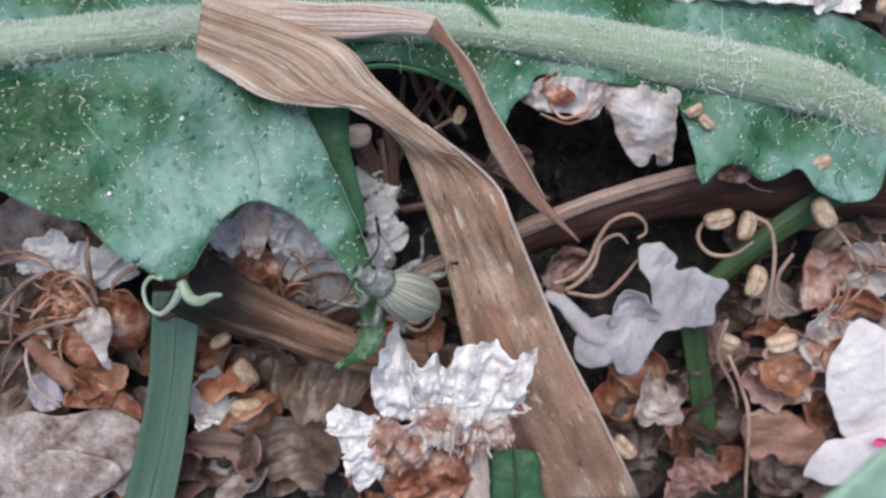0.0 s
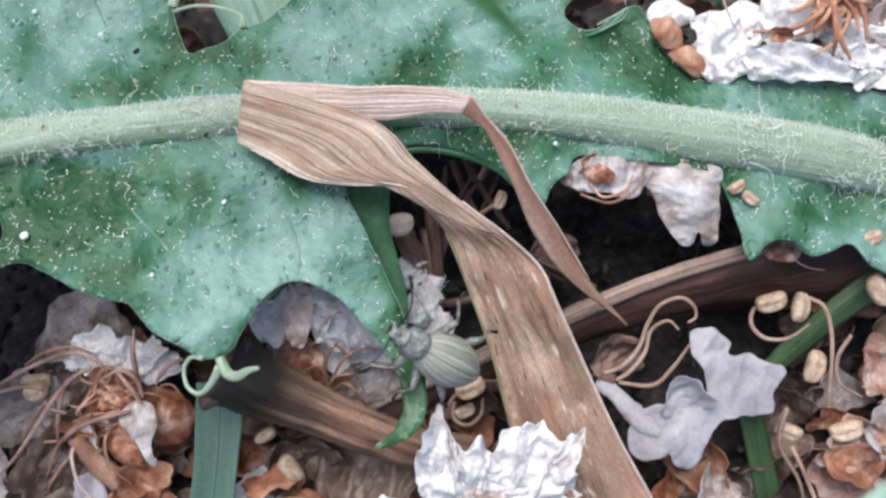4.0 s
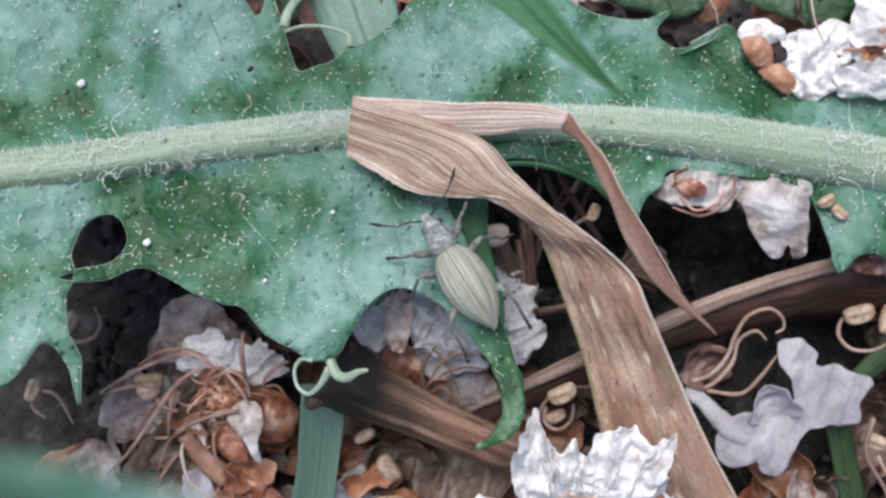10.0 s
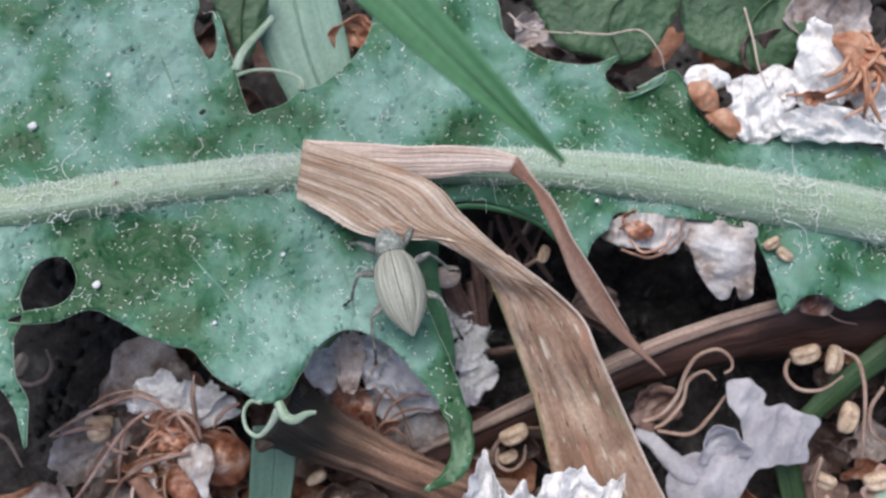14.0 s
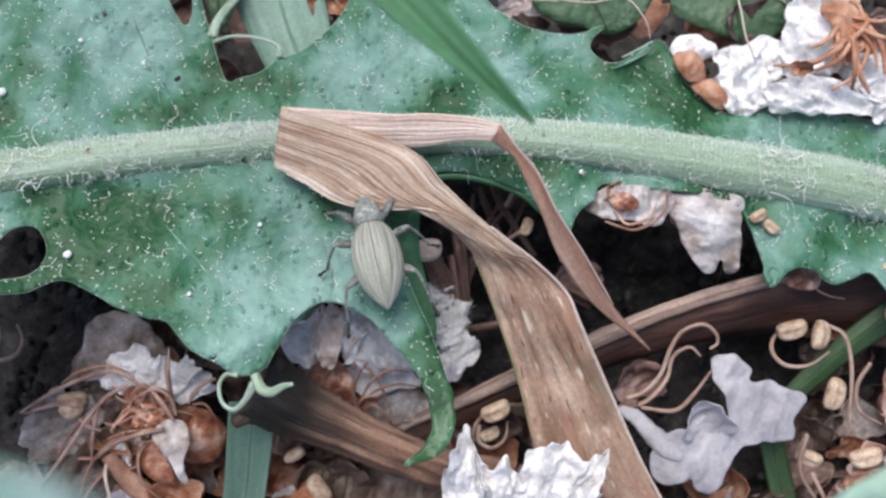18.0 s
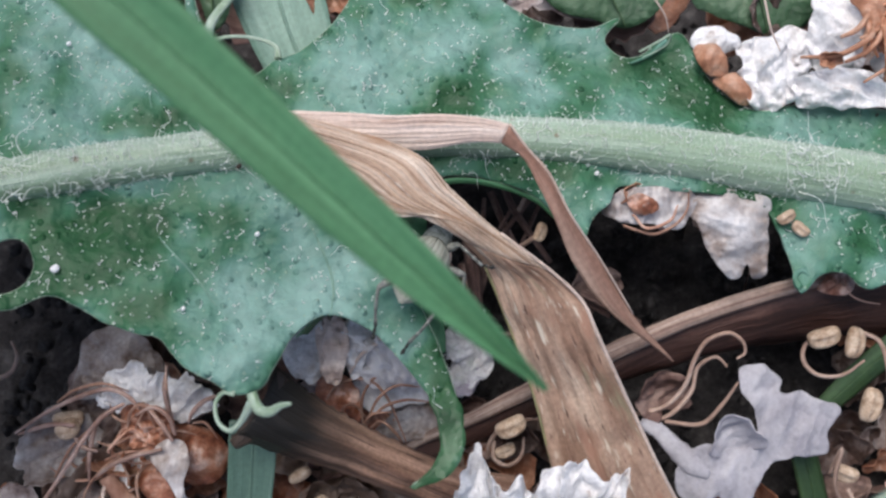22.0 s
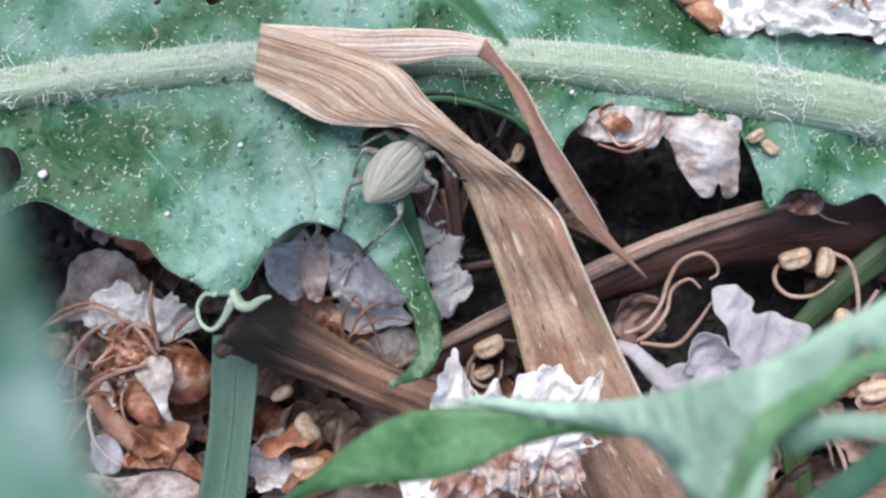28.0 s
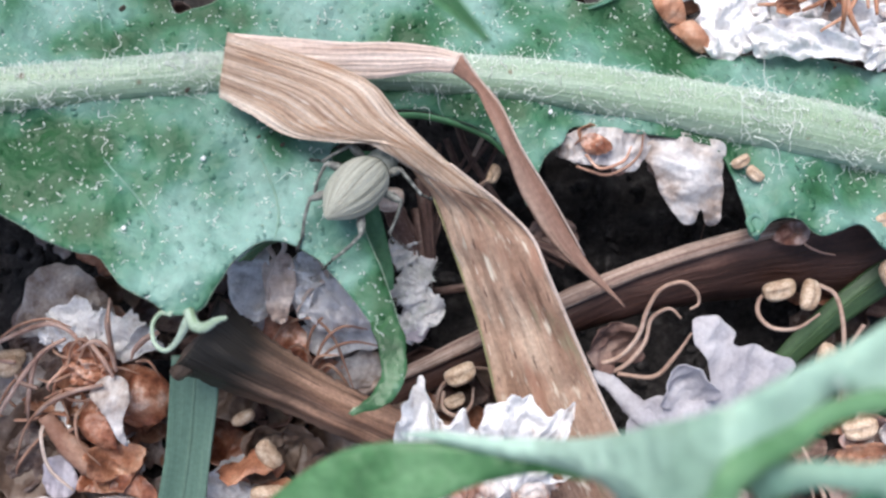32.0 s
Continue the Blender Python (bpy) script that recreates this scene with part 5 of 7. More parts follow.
    for pts in ([(-18.84, -13.09, 2), (-18.88, -13.87, 2.4), (-18.46, -15.51, 2.2), (-17.17, -16.71, 2)],):
        put("filament", tube(pts, [0.1, 0.11, 0.1, 0.06], 24, 7), M_PALEDRY, f, "pale curled filament")
    w = thing("fallen_petal", (-18.54, -6.73, 0), "large translucent grey-brown withered petal", "petal")
    put("petal", crepe([(-20.43, -5.51), (-19.45, -4.76), (-17.73, -4.66), (-16.7, -5.42), (-15.88, -6.57), (-15.54, -7.55), (-16.62, -7.37), (-17.66, -6.99), (-18.89, -7.65), (-19.6, -8.55), (-20.81, -8.59), (-21.01, -7.97), (-20.57, -6.74)], 0.9, 14, 0.3, 2.4, (0, 0), 0.5), M_BAG, w)
    put("petal", crepe([(-21.31, -7.36), (-20.4, -6.3), (-19.7, -6.47), (-19.07, -7.73), (-19.79, -8.8), (-21.06, -10.02), (-21.56, -8.93)], 0.3, 15, 0.4, 1.6), M_BROWNPETAL, w)
    f = thing("fallen_flower", (-4.58, -8.91, 0), "dried flower with lilac petals and arching rust-brown filaments", "dried flower", "fallen flowers")
    put("petal", crepe([(-5.1, -6.4), (-4.5, -5.4), (-3.5, -4.6), (-2.5, -5.1), (-1.5, -6.5), (-1.3, -7.7), (-3.0, -8.0), (-4.7, -7.7)], 3.5, 21, 0.75, 1.0, (0, 0.55), 0.5, 0.12, 0.14), M_FRESH, f, "crumpled lilac-white petal")
    put("petal", crepe([(-8.8, -3.5), (-7.6, -2.6), (-6.7, -2.7), (-6.6, -5.1), (-6.8, -7.2), (-7.6, -7.5), (-8.6, -6.6)], 3.9, 22, 0.75, 1.0, (0, 0.2), 0.4, 0.12, 0.14), M_WHITE, f)
    put("petal", crepe([(-6.9, -4.7), (-6.2, -4.2), (-5.5, -4.0), (-5.1, -5.3), (-5.4, -6.6), (-5.8, -7.5), (-6.5, -7.3), (-6.8, -6.0)], 4.3, 23, 0.5, 1.0, (0, 0.3), 0.6, 0.12, 0.08), M_PALEDRY, f, "folded tan petal")
    put("petal", crepe([(-5.4, -4.3), (-4.6, -3.8), (-3.7, -4.2), (-3.4, -5.0), (-4.2, -5.9), (-4.8, -7.3), (-5.3, -7.1), (-5.5, -5.5)], 4.2, 24, 0.6, 1.0, (0, 0.3), 0.3, 0.12, 0.1), M_WHITE, f)
    for pts in ([(-7.1, -2.9, 5.3), (-6.6, -3.6, 5.3), (-6.2, -4.4, 5.2), (-6.6, -5.6, 4.9), (-6.5, -7.2, 4.0)], [(-6.2, -4.4, 5.2), (-5.7, -3.7, 5.4), (-6.0, -2.9, 5.5), (-6.4, -2.6, 5.5)], [(-4.3, -3.9, 5.0), (-3.8, -4.5, 5.0), (-3.6, -5.2, 4.8), (-4.5, -5.9, 4.6), (-5.2, -7.0, 4.0)]):
        put("petal_edge", tube(pts, [0.08, 0.14, 0.12, 0.07], 24, 7, 1.0, 0.06), M_PALEDRY, f, "rolled tan edge of a withered petal")
    put("petal", crepe([(-7.18, -7.1), (-6.44, -6.87), (-5.27, -7.65), (-4.72, -8.94), (-4.95, -9.88), (-5.46, -10.17), (-6.69, -9.3), (-7.31, -8.27)], 1.7, 25, 0.3, 1.6, (0, 0), 0.6), M_RUSTPETAL, f)
    put("petal", crepe([(-5.46, -7.93), (-4.32, -7.47), (-2.39, -7.17), (-1.15, -8.41), (-1.14, -8.96), (-2.65, -9.1), (-4.02, -9.46), (-4.84, -9.04)], 1, 26, 0.4, 1.5), M_WHITE, f)
    put("petal", crepe([(-2.97, -9.55), (-1.85, -8.95), (-0.73, -9.38), (-0.46, -9.8), (-0.59, -10.76), (-1.85, -11.06), (-3.23, -11.06), (-4.19, -10.51)], 0.4, 27, 0.3, 1.5), M_BAG, f)
    put("petal", crepe([(-5.19, -9.71), (-3.94, -9.41), (-2.98, -10.1), (-3.51, -11.36), (-4.63, -11.37)], 0.2, 28, 0.4, 1.2), M_RUSTPETAL, f)
    for pts in ([(-7, -9.09, 1.6), (-6.02, -7.71, 3), (-4.8, -7.29, 3.6), (-4, -7.53, 3.4), (-3.3, -8.46, 2.8), (-2.8, -9.83, 2), (-2.37, -11.15, 1.4)], [(-4.61, -10.7, 1.4), (-4.75, -9.07, 2.6), (-4.41, -7.85, 3.4), (-3.48, -6.94, 3.6), (-2.15, -6.75, 3)], [(-4.68, -10.35, 1.4), (-3.89, -8.57, 3), (-2.82, -7.7, 3.6), (-1.58, -7.83, 3)], [(-4.55, -10.02, 1.4), (-3.53, -8.94, 2.8), (-2.3, -8.5, 3.2), (-0.92, -8.71, 2.6)], [(-4.87, -10.54, 1.4), (-5.66, -9.58, 2.4), (-5.67, -8.92, 3), (-5.1, -8.76, 3), (-4.48, -9.58, 2.4)], [(-4.4, -10.31, 1.6), (-3.68, -9.77, 2.4), (-2.88, -10.47, 2.2), (-2.37, -11.58, 1.4)], [(-4.81, -10.35, 1.4), (-4.21, -9.36, 2.6), (-3.12, -9.23, 2.6)],):
        put("filament", tube(pts, [0.06, 0.09, 0.08, 0.03], 28, 7), M_RUST, f, "thin curled rust-brown filament")
    flower("fallen_flower", (-4.11, -17.04, 0), "tan withered flower with two cream anthers",
           [((-2.42, -15.39, 0), 3.1, (-10, 5, 60), 0.2, 0.2, 41, M_TANPETAL), ((-6.68, -14.24, 0.2), 2.2, (20, 20, 0), 0.3, 0.25, 42, M_TANPETAL), ((-8.8, -17.36, -0.3), 2.0, (0, 30, 40), 0.2, 0.3, 43, M_WHITE), ((-4.21, -19.92, -0.5), 3.0, (0, -10, 10), 0.2, 0.25, 44, M_TANPETAL)],
           [], [((-7.85, -14.59, 1.4), 1.8, (70, 10, 0), 21), ((-6.99, -16.42, 0.8), 1.9, (60, -10, 30), 22)],
           [((-6.65, -14.48, 2.2), 1.75, (0, 15, -55)), ((-6.76, -16.63, 2), 1.95, (10, 0, 3)), ((-8.11, -12.61, 2.6), 1.3, (80, 0, 30))])
    flower("fallen_flower", (-16.63, -16.75, 0), "orange-brown dry sepals beside broad white petals",
           [((-14.72, -19.89, 0), 3.2, (-5, 10, 60), 0.15, 0.2, 52, M_BAG), ((-20.73, -16.9, -0.3), 3.2, (5, 20, 10), 0.2, 0.25, 53, M_TANPETAL), ((-20.4, -14.6, 0.2), 2.6, (15, 10, 50), 0.2, 0.3, 54, M_TANPETAL), ((-14.86, -15.34, 0.4), 1.4, (10, 0, 50), 0.2, 0.3, 55, M_WHITE), ((-22.17, -11.86, 0.4), 2.4, (10, 20, 50), 0.2, 0.3, 56, M_BAG)],
           spray((-19.28, -12.89, 0.5), 9, 2.4, 0.11, 33, 0.7), [((-15.15, -15.3, 1.2), 1.4, (-15, 10, 0), 31), ((-14.91, -16.35, 1), 1.5, (-35, 20, 20), 32), ((-16.99, -12.92, 0.6), 2.0, (-20, 50, 30), 33)])
    w = thing("fallen_petal", (-17.1, -18.79, 1), "broad pale grey-white petal lying on the litter", "petal", "broad petals")
    put("blade", crepe([(-23.48, -17.87), (-20.42, -17.43), (-18.89, -17.12), (-17.2, -17.38), (-14.6, -17.03), (-12.81, -18.13), (-13.22, -20.33), (-15.16, -21.8), (-21.58, -22.75), (-24.06, -20.32)], 1.2, 61, 0.3, 3.0, (0, 0), 0.5, 0.18, 0.1), M_FADED, w)
    put("fold", crepe([(-20.84, -20.22), (-17.81, -19.3), (-15.37, -19.65), (-13.83, -20.79), (-15.95, -22.32), (-19.6, -22.34)], 1.7, 62, 0.3, 2.0, (0, 0), 0.4, 0.18, 0.1), M_FADED, w, "folded edge of the petal")
    # the white crumpled flower that stands up against the dry blade
    f = flower("crumpled_flower", (3.08, -18.7, 4), "crumpled paper-white flower with rusty stains, leaning on the dry blade", [], spray((3.58, -17.95, 6), 8, 1.8, 0.12, 44, 0.6), [])
    put("petal", frill([(0.92, -15.44, 7.4), (2.06, -15.53, 7.6), (3.21, -15.72, 7.6), (3.68, -15.37, 7.6)], [(0.24, -13.55, 8.6), (0.45, -12.12, 9), (1.03, -10.68, 9.2), (1.53, -10.02, 9.2), (2.06, -11.3, 9), (2.79, -11.78, 9), (3.57, -11.41, 9), (3.89, -12.53, 8.6), (4.09, -13.55, 8)], 3.24, 0.5, 31), M_WHITE, f)
    put("petal", frill([(4.01, -15.37, 7.6), (4.99, -15.72, 7.6), (5.96, -15.53, 7.6), (6.76, -15.03, 7.6)], [(4.11, -12.87, 8.6), (4.55, -11.35, 9.2), (5.62, -10.81, 9.4), (6.48, -10.63, 9.4), (7.45, -11.44, 9.4), (8.51, -11.02, 9.8), (8.28, -12.4, 9.6), (8.29, -13.56, 9), (8.6, -14.37, 8.6)], 3.96, 0.5, 32), M_WHITE, f)
    put("petal", frill([(2.97, -14.23, 8), (3.93, -13.83, 8.2), (4.91, -14.05, 8), (5.72, -14.23, 8)], [(1.83, -15.79, 7.4), (2.75, -16.89, 7.6), (3.52, -16.91, 7.8), (4.35, -17.17, 7.8), (4.76, -17.44, 8), (5.31, -16.59, 8), (5.96, -16.32, 7.8)], 2.88, 0.55, 33), M_STAIN, f)
    put("petal", frill([(5.31, -15.21, 7.6), (6.07, -14.96, 7.8), (6.88, -14.64, 7.8), (7.52, -14.11, 7.8)], [(4.99, -17.59, 7.2), (5.71, -17.77, 7.4), (6.45, -17.7, 7.6), (7.3, -17.18, 7.8), (7.88, -16.34, 8), (7.79, -15.42, 8.2), (8.41, -14.35, 8.4)], 3.24, 0.5, 34), M_STAIN, f)
    put("petal", frill([(0.93, -15.42, 7), (0.79, -16.28, 7), (0.8, -17.11, 7), (0.97, -17.89, 6.8)], [(-0.52, -15.28, 7.4), (-1.42, -14.78, 7.4), (-2.13, -15.87, 7.4), (-1.32, -16.87, 7.2), (-1.07, -17.97, 7), (-0.47, -19.72, 6.6), (0.51, -19.36, 6.6), (1.33, -18.65, 6.6)], 3.24, 0.5, 35), M_WHITE, f)
    put("petal", frill([(2.03, -14.64, 7.8), (3.14, -14.32, 8.2), (4.57, -14.51, 8.2), (5.89, -14.73, 8)], [(1.97, -13.36, 8.6), (2.88, -12.47, 8.8), (3.84, -12.32, 8.8), (4.61, -12.47, 8.8), (5.76, -13.29, 8.8), (6.16, -14.25, 8.4)], 2.52, 0.45, 36), M_WHITE, f)
    put("petal", crepe([(3.41, -14.76), (4.38, -14.06), (6.05, -14.41), (6.43, -15.63), (5.46, -16.5), (4.13, -16.5)], 6.4, 36, 0.5, 1.2, (0, 0), 0.4), M_FADED, f)
    put("petal", crepe([(0.42, -15.88), (1.1, -15.34), (2.07, -15.6), (2.66, -16.29), (3.82, -16.81), (3.18, -17.92), (2.13, -18.56), (1.15, -18.17), (0.22, -17.31)], 7.4, 37, 0.9, 1.0, (0, 0), 0.3, 0.12, 0.4), M_TISSUE, f, "salmon-pink inner tissue")
    put("petal", crepe([(5.05, -15.3), (5.91, -14.83), (6.44, -15.3), (6.48, -16.41), (5.73, -16.79), (4.99, -16.31)], 7.8, 38, 0.8, 0.9, (0, 0), 0.0, 0.12, 0.4), M_TISSUE, f, "rust-stained inner tissue")
    put("calyx", crepe([(0.53, -18.96), (2.2, -18.07), (4.55, -17.71), (6.44, -18.28), (6.31, -19.35), (5.49, -20.42), (4.65, -21.49), (2.62, -21.47), (1.24, -20.39)], 5.4, 39, 0.6, 1.4, (0, 0.1), 0.8, 0.17, 0.12), M_RUSTPETAL, f, "rusty dry calyx")
    put("stalk", tube([(6.21, -18.05, 6), (6.41, -19.35, 5.4), (6.45, -21.13, 4.6), (6.46, -23.05, 3.6)], [0.55, 0.6, 0.8, 0.9], 20, 12, 0.7, 0.15, 3), M_PALEDRY, f, "pale flower stalk")
    f = thing("small_leaf", (8.46, -20.49, 3), "leaf under the crumpled flower, shade in its dull dark green", "leaf", "leaves in the litter")
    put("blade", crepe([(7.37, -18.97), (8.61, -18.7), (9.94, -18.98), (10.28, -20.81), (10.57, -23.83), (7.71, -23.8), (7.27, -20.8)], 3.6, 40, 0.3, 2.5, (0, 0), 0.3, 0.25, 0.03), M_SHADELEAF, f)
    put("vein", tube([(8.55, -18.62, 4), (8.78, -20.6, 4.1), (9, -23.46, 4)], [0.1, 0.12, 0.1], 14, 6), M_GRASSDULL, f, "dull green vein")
    # petals hanging under the leaf
    bag = flower("hanging_flower", (14.59, 0.4, 3), "withered flower with glassy white petals caught under the leaf margin",
           [((11.74, 1.89, 3.9), 1.3, (30, 0, 20), 0.3, 0.12, 75, M_TISSUE), ((13.18, 1.7, 4), 0.9, (20, 10, 60), 0.3, 0.12, 78, M_TISSUE), ((13.44, 1.5, 3.2), 1.0, (20, 10, 60), 0.3, 0.12, 77, M_FADED)],
           spray((10.1, 1.96, 3.4), 9, 1.4, 0.09, 54, 0.8), [((9.55, 2.3, 4.6), 0.95, (20, 20, 0), 51), ((10.86, 1.9, 3.6), 0.9, (30, 0, 40), 52), ((11.64, 2.21, 3.6), 0.8, (30, 0, 10), 53)],
           [((18.1, 0.46, 5.5), 1.0, (20, 0, -40)), ((17.31, 1.07, 5.5), 1.0, (20, 0, 30))])
    put("petal", crepe([(12.01, 2.4), (12.33, 1.52), (12.89, 0.65), (13.27, -0.42), (13.9, -1.36), (14.47, -2.04), (14.91, -2.17), (15.28, -1.98), (15.41, -1.42), (15.59, -1.48), (15.78, -2.04), (16.16, -2.17), (16.53, -1.91), (16.65, -0.6), (16.52, 0.4), (16.71, 1.84), (15.7, 2.28), (13.83, 2.53)], 4.4, 41, 0.45, 1.5, (0, 0.1), 0.9, 0.15, 0.05), M_GLASSY, bag, "glassy two-lobed white petal")
    put("petal", crepe([(8.06, 1.46), (8.79, 2.35), (10.25, 2.66), (12.01, 2.47), (12.89, 2.09), (12.46, 0.91), (11.73, 0.46), (10.26, 0.75), (8.95, 0.79)], 5.0, 47, 0.4, 1.0, (0, 0.1), 0.5, 0.12, 0.14), M_GLASSY, bag, "pinkish torn tube of the flower")
    put("sepal", crepe([(9.17, 1.96), (9.75, 2.31), (10.48, 1.97), (10.82, 1.54), (10.19, 1.18), (9.47, 1.32)], 5.8, 48, 0.3, 0.8, (0, 0), 0.5, 0.1, 0.08), M_RUSTPETAL, bag, "curled rust-brown sepal")
    for pts in ([(9.05, 0.67, 5.4), (9.78, 0.39, 5.6), (10.65, 0.22, 5.7), (11.66, 0.7, 5.8), (12.24, 1.43, 5.8), (12.38, 2.31, 5.5)], [(9.46, 1.22, 5.9), (10.18, 0.5, 6), (11.34, 0.89, 6), (11.77, 1.68, 5.8)]):
        put("filament", tube(pts, [0.07, 0.09, 0.08, 0.04], 28, 7), M_RUST, bag, "thin curled rust-brown filament")
    # the fallen lilac-white corolla with its tube
    c = thing("corolla", (16.38, -10.69, 1), "lilac-white fallen corolla with ragged lobes and a pale tube", "flower")
    put("limb", crepe([(15.74, -7.02), (16.56, -6.78), (17.54, -7.15), (17.9, -7.71), (17.8, -8.4), (18.43, -8.38), (19.15, -8.29), (19.68, -8.73), (20.76, -8.91), (21.23, -9.55), (20.51, -10.42), (20.58, -11.35), (20.32, -11.71), (18.97, -11.84), (17.55, -12.08), (17, -12.53), (16.57, -13.41), (16.21, -14.5), (15.55, -14.95), (14.86, -14.74), (14.5, -14), (13.94, -14.19), (13.05, -14.43), (12.33, -13.89), (12.17, -12.96), (12.33, -12.27), (13.78, -11.01), (14.66, -11.39), (16.27, -11.26), (16.56, -10.54), (16.46, -9.46), (15.91, -8.56), (15.54, -7.67)], 1.8, 42, 0.3, 2.4, (-0.02, 0.06), 0.3, 0.15, 0.16), M_COROLLA, c, "ragged blush-white petal lobes")
    put("inner_lobe", petal((15.22, -10.33, 2.1), 1.5, (28, -12, 20), 0.5, 0.1, 82, 0.85, 0.25, 0.04, 20, 44, 0.06), M_COROLLA, c, "rolled inner lobe")
    put("tube", tube([(10.47, -10.03, 1.2), (11.42, -10.51, 1.4), (12.27, -11.38, 1.6), (13.06, -12.08, 1.8), (14.12, -12.65, 1.9)], [0.36, 0.45, 0.55, 0.7, 0.5], 24, 12, 0.45, 0.2), M_COROLLA, c, "pale corolla tube")
    # the flowers at the edge of the litter
    flower("fallen_flower", (26.21, -13.64, 0), "salmon-coloured withered flower with pale anthers and long threads",
           [((25.09, -13.36, 1.2), 2.2, (10, 0, 20), 0.3, 0.3, 91, M_TISSUE), ((27.17, -12.44, 1), 2.2, (15, 20, 50), 0.3, 0.3, 92, M_GLASSY), ((24.99, -15.35, 0.6), 1.9, (15, -20, 0), 0.3, 0.3, 93, M_TISSUE), ((29.34, -8.2, 0.5), 2.4, (15, -20, 0), 0.3, 0.3, 94, M_GLASSY), ((26.64, -8.82, 0.5), 1.9, (10, 10, 40), 0.3, 0.35, 95, M_TISSUE), ((31.68, -13.07, 0), 2.6, (10, 10, 40), 0.3, 0.3, 96, M_FADED)],
           spray((27.58, -11, 1.6), 10, 2.6, 0.09, 64, 0.8) + spray((30.2, -8.06, 1.6), 10, 2.6, 0.09, 65, 0.8), [((24.63, -14.77, 1.6), 1.7, (-10, 10, 0), 61), ((27.7, -13.37, 1.4), 1.6, (20, 20, 20), 62), ((29.16, -10.13, 1), 1.6, (20, -20, 20), 63)],
           [((24.31, -12.45, 2.6), 1.9, (10, 0, 12)), ((21.63, -12.83, 1), 1.6, (30, 0, -20))])
    p = thing("white_petal", (30.02, -16.7, 2), "fresh white petal with a magenta fleck, fallen on the litter", "petal")
    put("blade", crepe([(26.93, -14.93), (27.6, -12.22), (28.71, -10.99), (30.41, -11.7), (32.42, -12.2), (33.31, -15.27), (33.07, -18.23), (28.69, -18.39)], 3.0, 44, 0.25, 2.2, (0, 0), 0.6, 0.17, 0.1), M_FRESH, p)
    put("lobe", crepe([(26, -20.38), (26.82, -18.38), (28.39, -17.93), (30.49, -17.27), (32.66, -17.27), (33.02, -20.59), (30.86, -20.97), (27.6, -20.95)], 3.6, 45, 0.25, 2.2, (0, 0), 0.4, 0.17, 0.1), M_FRESH, p)
    put("fleck", petal((29.77, -17.83, 4.9), 0.42, (10, -10, 0), 0.2, 0.1, 4, 0.7, 0.2, 0.05, 8, 16), M_MAGENTA, p, "magenta fleck")
    flower("fallen_flower", (19.43, -21.02, 0), "dull pink withered flower half hidden in the litter",
           [((17.27, -17.17, 0.6), 1.9, (10, 60, 70), 0.3, 0.2, 111, M_FADED), ((19.95, -20.78, 0.6), 1.6, (10, 10, 0), 0.5, 0.35, 112, M_PINK), ((19.03, -21.96, 0.4), 1.6, (30, 0, 40), 0.5, 0.3, 113, M_PINK), ((26.23, -20.68, -1), 3.0, (0, 0, 40), 0.2, 0.2, 114, M_BROWNPETAL), ((16.07, -19.24, -1.2), 3.0, (0, 10, 10), 0.2, 0.2, 115, M_BROWNPETAL)],
           [], [], [((15.8, -19.45, 1.2), 1.7, (10, 0, -45))])
    # the flower heads behind the leaf
    heap = flower("fallen_flower", (19.59, 9.71, 2), "heap of white crumpled petals with orange filaments beyond the leaf",
           [((25.6, 7.68, 2.2), 2.0, (5, 10, 10), 0.2, 0.42, 126, M_WHITE), ((27.9, 10.03, 2), 2.6, (5, 10, 10), 0.2, 0.42, 129, M_FADED), ((21.49, 13.87, 1.2), 2.6, (5, 10, 10), 0.2, 0.3, 130, M_FADED), ((18.2, 12.2, 0.8), 1.8, (5, 10, 10), 0.2, 0.42, 127, M_BROWNPETAL)],
           [], [((19.9, 9.3, 4.6), 0.6, (30, 0, 0), 73)], [((27.9, 7.25, 4.4), 1.9, (10, 0, 70))])
    for points, w, seed, amp, size, lean, dome in (
        ([(16.97, 10.36), (18.21, 11.3), (19.31, 10.83), (19.78, 9.43), (18.85, 9.11), (17.59, 9.74)], 2.2, 124, 0.62, 1.4, (0, 0.1), 0.3),
        ([(13.06, 10.51), (13.68, 11.23), (14.62, 11.3), (15.56, 10.83), (15.72, 10.2), (14.84, 9.8), (14.16, 9.11), (13.38, 9.58)], 2.5, 121, 0.39, 1.5, (0, 0), 0.5),
        ([(15.5, 10.15), (16.65, 10.67), (17.9, 10.36), (19.0, 9.43), (19.3, 8.18), (18.38, 7.3), (16.98, 6.55), (16.04, 7.08), (15.4, 8.17), (15.6, 9.11)], 2.7, 122, 0.89, 1.2, (0, 0), 0.7),
        ([(22.9, 9.74), (24.15, 10.37), (26.65, 10.06), (26.97, 7.87), (24.79, 7.56), (23.22, 8.18)], 2.4, 128, 0.89, 1.4, (0, 0), 0.5),
        ([(18.2, 8.18), (19.78, 8.9), (21.35, 8.84), (23.22, 8.13), (25.41, 7.66), (25.41, 6.68), (22.92, 6.83), (20.42, 6.77), (18.6, 6.98)], 3.0, 123, 0.81, 1.4, (0, 0.25), 0.5),
        ([(19.15, 10.05), (19.3, 11.93), (19.76, 13.33), (20.54, 13.95), (21.48, 12.86), (21.96, 11.3), (22.28, 9.74), (21.66, 8.8), (20.41, 8.8), (19.63, 9.11)], 2.9, 125, 0.71, 1.4, (0.12, 0.1), 0.6),
    ):
        put("petal", crepe(points, w, seed, amp, size, lean, dome, 0.12, 0.2), M_WHITE, heap)
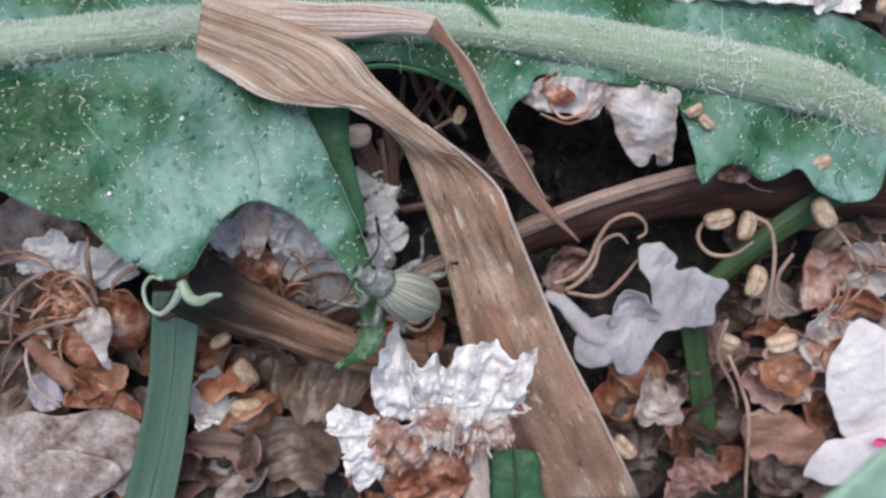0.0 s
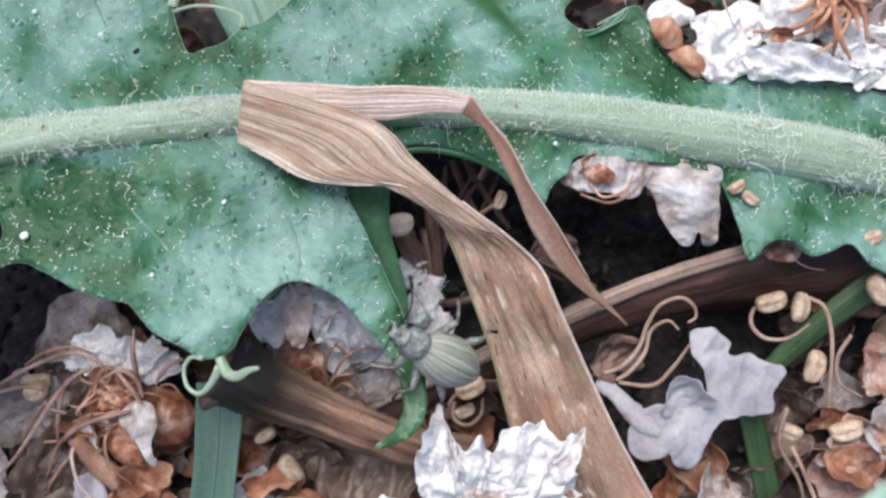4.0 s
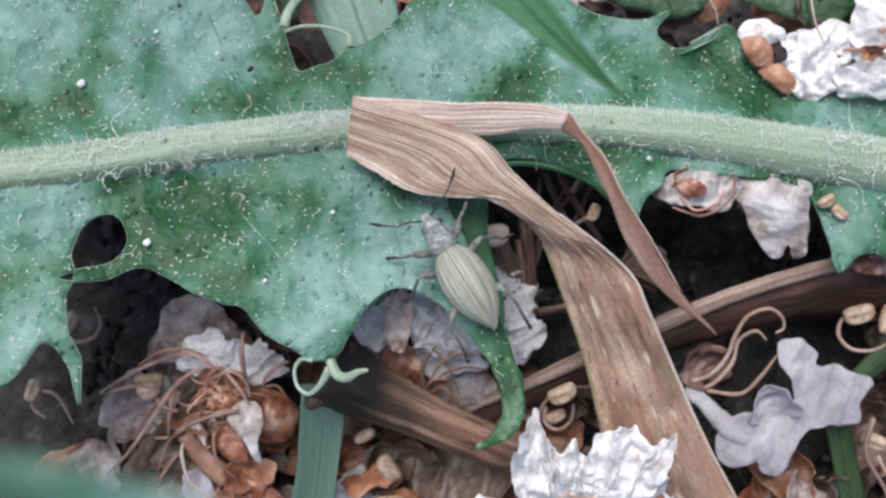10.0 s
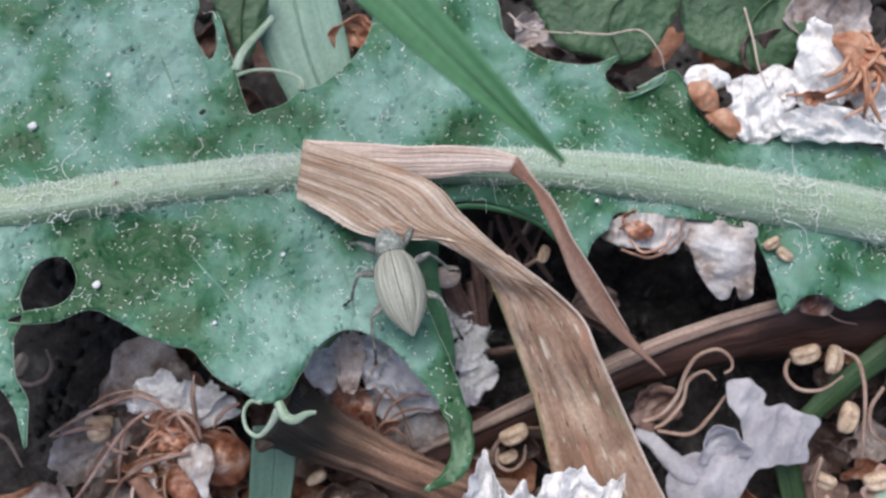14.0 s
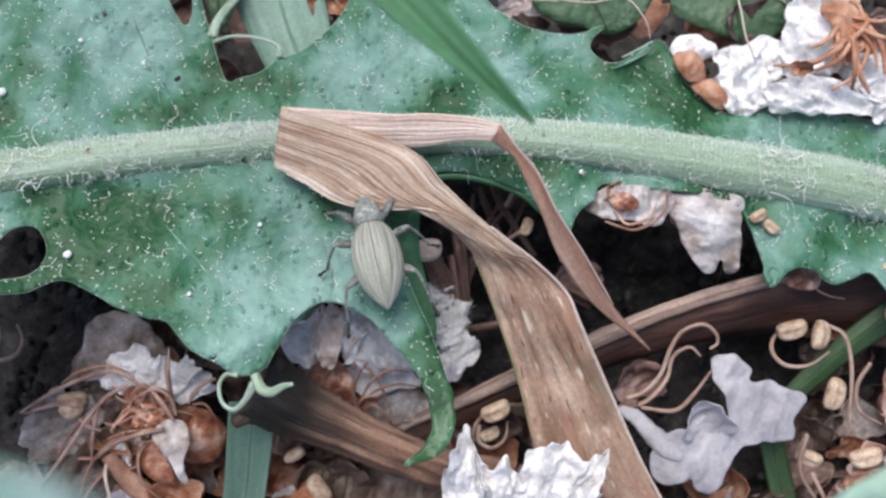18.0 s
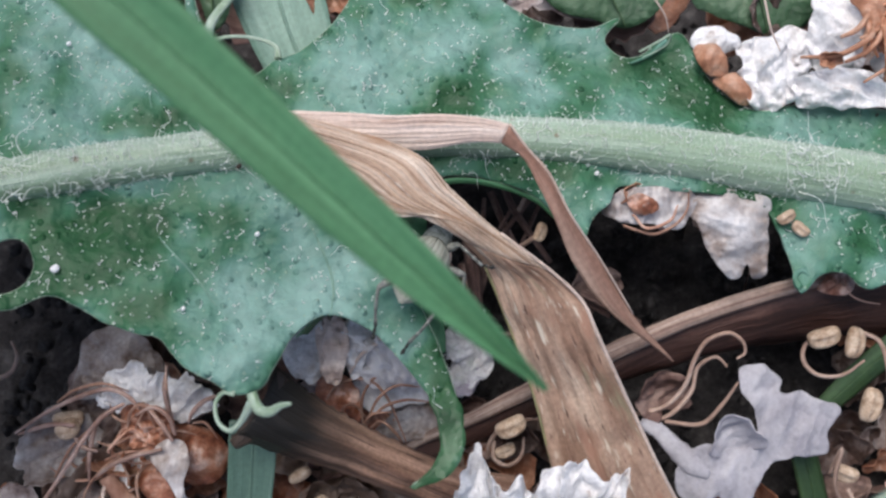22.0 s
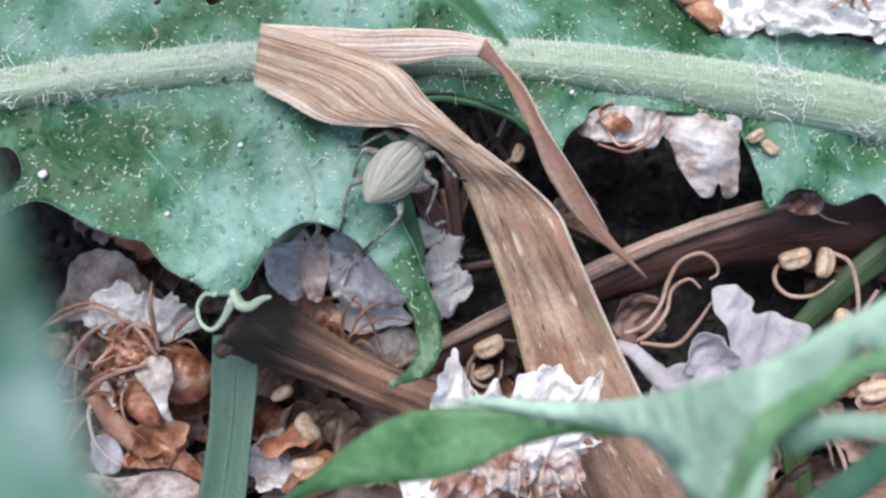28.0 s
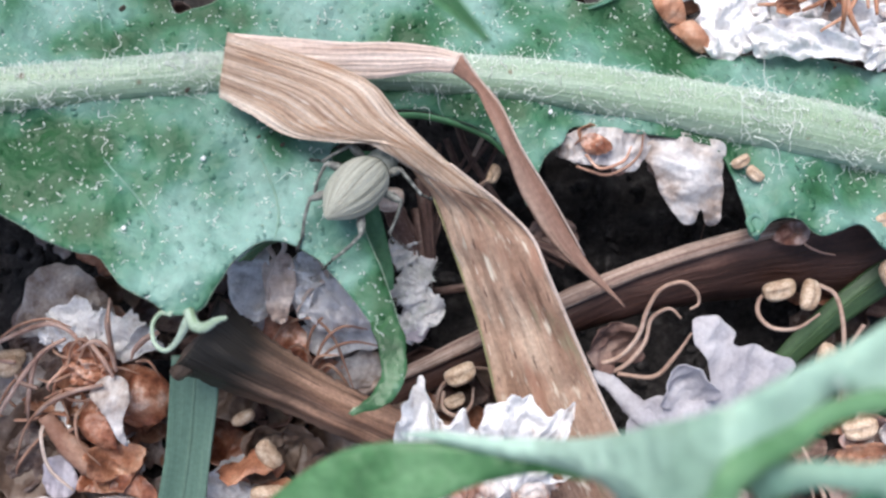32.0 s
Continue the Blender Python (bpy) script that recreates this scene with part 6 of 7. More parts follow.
    for points, w, seed in (
        ([(13.1, 10.05), (14.0, 10.3), (14.75, 9.58), (14.95, 8.7), (14.16, 8.5), (13.4, 9.0)], 3.3, 71),
        ([(14.2, 8.4), (15.25, 8.74), (16.04, 7.96), (16.25, 7.1), (15.42, 7.1), (14.6, 7.7)], 3.1, 72),
        ([(21.02, 12.55), (22.26, 12.96), (23.2, 12.3), (23.68, 10.68), (22.9, 10.06), (21.96, 10.99)], 4.0, 74),
    ):
        put("sepal", crepe(points, w, seed, 0.3, 1.2, (0, 0), 0.6, 0.13, 0.1), M_AMBER, heap, "orange-brown dry sepal")
    for pts, r in spray((22.6, 11.6, 4.0), 22, 2.6, 0.17, 74, 0.5, -70, 55):
        put("filament", tube(pts, [r * 0.7, r, r * 0.9, r * 0.5], 24, 7), M_AMBER, heap, "thick orange filament")
    flower("fallen_petal", (4.2, 13.53, 2), "small pale petal beyond the leaf", [((4.04, 13.37, 2), 1.2, (10, 0, 40), 0.3, 0.3, 141, M_FADED)], group="")
    flower("fallen_flower", (-6.26, 13.6, 0), "rust-brown dried flower beyond the leaf", [((-5.84, 13.4, 1), 1.4, (10, 20, 0), 0.4, 0.3, 145, M_BROWNPETAL)], [], [((-5.93, 13.41, 1.8), 1.3, (20, 0, 0), 81)])


build_flowers()

# ---- loose stamens, twigs and fibres ----
def build_small():
    def stamen(threads, sacs, label="curled tan stamen with cream pollen sacs", r=0.12, m=M_FILAMENT):
        s = thing("stamen", threads[0][0], label, "stamen", "loose stamens")
        for pts in threads:
            put("filament", tube(pts, [r, r * 1.1, r, r * 0.55], 34, 7, 1.0, 0.03), m, s)
        for c, l, turn in sacs:
            put("anther", bean(c, l, turn), M_ANTHER, s, "cream grooved anther")

    stamen([[(10.08, -9.72, 0.6), (11.78, -9.2, 1.2), (12.8, -7.98, 1.8), (13.16, -6.63, 2.4), (13.77, -5.5, 2.8), (14.91, -5.06, 2.8), (15.72, -5.52, 2.6), (15.9, -6.17, 2.4), (15.45, -6.49, 2.4)]], [], "long tan stamen thread curling over at its end")
    stamen([[(10.57, -10.27, 0.6), (12.14, -9.65, 1), (13.2, -8.36, 1.4), (13.55, -7.06, 1.4), (14.52, -6.47, 1.4), (15.17, -6.99, 1.4)]], [], "grey-tan stamen thread in the shade")
    stamen([[(11.82, -10.04, 1), (13.69, -10.14, 1.4), (14.69, -9.08, 2), (15.55, -7.74, 2.4)]], [], "short tan stamen thread behind the corolla")
    stamen([[(19.83, -5.34, 1.6), (19.2, -6.03, 1.8), (19.21, -6.82, 2), (19.92, -7.43, 2.2), (21.13, -7.38, 2.4), (22.28, -6.61, 2.4)]], [((20.17, -5.26, 2.2), 1.8, (20, 0, 15)), ((21.54, -5.61, 2.8), 1.7, (30, 0, 80))])
    stamen([[(22.1, -5.1, 2.8), (22.89, -5.59, 3), (23.28, -6.86, 3), (23.42, -8.47, 2.8), (23.44, -10.44, 2.4), (23.53, -11.47, 2)]], [((22.68, -9.06, 1.8), 1.9, (15, 0, 75))])
    stamen([[(24.26, -7.13, 3.4), (23.59, -8.41, 3.2), (23.79, -9.86, 3), (25.06, -10.65, 3)]], [], "tan stamen thread looped over the litter")
    stamen([[(24.92, -4.17, 4), (25.89, -5.13, 4), (27.35, -6.47, 3.6), (28.77, -8.5, 3)]], [((25.65, -4.54, 4.2), 1.9, (15, 0, -60)), ((24.82, -1.69, 4.6), 1.3, (15, 0, 20))])
    stamen([[(20.62, -12.85, 1.6), (21.15, -11.45, 2), (20.71, -13.38, 2.2), (21.77, -15.39, 2.2), (22.18, -16.78, 2)]], [])
    stamen([[(21.58, -13.67, 1.6), (22.33, -15.36, 1.8), (23.01, -17.47, 1.8), (23.29, -21.58, 1.4), (23.64, -24.33, 1)]], [], "long pinkish thread hanging through the litter")
    stamen([[(3.75, -0.51, 2), (4.42, 0, 3), (4.77, 0.2, 3.4)]], [((4.83, 0.41, 3.9), 1.05, (20, 0, 70))], "thin pale stamen with a small cream head")
    stamen([[(2.06, -12.22, 0), (2.24, -11.12, 0.6), (3.01, -10.23, 1), (4.04, -9.87, 1.2), (4.96, -9.9, 1)]], [((3.29, -10.05, 1.9), 1.75, (15, 0, 25))])
    stamen([[(2.44, -11.15, 0.4), (2.44, -12.12, 0.5), (3.19, -12.5, 0.6), (3.94, -11.92, 0.7), (4.07, -10.93, 0.7)]], [((3.03, -11.61, 0.6), 1.2, (15, 0, 25))])
    stamen([[(3.87, 1.62, 1.5), (4.29, 2.47, 2), (4.46, 2.79, 2.2)]], [], "short pale hair-thin thread")
    stamen([[(-28.19, -10.34, 1), (-28.07, -11.27, 1.5), (-27.32, -11.94, 1.5)], [(-28.19, -10.34, 1), (-26.59, -10.57, 1.6), (-25.51, -12.21, 1.8)]], [((-28.2, -10.27, 1.4), 1.4, (20, 0, 70))])
    stamen([[(-27.01, -7.26, -0.5), (-25.79, -7.57, 0), (-24.74, -7.17, 0.2), (-24.39, -6.31, 0.2), (-24.8, -5.47, 0)]], [((-26.62, -6.38, -0.4), 1.5, (30, 0, 60))], "tan stamen curled in a hollow")
    stamen([[(6.46, 12.78, 5), (8.27, 12.59, 5.2), (10.1, 12.83, 5.2), (11.23, 11.71, 5), (11.59, 10.71, 4.6)]], [], "pale looped thread on the leaf", 0.05, M_PALEDRY)
    stamen([[(2.79, 13.84, 5), (4.01, 12.93, 5), (6.46, 12.69, 5)]], [], "pale looped thread on the leaf", 0.045, M_PALEDRY)
    stamen([[(15.93, 14.16, 5), (16.43, 12.33, 5), (16.74, 10.8, 5), (17.34, 9.64, 4.6)]], [], "pale looped thread on the leaf", 0.06, M_PALEDRY)
    stamen([[(10.05, 9.69, 4.6), (11.06, 10.18, 5), (11.6, 10.49, 5), (11.43, 10, 4.6), (10.24, 9.41, 4.4)]], [], "pale looped thread on the leaf", 0.06, M_RIB)
    put("rust_scrap", crepe([(19.45, -2.79), (19.99, -2.05), (20.92, -1.9), (21.34, -2.53), (20.59, -3.11)], 3.4, 49, 0.4, 0.9, (0, 0), 0.4, 0.1, 0.1), M_TISSUE, None, "curled rust-pink scrap of petal on the stalk", "petal scrap")
    stamen([[(20.64, -2.29, 3.8), (21.05, -3.01, 3.9), (21.8, -3.39, 3.8), (22.71, -3.55, 3.6)]], [], "short pinkish thread lying on the stalk", 0.06, M_ROSE)
    # stub with fuzzy bract
    s = thing("cut_stub", (0.38, -2.93, 0), "tan cut stub of a dry stem with a fuzzy white bract", "stem stub")
    put("stem", tube([(1.41, -7.06, -1.5), (0.55, -3.6, -0.2), (-0.1, -2.1, 1.2), (-0.55, -0.95, 2.4)], [0.8, 0.75, 0.62, 0.55], 18, 12, 1, 0.15), M_TWIG, s, "grey-brown stem")
    put("cut_end", bean((-0.6, -0.8, 2.7), 1.6, (25, 10, 8), 0.85, 0.1), M_PALEDRY, s, "pale tan cut end")
    rng = np.random.RandomState(31)
    for c, size, tilt, seed in (((0.15, -3.9, 0.8), 1.0, (15, 10, 30), 3), ((1.0, -4.9, 1.0), 1.15, (0, 20, 80), 14), ((0.25, -5.8, 1.3), 1.05, (10, -15, 10), 25), ((1.2, -6.7, 1.1), 1.1, (-10, 10, 140), 36), ((0.4, -7.6, 0.9), 1.0, (5, 10, 60), 47)):
        tuft = petal(c, size, tilt, -0.5, 0.34, seed, 0.9, 0.55, 0.05, 22, 50, 0.3)
        put("wool", tuft, M_WHITE, s, "woolly lilac-white tuft")
        top = np.asarray(tuft[0])[: len(tuft[0]) // 2]
        seat = top[rng.choice(len(top), 110)]
        put("fuzz", hair_mesh(seat, np.array([(0.0, 0.0, 1.0)] * 110) + rng.normal(size=(110, 3)) * 0.6, 0.3, 0.012, rng, 1.3, 5, 0.4), M_HAIR, s, "fine white wool", kind="stuff")
    put("bract", petal((0.78, -7.87, 0.8), 0.95, (0, 20, 60), 0.3, 0.3, 6, 0.7), M_LILAC, s, "fuzzy whitish bract")
    # fibres in the dark hollow
    for pts, r in (([(1.37, -1.27, 0), (1.85, 0.38, 0.6), (2, 2.34, 1)], 0.16), ([(1.59, -3.62, -0.5), (2.1, -0.93, 0.2), (3.65, 2.03, 0.6)], 0.13), ([(2.34, 2.68, 0.6), (3.36, 0.39, 0), (4.75, -1.62, -1)], 0.2), ([(3.03, -0.94, 0), (5.68, -2.26, 0), (9, -4.24, 0)], 0.3), ([(7.29, -2.9, 0.4), (8.94, -3.75, 0.4), (10.62, -4.72, 0.2)], 0.3), ([(4.61, 2.34, 1), (2.7, -0.28, 0), (1.4, -4.32, -1)], 0.14), ([(16.36, -3.58, -0.4), (16.35, -2.36, 1), (16.4, -1.79, 1.6)], 0.05), ([(1.76, -5.75, -2), (5.85, -5.4, -2), (10.63, -7.44, -2)], 0.25), ([(1.09, 0.38, 1.5), (1.36, -1.57, 1), (1.64, -4.23, 0.4)], 0.42), ([(0.77, -1.25, 1), (1.11, -3.57, 0.4), (1.53, -6.95, -0.4)], 0.3), ([(2.98, 3.32, 1), (3.65, 1.7, 0.6), (5.68, -1.26, 0)], 0.22), ([(5.42, 2.83, 1), (4.65, 1.05, 0.4), (3.86, -0.6, 0)], 0.12)):
        put("fibre", tube(pts, [r, r, r * 0.7], 14, 6, 0.7), M_TWIG, None, "thin dry brown plant fibre", "fibre", "dry fibres")
    put("brown_scrap", crepe([(23.04, -17.63), (25.25, -17.27), (26.78, -18.03), (28.78, -19.17), (28.18, -20.9), (25.91, -20.89), (25.09, -20.11), (24.03, -20.7), (23.16, -19.15)], 0.4, 46, 0.4, 2.0, (0, 0), 0.3, 0.2, 0.14), M_REDDRY, None, "broad brown scrap of a dead leaf with torn edges", "leaf scrap", "leaf scraps")
    for pts in ([(9.91, -6.82, 0.6), (11.84, -7.45, 0.8), (12.87, -8.79, 0.6), (10.97, -10.17, 0.2)], [(12.66, 2.02, 1.5), (7.21, -3.01, -2), (3.86, -6.53, -3)]):
        put("brown_scrap", petal(np.mean(pts, 0), 1.7, (20, 20, 10), 0.3, 0.3, 7), M_TWIG, None, "brown scrap of a dead leaf", "leaf scrap", "leaf scraps")


build_small()


def build_litter():
    """A bed of withered scraps between the fallen flowers; the hollow under the leaf, a strip standing for the stalk's
    shadow and a patch of soil stay bare.
    """
    rng = np.random.RandomState(21)
    for v0 in np.arange(-28, 15, 2.55):
        for u0 in np.arange(-27, 33, 2.5):
            u, v = u0 + rng.uniform(-0.9, 0.9), v0 + rng.uniform(-0.9, 0.9)
            # the second range bares dark soil as the shadow band below the stalk
            hollow = -6 < u < 22 and -9.5 < v - 0.18 * (u - 4) < 9.5 or 8 < u < 22 and -13.5 < v < -4
            bare = u < -20 and -14 < v < 0
            under = v > -1 and u < -2 and v < 9
            if hollow or bare or under:
                continue
            w = rng.uniform(-3.6, -1.1)
            m = (M_FADED, M_BROWNPETAL, M_TANPETAL, M_BROWNPETAL, M_RUSTPETAL, M_ORANGE, M_TWIG, M_TWIG)[rng.randint(8)]
            put("litter_scrap", petal((u, v, w), rng.uniform(1.2, 2.4), rng.uniform(-38, 38, 3), 0.4, 0.22, rng.randint(1000), 0.7, 0.4, 0.04, 10, 22), m, None, "withered scrap of petal or leaf in the litter", "litter", "litter scraps")


build_litter()

# ---- leaves beyond the big leaf ----
def far_leaf(o, w, seed, label):
    out = outline_of(o, 0.4, 0.05, seed)
    f = thing("small_leaf", (*out.mean(0), w), label, "leaf", "leaves beyond")
    put("blade", sheet(out, lambda u, v: w + 0.4 * nz((u, v, 0), 2.6, seed), 0.5, 0.12), M_FARLEAF, f)
    lo, hi = out[out[:, 1].argmin()], out[out[:, 1].argmax()]
    put("vein", tube([(*lo, w + 0.1), (*out.mean(0), w + 0.35), (*hi, w + 0.2)], [0.04, 0.08, 0.1], 18, 7), M_GRASSDULL, f, "dull green vein")


far_leaf([(4.9, 16.01), (5.4, 13.41), (6.54, 12.44), (8.17, 12.11), (9.8, 11.63), (11.1, 12.12), (12.23, 13.42), (12.71, 16.02)], 1.0, 3, "leaf beyond the big leaf, shade put into its dark green")
far_leaf([(13.74, 15.9), (13.43, 13), (14.56, 12.19), (16.18, 11.55), (17.79, 11.07), (19.73, 11.71), (20.69, 13.65), (20.68, 15.9)], 1.5, 4, "dull green leaf with grey patches beyond the big leaf")
far_leaf([(-13.98, 15.6), (-12.98, 12.81), (-12.58, 11.5), (-12.11, 11.25), (-11.33, 12.5), (-10.86, 15.6)], 4.0, 5, "narrow green leaf beside a gap")

# ---- leaves close to the camera ----
NEAR_BASE = (10.42, -10.19, 34)


def build_near_leaf():
    n = thing("near_leaf", NEAR_BASE, "pale green lobed leaf with a shaded edge band, above the litter", "leaf")
    # the blade hangs down towards its tip
    bend = lambda u, v: float(np.interp(u, [-6.32, -5.24, 5.53, 7.65, 9.91, 12.59, 16.4, 20.52], [23.6, 24, 27.5, 31, 35, 33.5, 32, 31])) + 0.3 * nz((u, v, 0), 5.0, 3) + 0.15 * nz((u, v, 3), 1.8, 5)
    o = outline_of([(1.27, -10.67), (2.74, -10.5), (4.88, -10.61), (6.95, -10.24), (8.67, -9.43), (9.99, -8.77), (11.94, -7.96), (13.62, -7.27), (15.34, -6.34), (17.09, -5.23), (19.18, -4.54), (20.58, -5.77), (18.8, -7.21), (16.39, -8.45), (15.33, -8.87), (14.29, -8.78), (13.45, -8.45), (12.95, -8.86), (12.7, -9.33), (11.78, -9.88), (10.55, -10.33), (10.15, -11.07), (9.87, -12.02), (9.67, -13.34), (8.68, -13.25), (7.91, -11.94), (7.24, -11.37), (6.52, -11.26), (5.23, -11.25), (3.83, -11.05), (2.39, -10.77)], 0.5, 0.03, 4)
    put("blade", sheet(o, bend, 0.6, 0.18), M_PALELEAF, n, "pale green blade")
    o = outline_of([(-5.08, -14.82), (-4.3, -14.06), (-3.19, -13.14), (-1.98, -12.14), (-0.4, -11.23), (1.51, -10.88), (3.74, -10.96), (5.86, -11.21), (7.09, -11.41), (5.53, -11.65), (3.75, -12.18), (1.53, -13.19), (-0.78, -13.59), (-2.77, -13.89), (-4.2, -14.44)], 0.3, 0.02, 5)
    put("tip", sheet(o, lambda u, v: bend(u, v) - 0.12, 0.4, 0.15), M_NEARTIP, n, "darker green curled tip of the leaf")
    # band for the shaded edge where the blade bends down, not a vein
    put("vein", tube([(9.25, -13.14, 33.93), (9.47, -12.18, 34.35), (9.78, -11.14, 34.97), (10.03, -10.47, 35.18), (10.45, -10.16, 34.94), (11.12, -9.89, 34.56), (11.8, -9.64, 34.18), (12.51, -9.22, 33.79), (13.37, -8.9, 33.43), (14.62, -8.71, 32.94), (16.07, -8.62, 32.38), (17.97, -8.3, 31.86)], [0.34, 0.4, 0.42, 0.36, 0.3, 0.32, 0.28], 50, 10, 0.35, 0.2), M_EDGESHADE, n, "green band painted for the blade's shaded edge")
    o = outline_of([(10.65, -10.51), (11.95, -10.24), (13.02, -10.23), (14.24, -10.22), (15.01, -9.75), (15.6, -9.45), (17.6, -8.74), (17.6, -11.94), (16.45, -12.26), (15.31, -12.12), (14.55, -11.97), (14.28, -11.05), (13.63, -10.99), (12.56, -10.91), (11.79, -11.07), (11.33, -11.23), (10.96, -11.39), (10.73, -11.01)], 0.5, 0.05, 9)
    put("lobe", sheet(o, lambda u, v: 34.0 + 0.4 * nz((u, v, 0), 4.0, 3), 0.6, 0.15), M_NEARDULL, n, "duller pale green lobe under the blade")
    put("stalk", tube([(11.77, -17.1, 24), (13.02, -14.81, 27), (13.83, -12.93, 30), (14.67, -11.56, 32), (15.55, -10.99, 33)], [0.55, 0.55, 0.5, 0.42, 0.35], 24, 12), M_NEARSTALK, n, "bluish-green leaf stalk")
    return n


near_leaf = build_near_leaf()


def build_blurred_leaf():
    o = outline_of([(-8.89, -3.5), (-5.69, -3.55), (-4.3, -4), (-3.54, -4.66), (-3.02, -5.55), (-2.71, -6.37), (-2.45, -7.28), (-2.22, -8.32), (-2.06, -9.87), (-8.79, -9.88)], 0.4, 0.05, 7)
    t = thing("tall_leaf", (*o.mean(0), 53.5), "mottled grey-green leaf standing high above the litter", "leaf")
    put("blade", sheet(o, lambda u, v: 53.5 + 0.3 * nz((u, v, 0), 2.0, 9), 0.4, 0.12), M_BLURLEAF, t)
    put("vein", tube([(-8.93, -3.64, 53.2), (-7.01, -5.27, 53.2), (-5.3, -7.29, 53.2), (-4.28, -9.81, 53.2)], [0.12, 0.16, 0.18], 24, 8), M_PALELEAF, t, "pale vein")
    return t, (*o.mean(0), 53.5)


tall_leaf, tall_base = build_blurred_leaf()
# ---- the weevil ----
WEEVIL_SIZE = 1.18


def own(name, geo, mat, parent, label="", at=(0, 0, 0), size=WEEVIL_SIZE):
    """A part in its thing's own space, in millimetres; at: its joint."""
    verts, faces, uv = geo
    ob = new(name, mesh_of(name, (np.asarray(verts, float) - at) * 0.001 * size, faces, mat, uv))
    ob.parent = parent
    ob.location = Vector(at) * 0.001 * size
    return tagged(ob, label)


def body_shell(ys, half, high, a0, a1, n_around=26, ridges=0.0, low=0.0):
    """A shell round a lengthwise axis between two angles, from tables of half widths and heights."""
    n = 44
    y = np.linspace(ys[0], ys[1], n)
    f = np.linspace(0, 1, n)
    hw = np.interp(f, np.linspace(0, 1, len(half)), half)
    hh = np.interp(f, np.linspace(0, 1, len(high)), high)
    k = np.ones(5) / 5
    hw[2:-2], hh[2:-2] = np.convolve(hw, k, "same")[2:-2], np.convolve(hh, k, "same")[2:-2]
    verts, faces, uv = [], [], []
    for i in range(n):
        for j in range(n_around):
            a = a0 + (a1 - a0) * j / (n_around - 1)
            g = 1 - ridges * abs(math.sin(9.0 * a)) ** 4
            verts.append((hw[i] * math.cos(a) * g, y[i], (hh[i] if math.sin(a) > 0 else hh[i] * 0.6) * math.sin(a) * g + low))
            uv.append((f[i] * 0.34, a * 0.1))
    for i in range(n - 1):
        for j in range(n_around - 1):
            q = i * n_around + j
            faces.append((q, q + 1, q + n_around + 1, q + n_around))
    return np.array(verts), faces, uv


# hip, knee, heel, toe of the limbs of one side, front to rear
LEG_JOINTS = (((0.42, 1.9, -0.3), (1.2, 2.55, 0.3), (1.75, 3.15, -0.75), (2.15, 3.55, -0.85)), ((0.5, 1.1, -0.4), (1.6, 1.1, 0.35), (2.25, 0.55, -0.8), (2.7, 0.4, -0.9)), ((0.5, -0.1, -0.4), (1.5, -0.9, 0.2), (1.8, -2.1, -0.85), (1.95, -2.7, -0.93)))


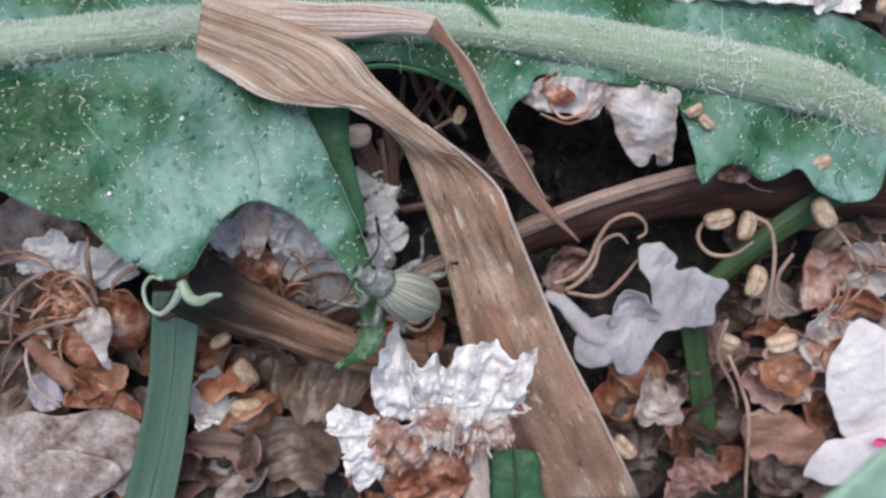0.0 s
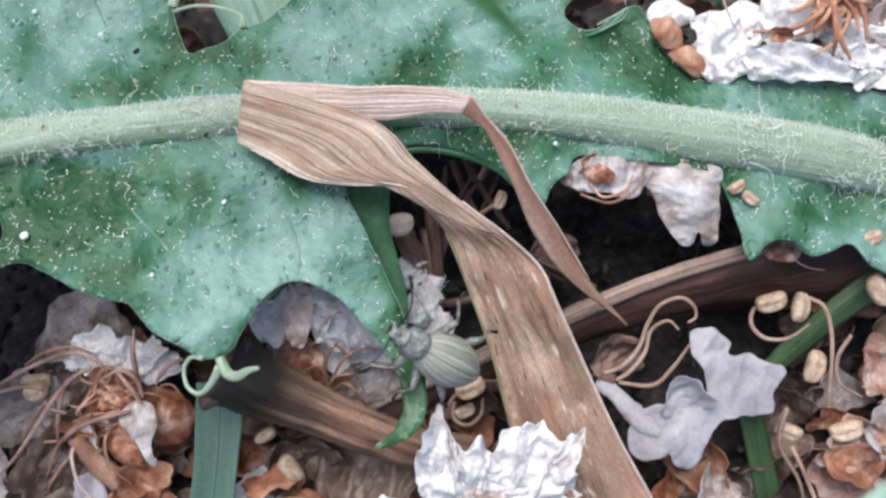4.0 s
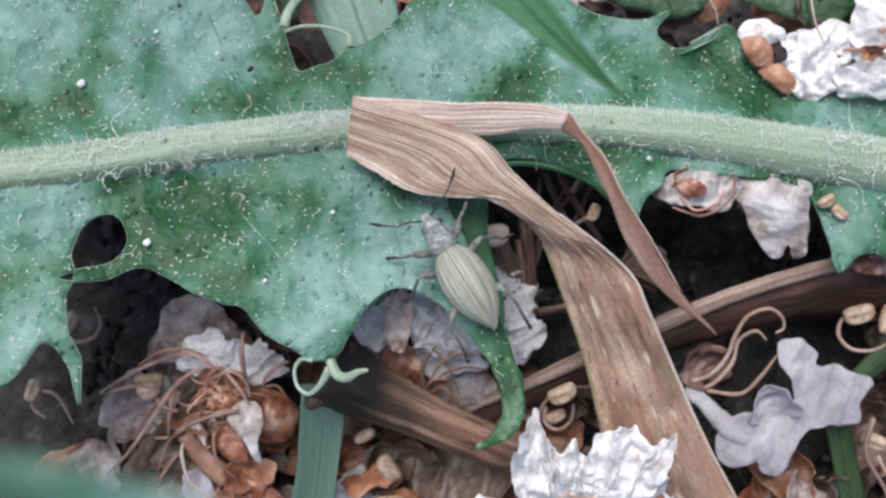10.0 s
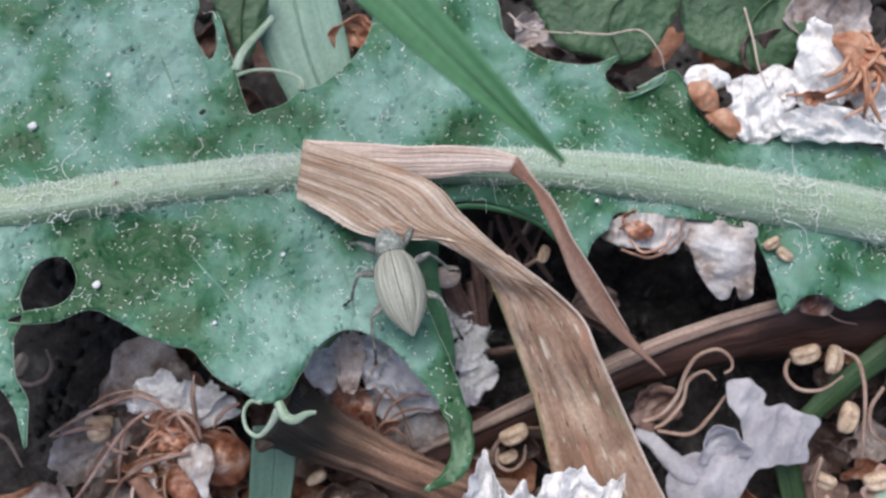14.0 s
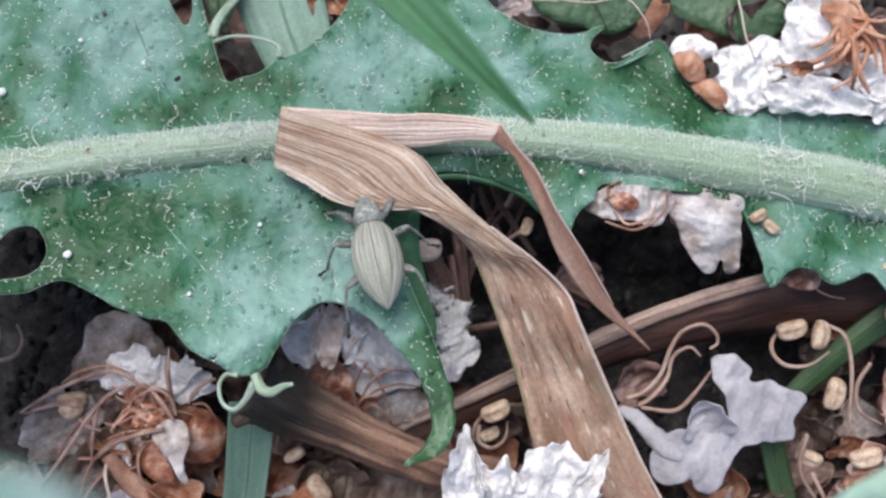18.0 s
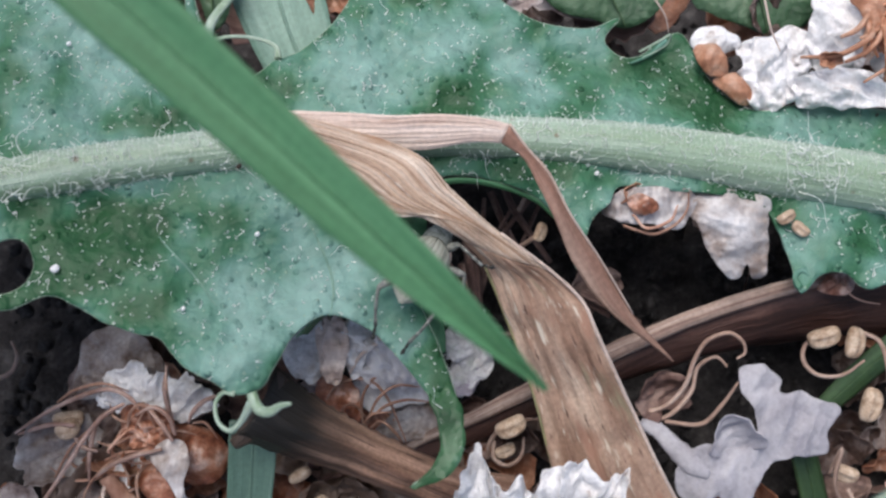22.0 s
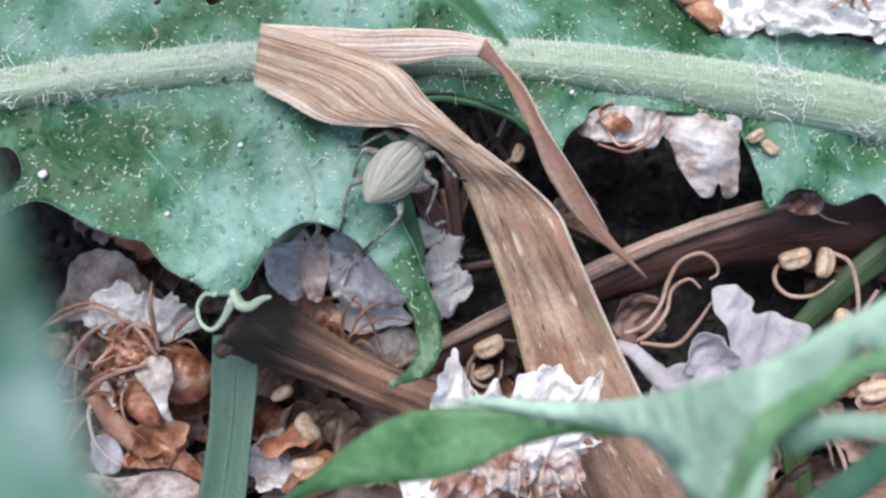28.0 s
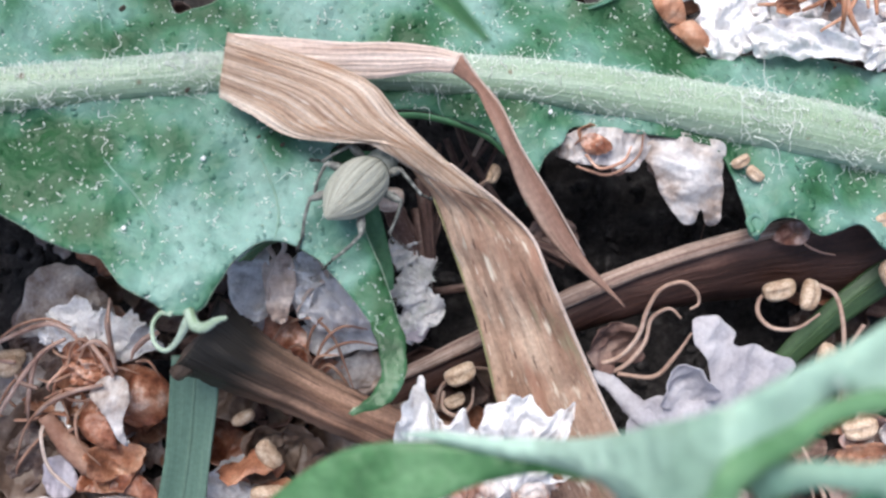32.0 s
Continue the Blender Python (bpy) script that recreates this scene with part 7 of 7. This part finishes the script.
def build_weevil():
    w = new("weevil")
    w.empty_display_size = 0.001
    tagged(w, "pale grey-buff scaly broad-nosed weevil walking on the leaf", "weevil")
    half = [0.58, 0.86, 0.99, 1.05, 1.08, 1.06, 1.0, 0.87, 0.66, 0.38, 0.05]
    high = [0.52, 0.80, 0.94, 1.03, 1.06, 1.03, 0.95, 0.82, 0.62, 0.36, 0.05]
    own("elytron", body_shell((1.7, -2.2), half, high, radians(-16), radians(89.0), 60, 0.035), M_SCALE, w, "ridged pale buff-grey wing case")
    own("elytron", body_shell((1.7, -2.2), half, high, radians(91.0), radians(196), 60, 0.035), M_SCALE, w, "ridged pale buff-grey wing case")
    own("belly", body_shell((1.6, -1.85), [0.5, 0.72, 0.82, 0.84, 0.8, 0.68, 0.4, 0.06], [0.45, 0.68, 0.78, 0.8, 0.74, 0.6, 0.34, 0.06], 0, 2 * math.pi, 26), M_LEG, w, "dark grey belly")
    own("collar", body_shell((1.82, 1.55), [0.5, 0.54, 0.54, 0.5], [0.44, 0.5, 0.5, 0.46], 0, 2 * math.pi, 26), M_BLACK, w, "black seam behind the thorax")
    thorax = own("thorax", body_shell((2.78, 1.72), [0.44, 0.53, 0.60, 0.64, 0.64, 0.60], [0.42, 0.50, 0.57, 0.61, 0.60, 0.55], 0, 2 * math.pi, 26, 0.02), M_THORAX, w, "grey granular thorax")
    own("head", body_shell((3.2, 2.72), [0.38, 0.43, 0.47, 0.48, 0.42], [0.34, 0.38, 0.42, 0.43, 0.38], 0, 2 * math.pi, 22), M_THORAX, thorax, "grey head")
    own("snout", body_shell((3.62, 3.1), [0.22, 0.28, 0.28, 0.3, 0.36], [0.14, 0.22, 0.24, 0.27, 0.31], 0, 2 * math.pi, 18, 0, -0.05), M_THORAX, thorax, "short broad snout")
    for s in (-1, 1):
        own("eye", bean((s * 0.40, 2.98, 0.1), 0.26, (0, 0, 80), 0.9, 0.0, 9, 10), M_BLACK, thorax, "round black eye")
        own("antenna", tube([(s * 0.25, 3.4, 0.05), (s * 0.75, 3.6, 0.3), (s * 1.25, 3.75, 0.38), (s * 1.8, 4.15, 0.34), (s * 2.2, 4.55, 0.2)], [0.035, 0.04, 0.05, 0.03, 0.035, 0.085, 0.03], 22, 6), M_BLACK, thorax, "long elbowed dark antenna with a club")
    legs = []
    for hip, knee, foot, toe in LEG_JOINTS:
        for s in (-1, 1):
            m = np.array([s, 1, 1])
            h, k, f, t = (np.array(p) * m for p in (hip, knee, foot, toe))
            leg = own("leg", tube([h, (h + k) / 2 + (0, 0, 0.05), k], [0.08, 0.16, 0.19, 0.1], 12, 9), M_LEG, w, "grey scaly leg", h)
            own("shin", tube([k - h, (k + f) / 2 - h + np.array([0.05 * s, 0, 0.02]), f - h], [0.075, 0.075, 0.065, 0.085], 10, 7), M_LEG, leg)
            q, e = f - h, (t - f)
            own("foot", tube([q, q + 0.3 * e + (0, 0, 0.03), q + 0.6 * e, q + 0.85 * e + (0, 0, 0.02), q + e], [0.06, 0.05, 0.075, 0.045, 0.085, 0.1, 0.04, 0.03], 18, 7), M_BLACK, leg, "dark jointed foot with claws")
            legs.append((leg, s, Vector(h), Vector(f)))
    return w, legs


weevil, weevil_legs = build_weevil()


def build_swaying_blade():
    b = new("swaying_grass_blade")
    b.empty_display_size = 0.001
    tagged(b, "fresh green grass blade tip swaying before the leaf", "grass", "fresh grass blades")
    d = np.array([0, 1, 2.5, 5, 8, 12, 18, 26, 40, 60.0])
    half = np.array([0.02, 0.16, 0.4, 0.72, 0.95, 1.12, 1.3, 1.45, 1.5, 1.5])
    rise = 0.12 * d + 0.002 * d * d
    a = np.column_stack([-half, d, rise])
    c = np.column_stack([half, d, rise])
    own("blade", ruled(a, c, 60, 9, -0.28, 0.08, 0.03, 2), M_GRASS, b, "long pointed grass blade with a shallow keel", size=1.0)
    own("keel", tube(np.column_stack([0 * d, d, rise - 0.3 * np.minimum(1, half)]), [0.02, 0.05, 0.08, 0.09, 0.1, 0.1], 40, 6), M_GRASS, b, "keel of the blade", size=1.0)
    return b


swaying = build_swaying_blade()

# ---- what moves ----
WEEVIL_ROWS = [
    (0, 1.99, -7.84, 11.31, 56, 42, 0),
    (0.5, 1.86, -7.94, 11.37, 56, 42, 0),
    (1, 1.86, -7.75, 11.30, 56, 42, 0),
    (1.5, 1.88, -7.57, 11.23, 56, 42, 0),
    (2, 1.78, -7.45, 11.20, 56, 42, 0),
    (2.5, 1.86, -7.36, 11.17, 56, 42, 0),
    (3, 1.99, -7.32, 11.13, 56, 42, 0),
    (3.5, 1.94, -7.26, 11.12, 56, 42, 0),
    (4, 1.83, -7.30, 11.15, 56, 42, 0),
    (4.5, 1.80, -7.37, 11.18, 56, 42, 0),
    (6.5, 1.71, -7.28, 11.16, 56, 42, 0),
    (7, 1.59, -7.29, 11.18, 56, 42, 0),
    (7.5, 1.39, -7.04, 11.12, 52, 36, 0),
    (8, -0.16, -6.15, 11.70, 33, 32, 0),
    (8.5, -0.53, -5.86, 11.60, 31, 26, 0),
    (9, -1.12, -5.11, 11.40, 29, 18, 0),
    (9.5, -1.28, -4.32, 11.30, 32, 6, 0),
    (10, -1.99, -3.28, 11.10, 33, -10, 0),
    (10.5, -2.06, -2.98, 11.00, 26, -20, 0),
    (11, -2.73, -1.44, 10.76, 20.5, -24, 0),
    (11.5, -2.73, -1.53, 10.79, 19.2, -24, 0),
    (12, -2.75, -1.49, 10.78, 18, -24, 0),
    (12.5, -2.76, -1.44, 10.77, 17, -24, 0),
    (13, -2.80, -1.45, 10.78, 16, -24, 0),
    (13.5, -2.80, -1.52, 10.80, 16.3, -24, 0),
    (14, -2.84, -1.44, 10.78, 16.6, -24, 0),
    (14.5, -2.86, -1.28, 10.72, 16.9, -24, 0),
    (16.5, -2.91, -1.43, 10.79, 18, -24, 0),
    (17, -2.89, -1.47, 10.80, 18, -24, 0),
    (17.5, -3.00, -1.52, 10.83, 16, -24, 0),
    (18, -2.98, -1.52, 10.83, 14, -24, 0),
    (18.5, -3.01, -1.30, 10.75, 11, -24, 0),
    (19, -2.52, -0.79, 9.68, -9, -35, 0),
    (19.5, -2.46, -1.46, 9.90, -17, -43, 0),
    (20, -1.85, -1.31, 9.86, -23, -50, 0),
    (20.5, -1.88, -1.14, 9.80, -25, -50, 0),
    (21, -1.66, -1.05, 9.74, -25, -50, 0),
    (21.5, -1.26, -1.56, 9.86, -27, -50, 0),
    (22, -1.23, -1.49, 9.84, -29, -50, 0),
    (22.5, -0.91, -1.47, 9.82, -31, -50, 0),
    (23, -0.79, -1.47, 9.80, -33, -50, 0),
    (23.5, -0.72, -1.29, 9.73, -33, -50, 0),
    (24, -0.85, -1.07, 9.65, -33, -50, 0),
    (24.5, -0.96, -1.24, 9.66, -33, -50, 0),
    (25, -0.81, -1.22, 9.62, -35, -50, 0),
    (25.5, -0.87, -1.29, 9.66, -35, -50, 0),
    (27.5, -1.33, -1.20, 9.99, -37, -43, 0),
    (28, -1.48, -1.26, 10.05, -37, -43, 0),
    (28.5, -1.74, -1.23, 10.07, -37, -43, 0),
    (29, -1.94, -0.95, 10.00, -37, -43, 0),
    (29.5, -2.06, -0.93, 10.01, -37, -43, 0),
    (30, -1.94, -0.98, 10.01, -37, -43, 0),
    (30.5, -1.89, -1.06, 10.03, -37, -43, 0),
    (31, -1.83, -1.12, 10.05, -37, -43, 0),
    (31.5, -1.78, -1.17, 10.06, -37, -43, 0),
    (32, -1.74, -1.15, 10.04, -37, -43, 0),
]
# sway of the tall leaf: seconds, millimetres aside and along
TALL_ROWS = [(0, 0, 0), (22.5, 0, 0), (23, 0.1, 0.3), (23.4, 0.6, 0.9), (23.8, -0.6, 0.3), (24.2, 0.75, 0), (24.6, 0, 0), (25, 0, 0), (25.4, -0.3, 0), (26.5, -0.45, 0), (27.6, -0.65, 0), (28, 0, 0), (32, 0, 0)]
# the lobed leaf rises into view: seconds, millimetres along
NEAR_ROWS = [(0, -2.4), (2, -1.3), (4, -1.3), (6, -0.7), (8, -0.6), (9, -0.3), (12, 0.3), (17, 0.1), (18, -0.2), (19, 0.8), (21, 1.0), (22.4, 0.3), (22.8, 0), (23.2, 0.8), (23.6, 0.4), (24.2, 0), (32, 0)]
BLADE_ROWS = [
    (0, 4.15, 5.02, 26.00),
    (0.5, 3.05, 4.15, 26.00),
    (1, 3.82, 5.02, 26.00),
    (1.5, 3.66, 5.99, 26.00),
    (2, 4.68, 5.92, 26.00),
    (2.5, 4.82, 5.67, 26.00),
    (3, 4.35, 5.60, 26.00),
    (3.5, 4.45, 5.62, 26.00),
    (4, 4.25, 5.91, 26.00),
    (4.5, 4.26, 6.29, 26.00),
    (6.5, 4.25, 6.49, 26.00),
    (7, 5.03, 6.52, 26.00),
    (8, 5.24, 6.54, 26.00),
    (8.5, 4.21, 6.07, 26.00),
    (9, 3.66, 4.96, 26.00),
    (9.5, 3.88, 4.20, 26.00),
    (10, 3.85, 4.62, 26.00),
    (10.5, 3.48, 5.00, 26.00),
    (11, 2.82, 5.81, 26.00),
    (11.5, 3.70, 5.20, 26.00),
    (12, 3.59, 4.53, 26.00),
    (12.5, 3.80, 4.99, 26.00),
    (13, 3.71, 4.88, 26.00),
    (13.5, 3.26, 5.06, 26.00),
    (14, 4.02, 3.84, 26.00),
    (14.5, 3.71, 4.43, 26.00),
    (16.5, 4.41, 4.27, 26.00),
    (17, 3.95, 3.33, 26.00),
    (17.5, 3.84, 2.51, 26.00),
    (18, 3.49, 3.76, 26.00),
    (18.5, 3.82, 3.76, 26.00),
    (19, 3.91, 3.42, 26.00),
    (19.5, 3.18, 1.52, 26.00),
    (20, 2.80, 1.62, 26.00),
    (20.5, 2.62, 0.65, 26.00),
    (21, 3.52, 0.91, 26.00),
    (21.5, 3.44, -0.78, 26.00),
    (22, 3.70, -5.23, 26.00),
    (22.2, 3.21, -0.69, 26.00),
    (22.5, 2.47, -4.13, 26.00),
    (22.8, 3.19, -0.30, 26.00),
    (23, 3.93, -1.52, 26.00),
    (23.5, 3.32, 1.00, 26.00),
    (24, 3.53, 1.15, 26.00),
    (24.5, 4.39, 0.12, 26.00),
    (25, 4.06, -1.19, 26.00),
    (25.5, 3.59, 0.45, 26.00),
    (27.5, 4.02, 1.82, 26.00),
    (28, 3.58, 1.72, 26.00),
    (28.5, 4.02, 2.16, 26.00),
    (29, 4.44, 2.19, 26.00),
    (29.5, 5.15, 2.05, 26.00),
    (30, 4.90, 1.86, 26.00),
    (30.5, 5.33, 2.30, 26.00),
    (31, 5.25, 2.31, 26.00),
    (31.5, 4.53, 2.12, 26.00),
    (32, 4.07, 2.32, 26.00),
]


def plan_pose(u, v, w, heading, pitch=0, roll=0):
    return SLOPE.to_4x4() @ Matrix.Translation(Vector((u, v, w)) * 0.001) @ Matrix.Rotation(radians(heading), 4, "Z") @ Matrix.Rotation(radians(pitch), 4, "X") @ Matrix.Rotation(radians(roll), 4, "Y")


def motions():
    walk(weevil, [(t, plan_pose(u, v, w, h, p, r)) for t, u, v, w, h, p, r in WEEVIL_ROWS])
    walk(swaying, [(t, plan_pose(u, v, w, 47)) for t, u, v, w in BLADE_ROWS])
    u, v, w = tall_base
    walk(tall_leaf, [(t, Matrix.Translation(place((u + a, v + b, w)))) for t, a, b in TALL_ROWS])
    u, v, w = NEAR_BASE
    walk(near_leaf, [(t, Matrix.Translation(place((u, v + b, w)))) for t, b in NEAR_ROWS])
    # where the heels stand once the weevil leans over the edge of the lobe
    stand = ((-2.5, 0.4, -0.9), (2.6, 1.6, 0.6), (-1.6, -0.6, -1.9), (2.3, 0.2, -1.2), (-0.5, -1.7, -1.8), (1.0, -1.9, -1.9))
    for n, (leg, s, h, f) in enumerate(weevil_legs):
        lean = (f - h).rotation_difference(Vector(stand[n]) - h)
        rows = [(0, 0, 0)]
        for t in np.arange(7.5, 11.01, 0.25):
            rows.append((float(t), 0 if t in (7.5, 11.0) else 16 * math.sin(t * 9 + (n % 2) * 3.14 + n * 1.1), 0))
        for t in np.arange(18.5, 20.01, 0.25):
            rows.append((float(t), 0 if t in (18.5, 20.0) else 10 * math.sin(t * 8 + (n % 2) * 3.14 + n), (t - 18.5) / 1.5))
        rows.append((32, 0, 1))
        walk(leg, [(t, Matrix.Translation(h * 0.001 * WEEVIL_SIZE) @ Euler().to_quaternion().slerp(lean, k).to_matrix().to_4x4() @ Matrix.Rotation(radians(a), 4, "Z")) for t, a, k in rows])


motions()
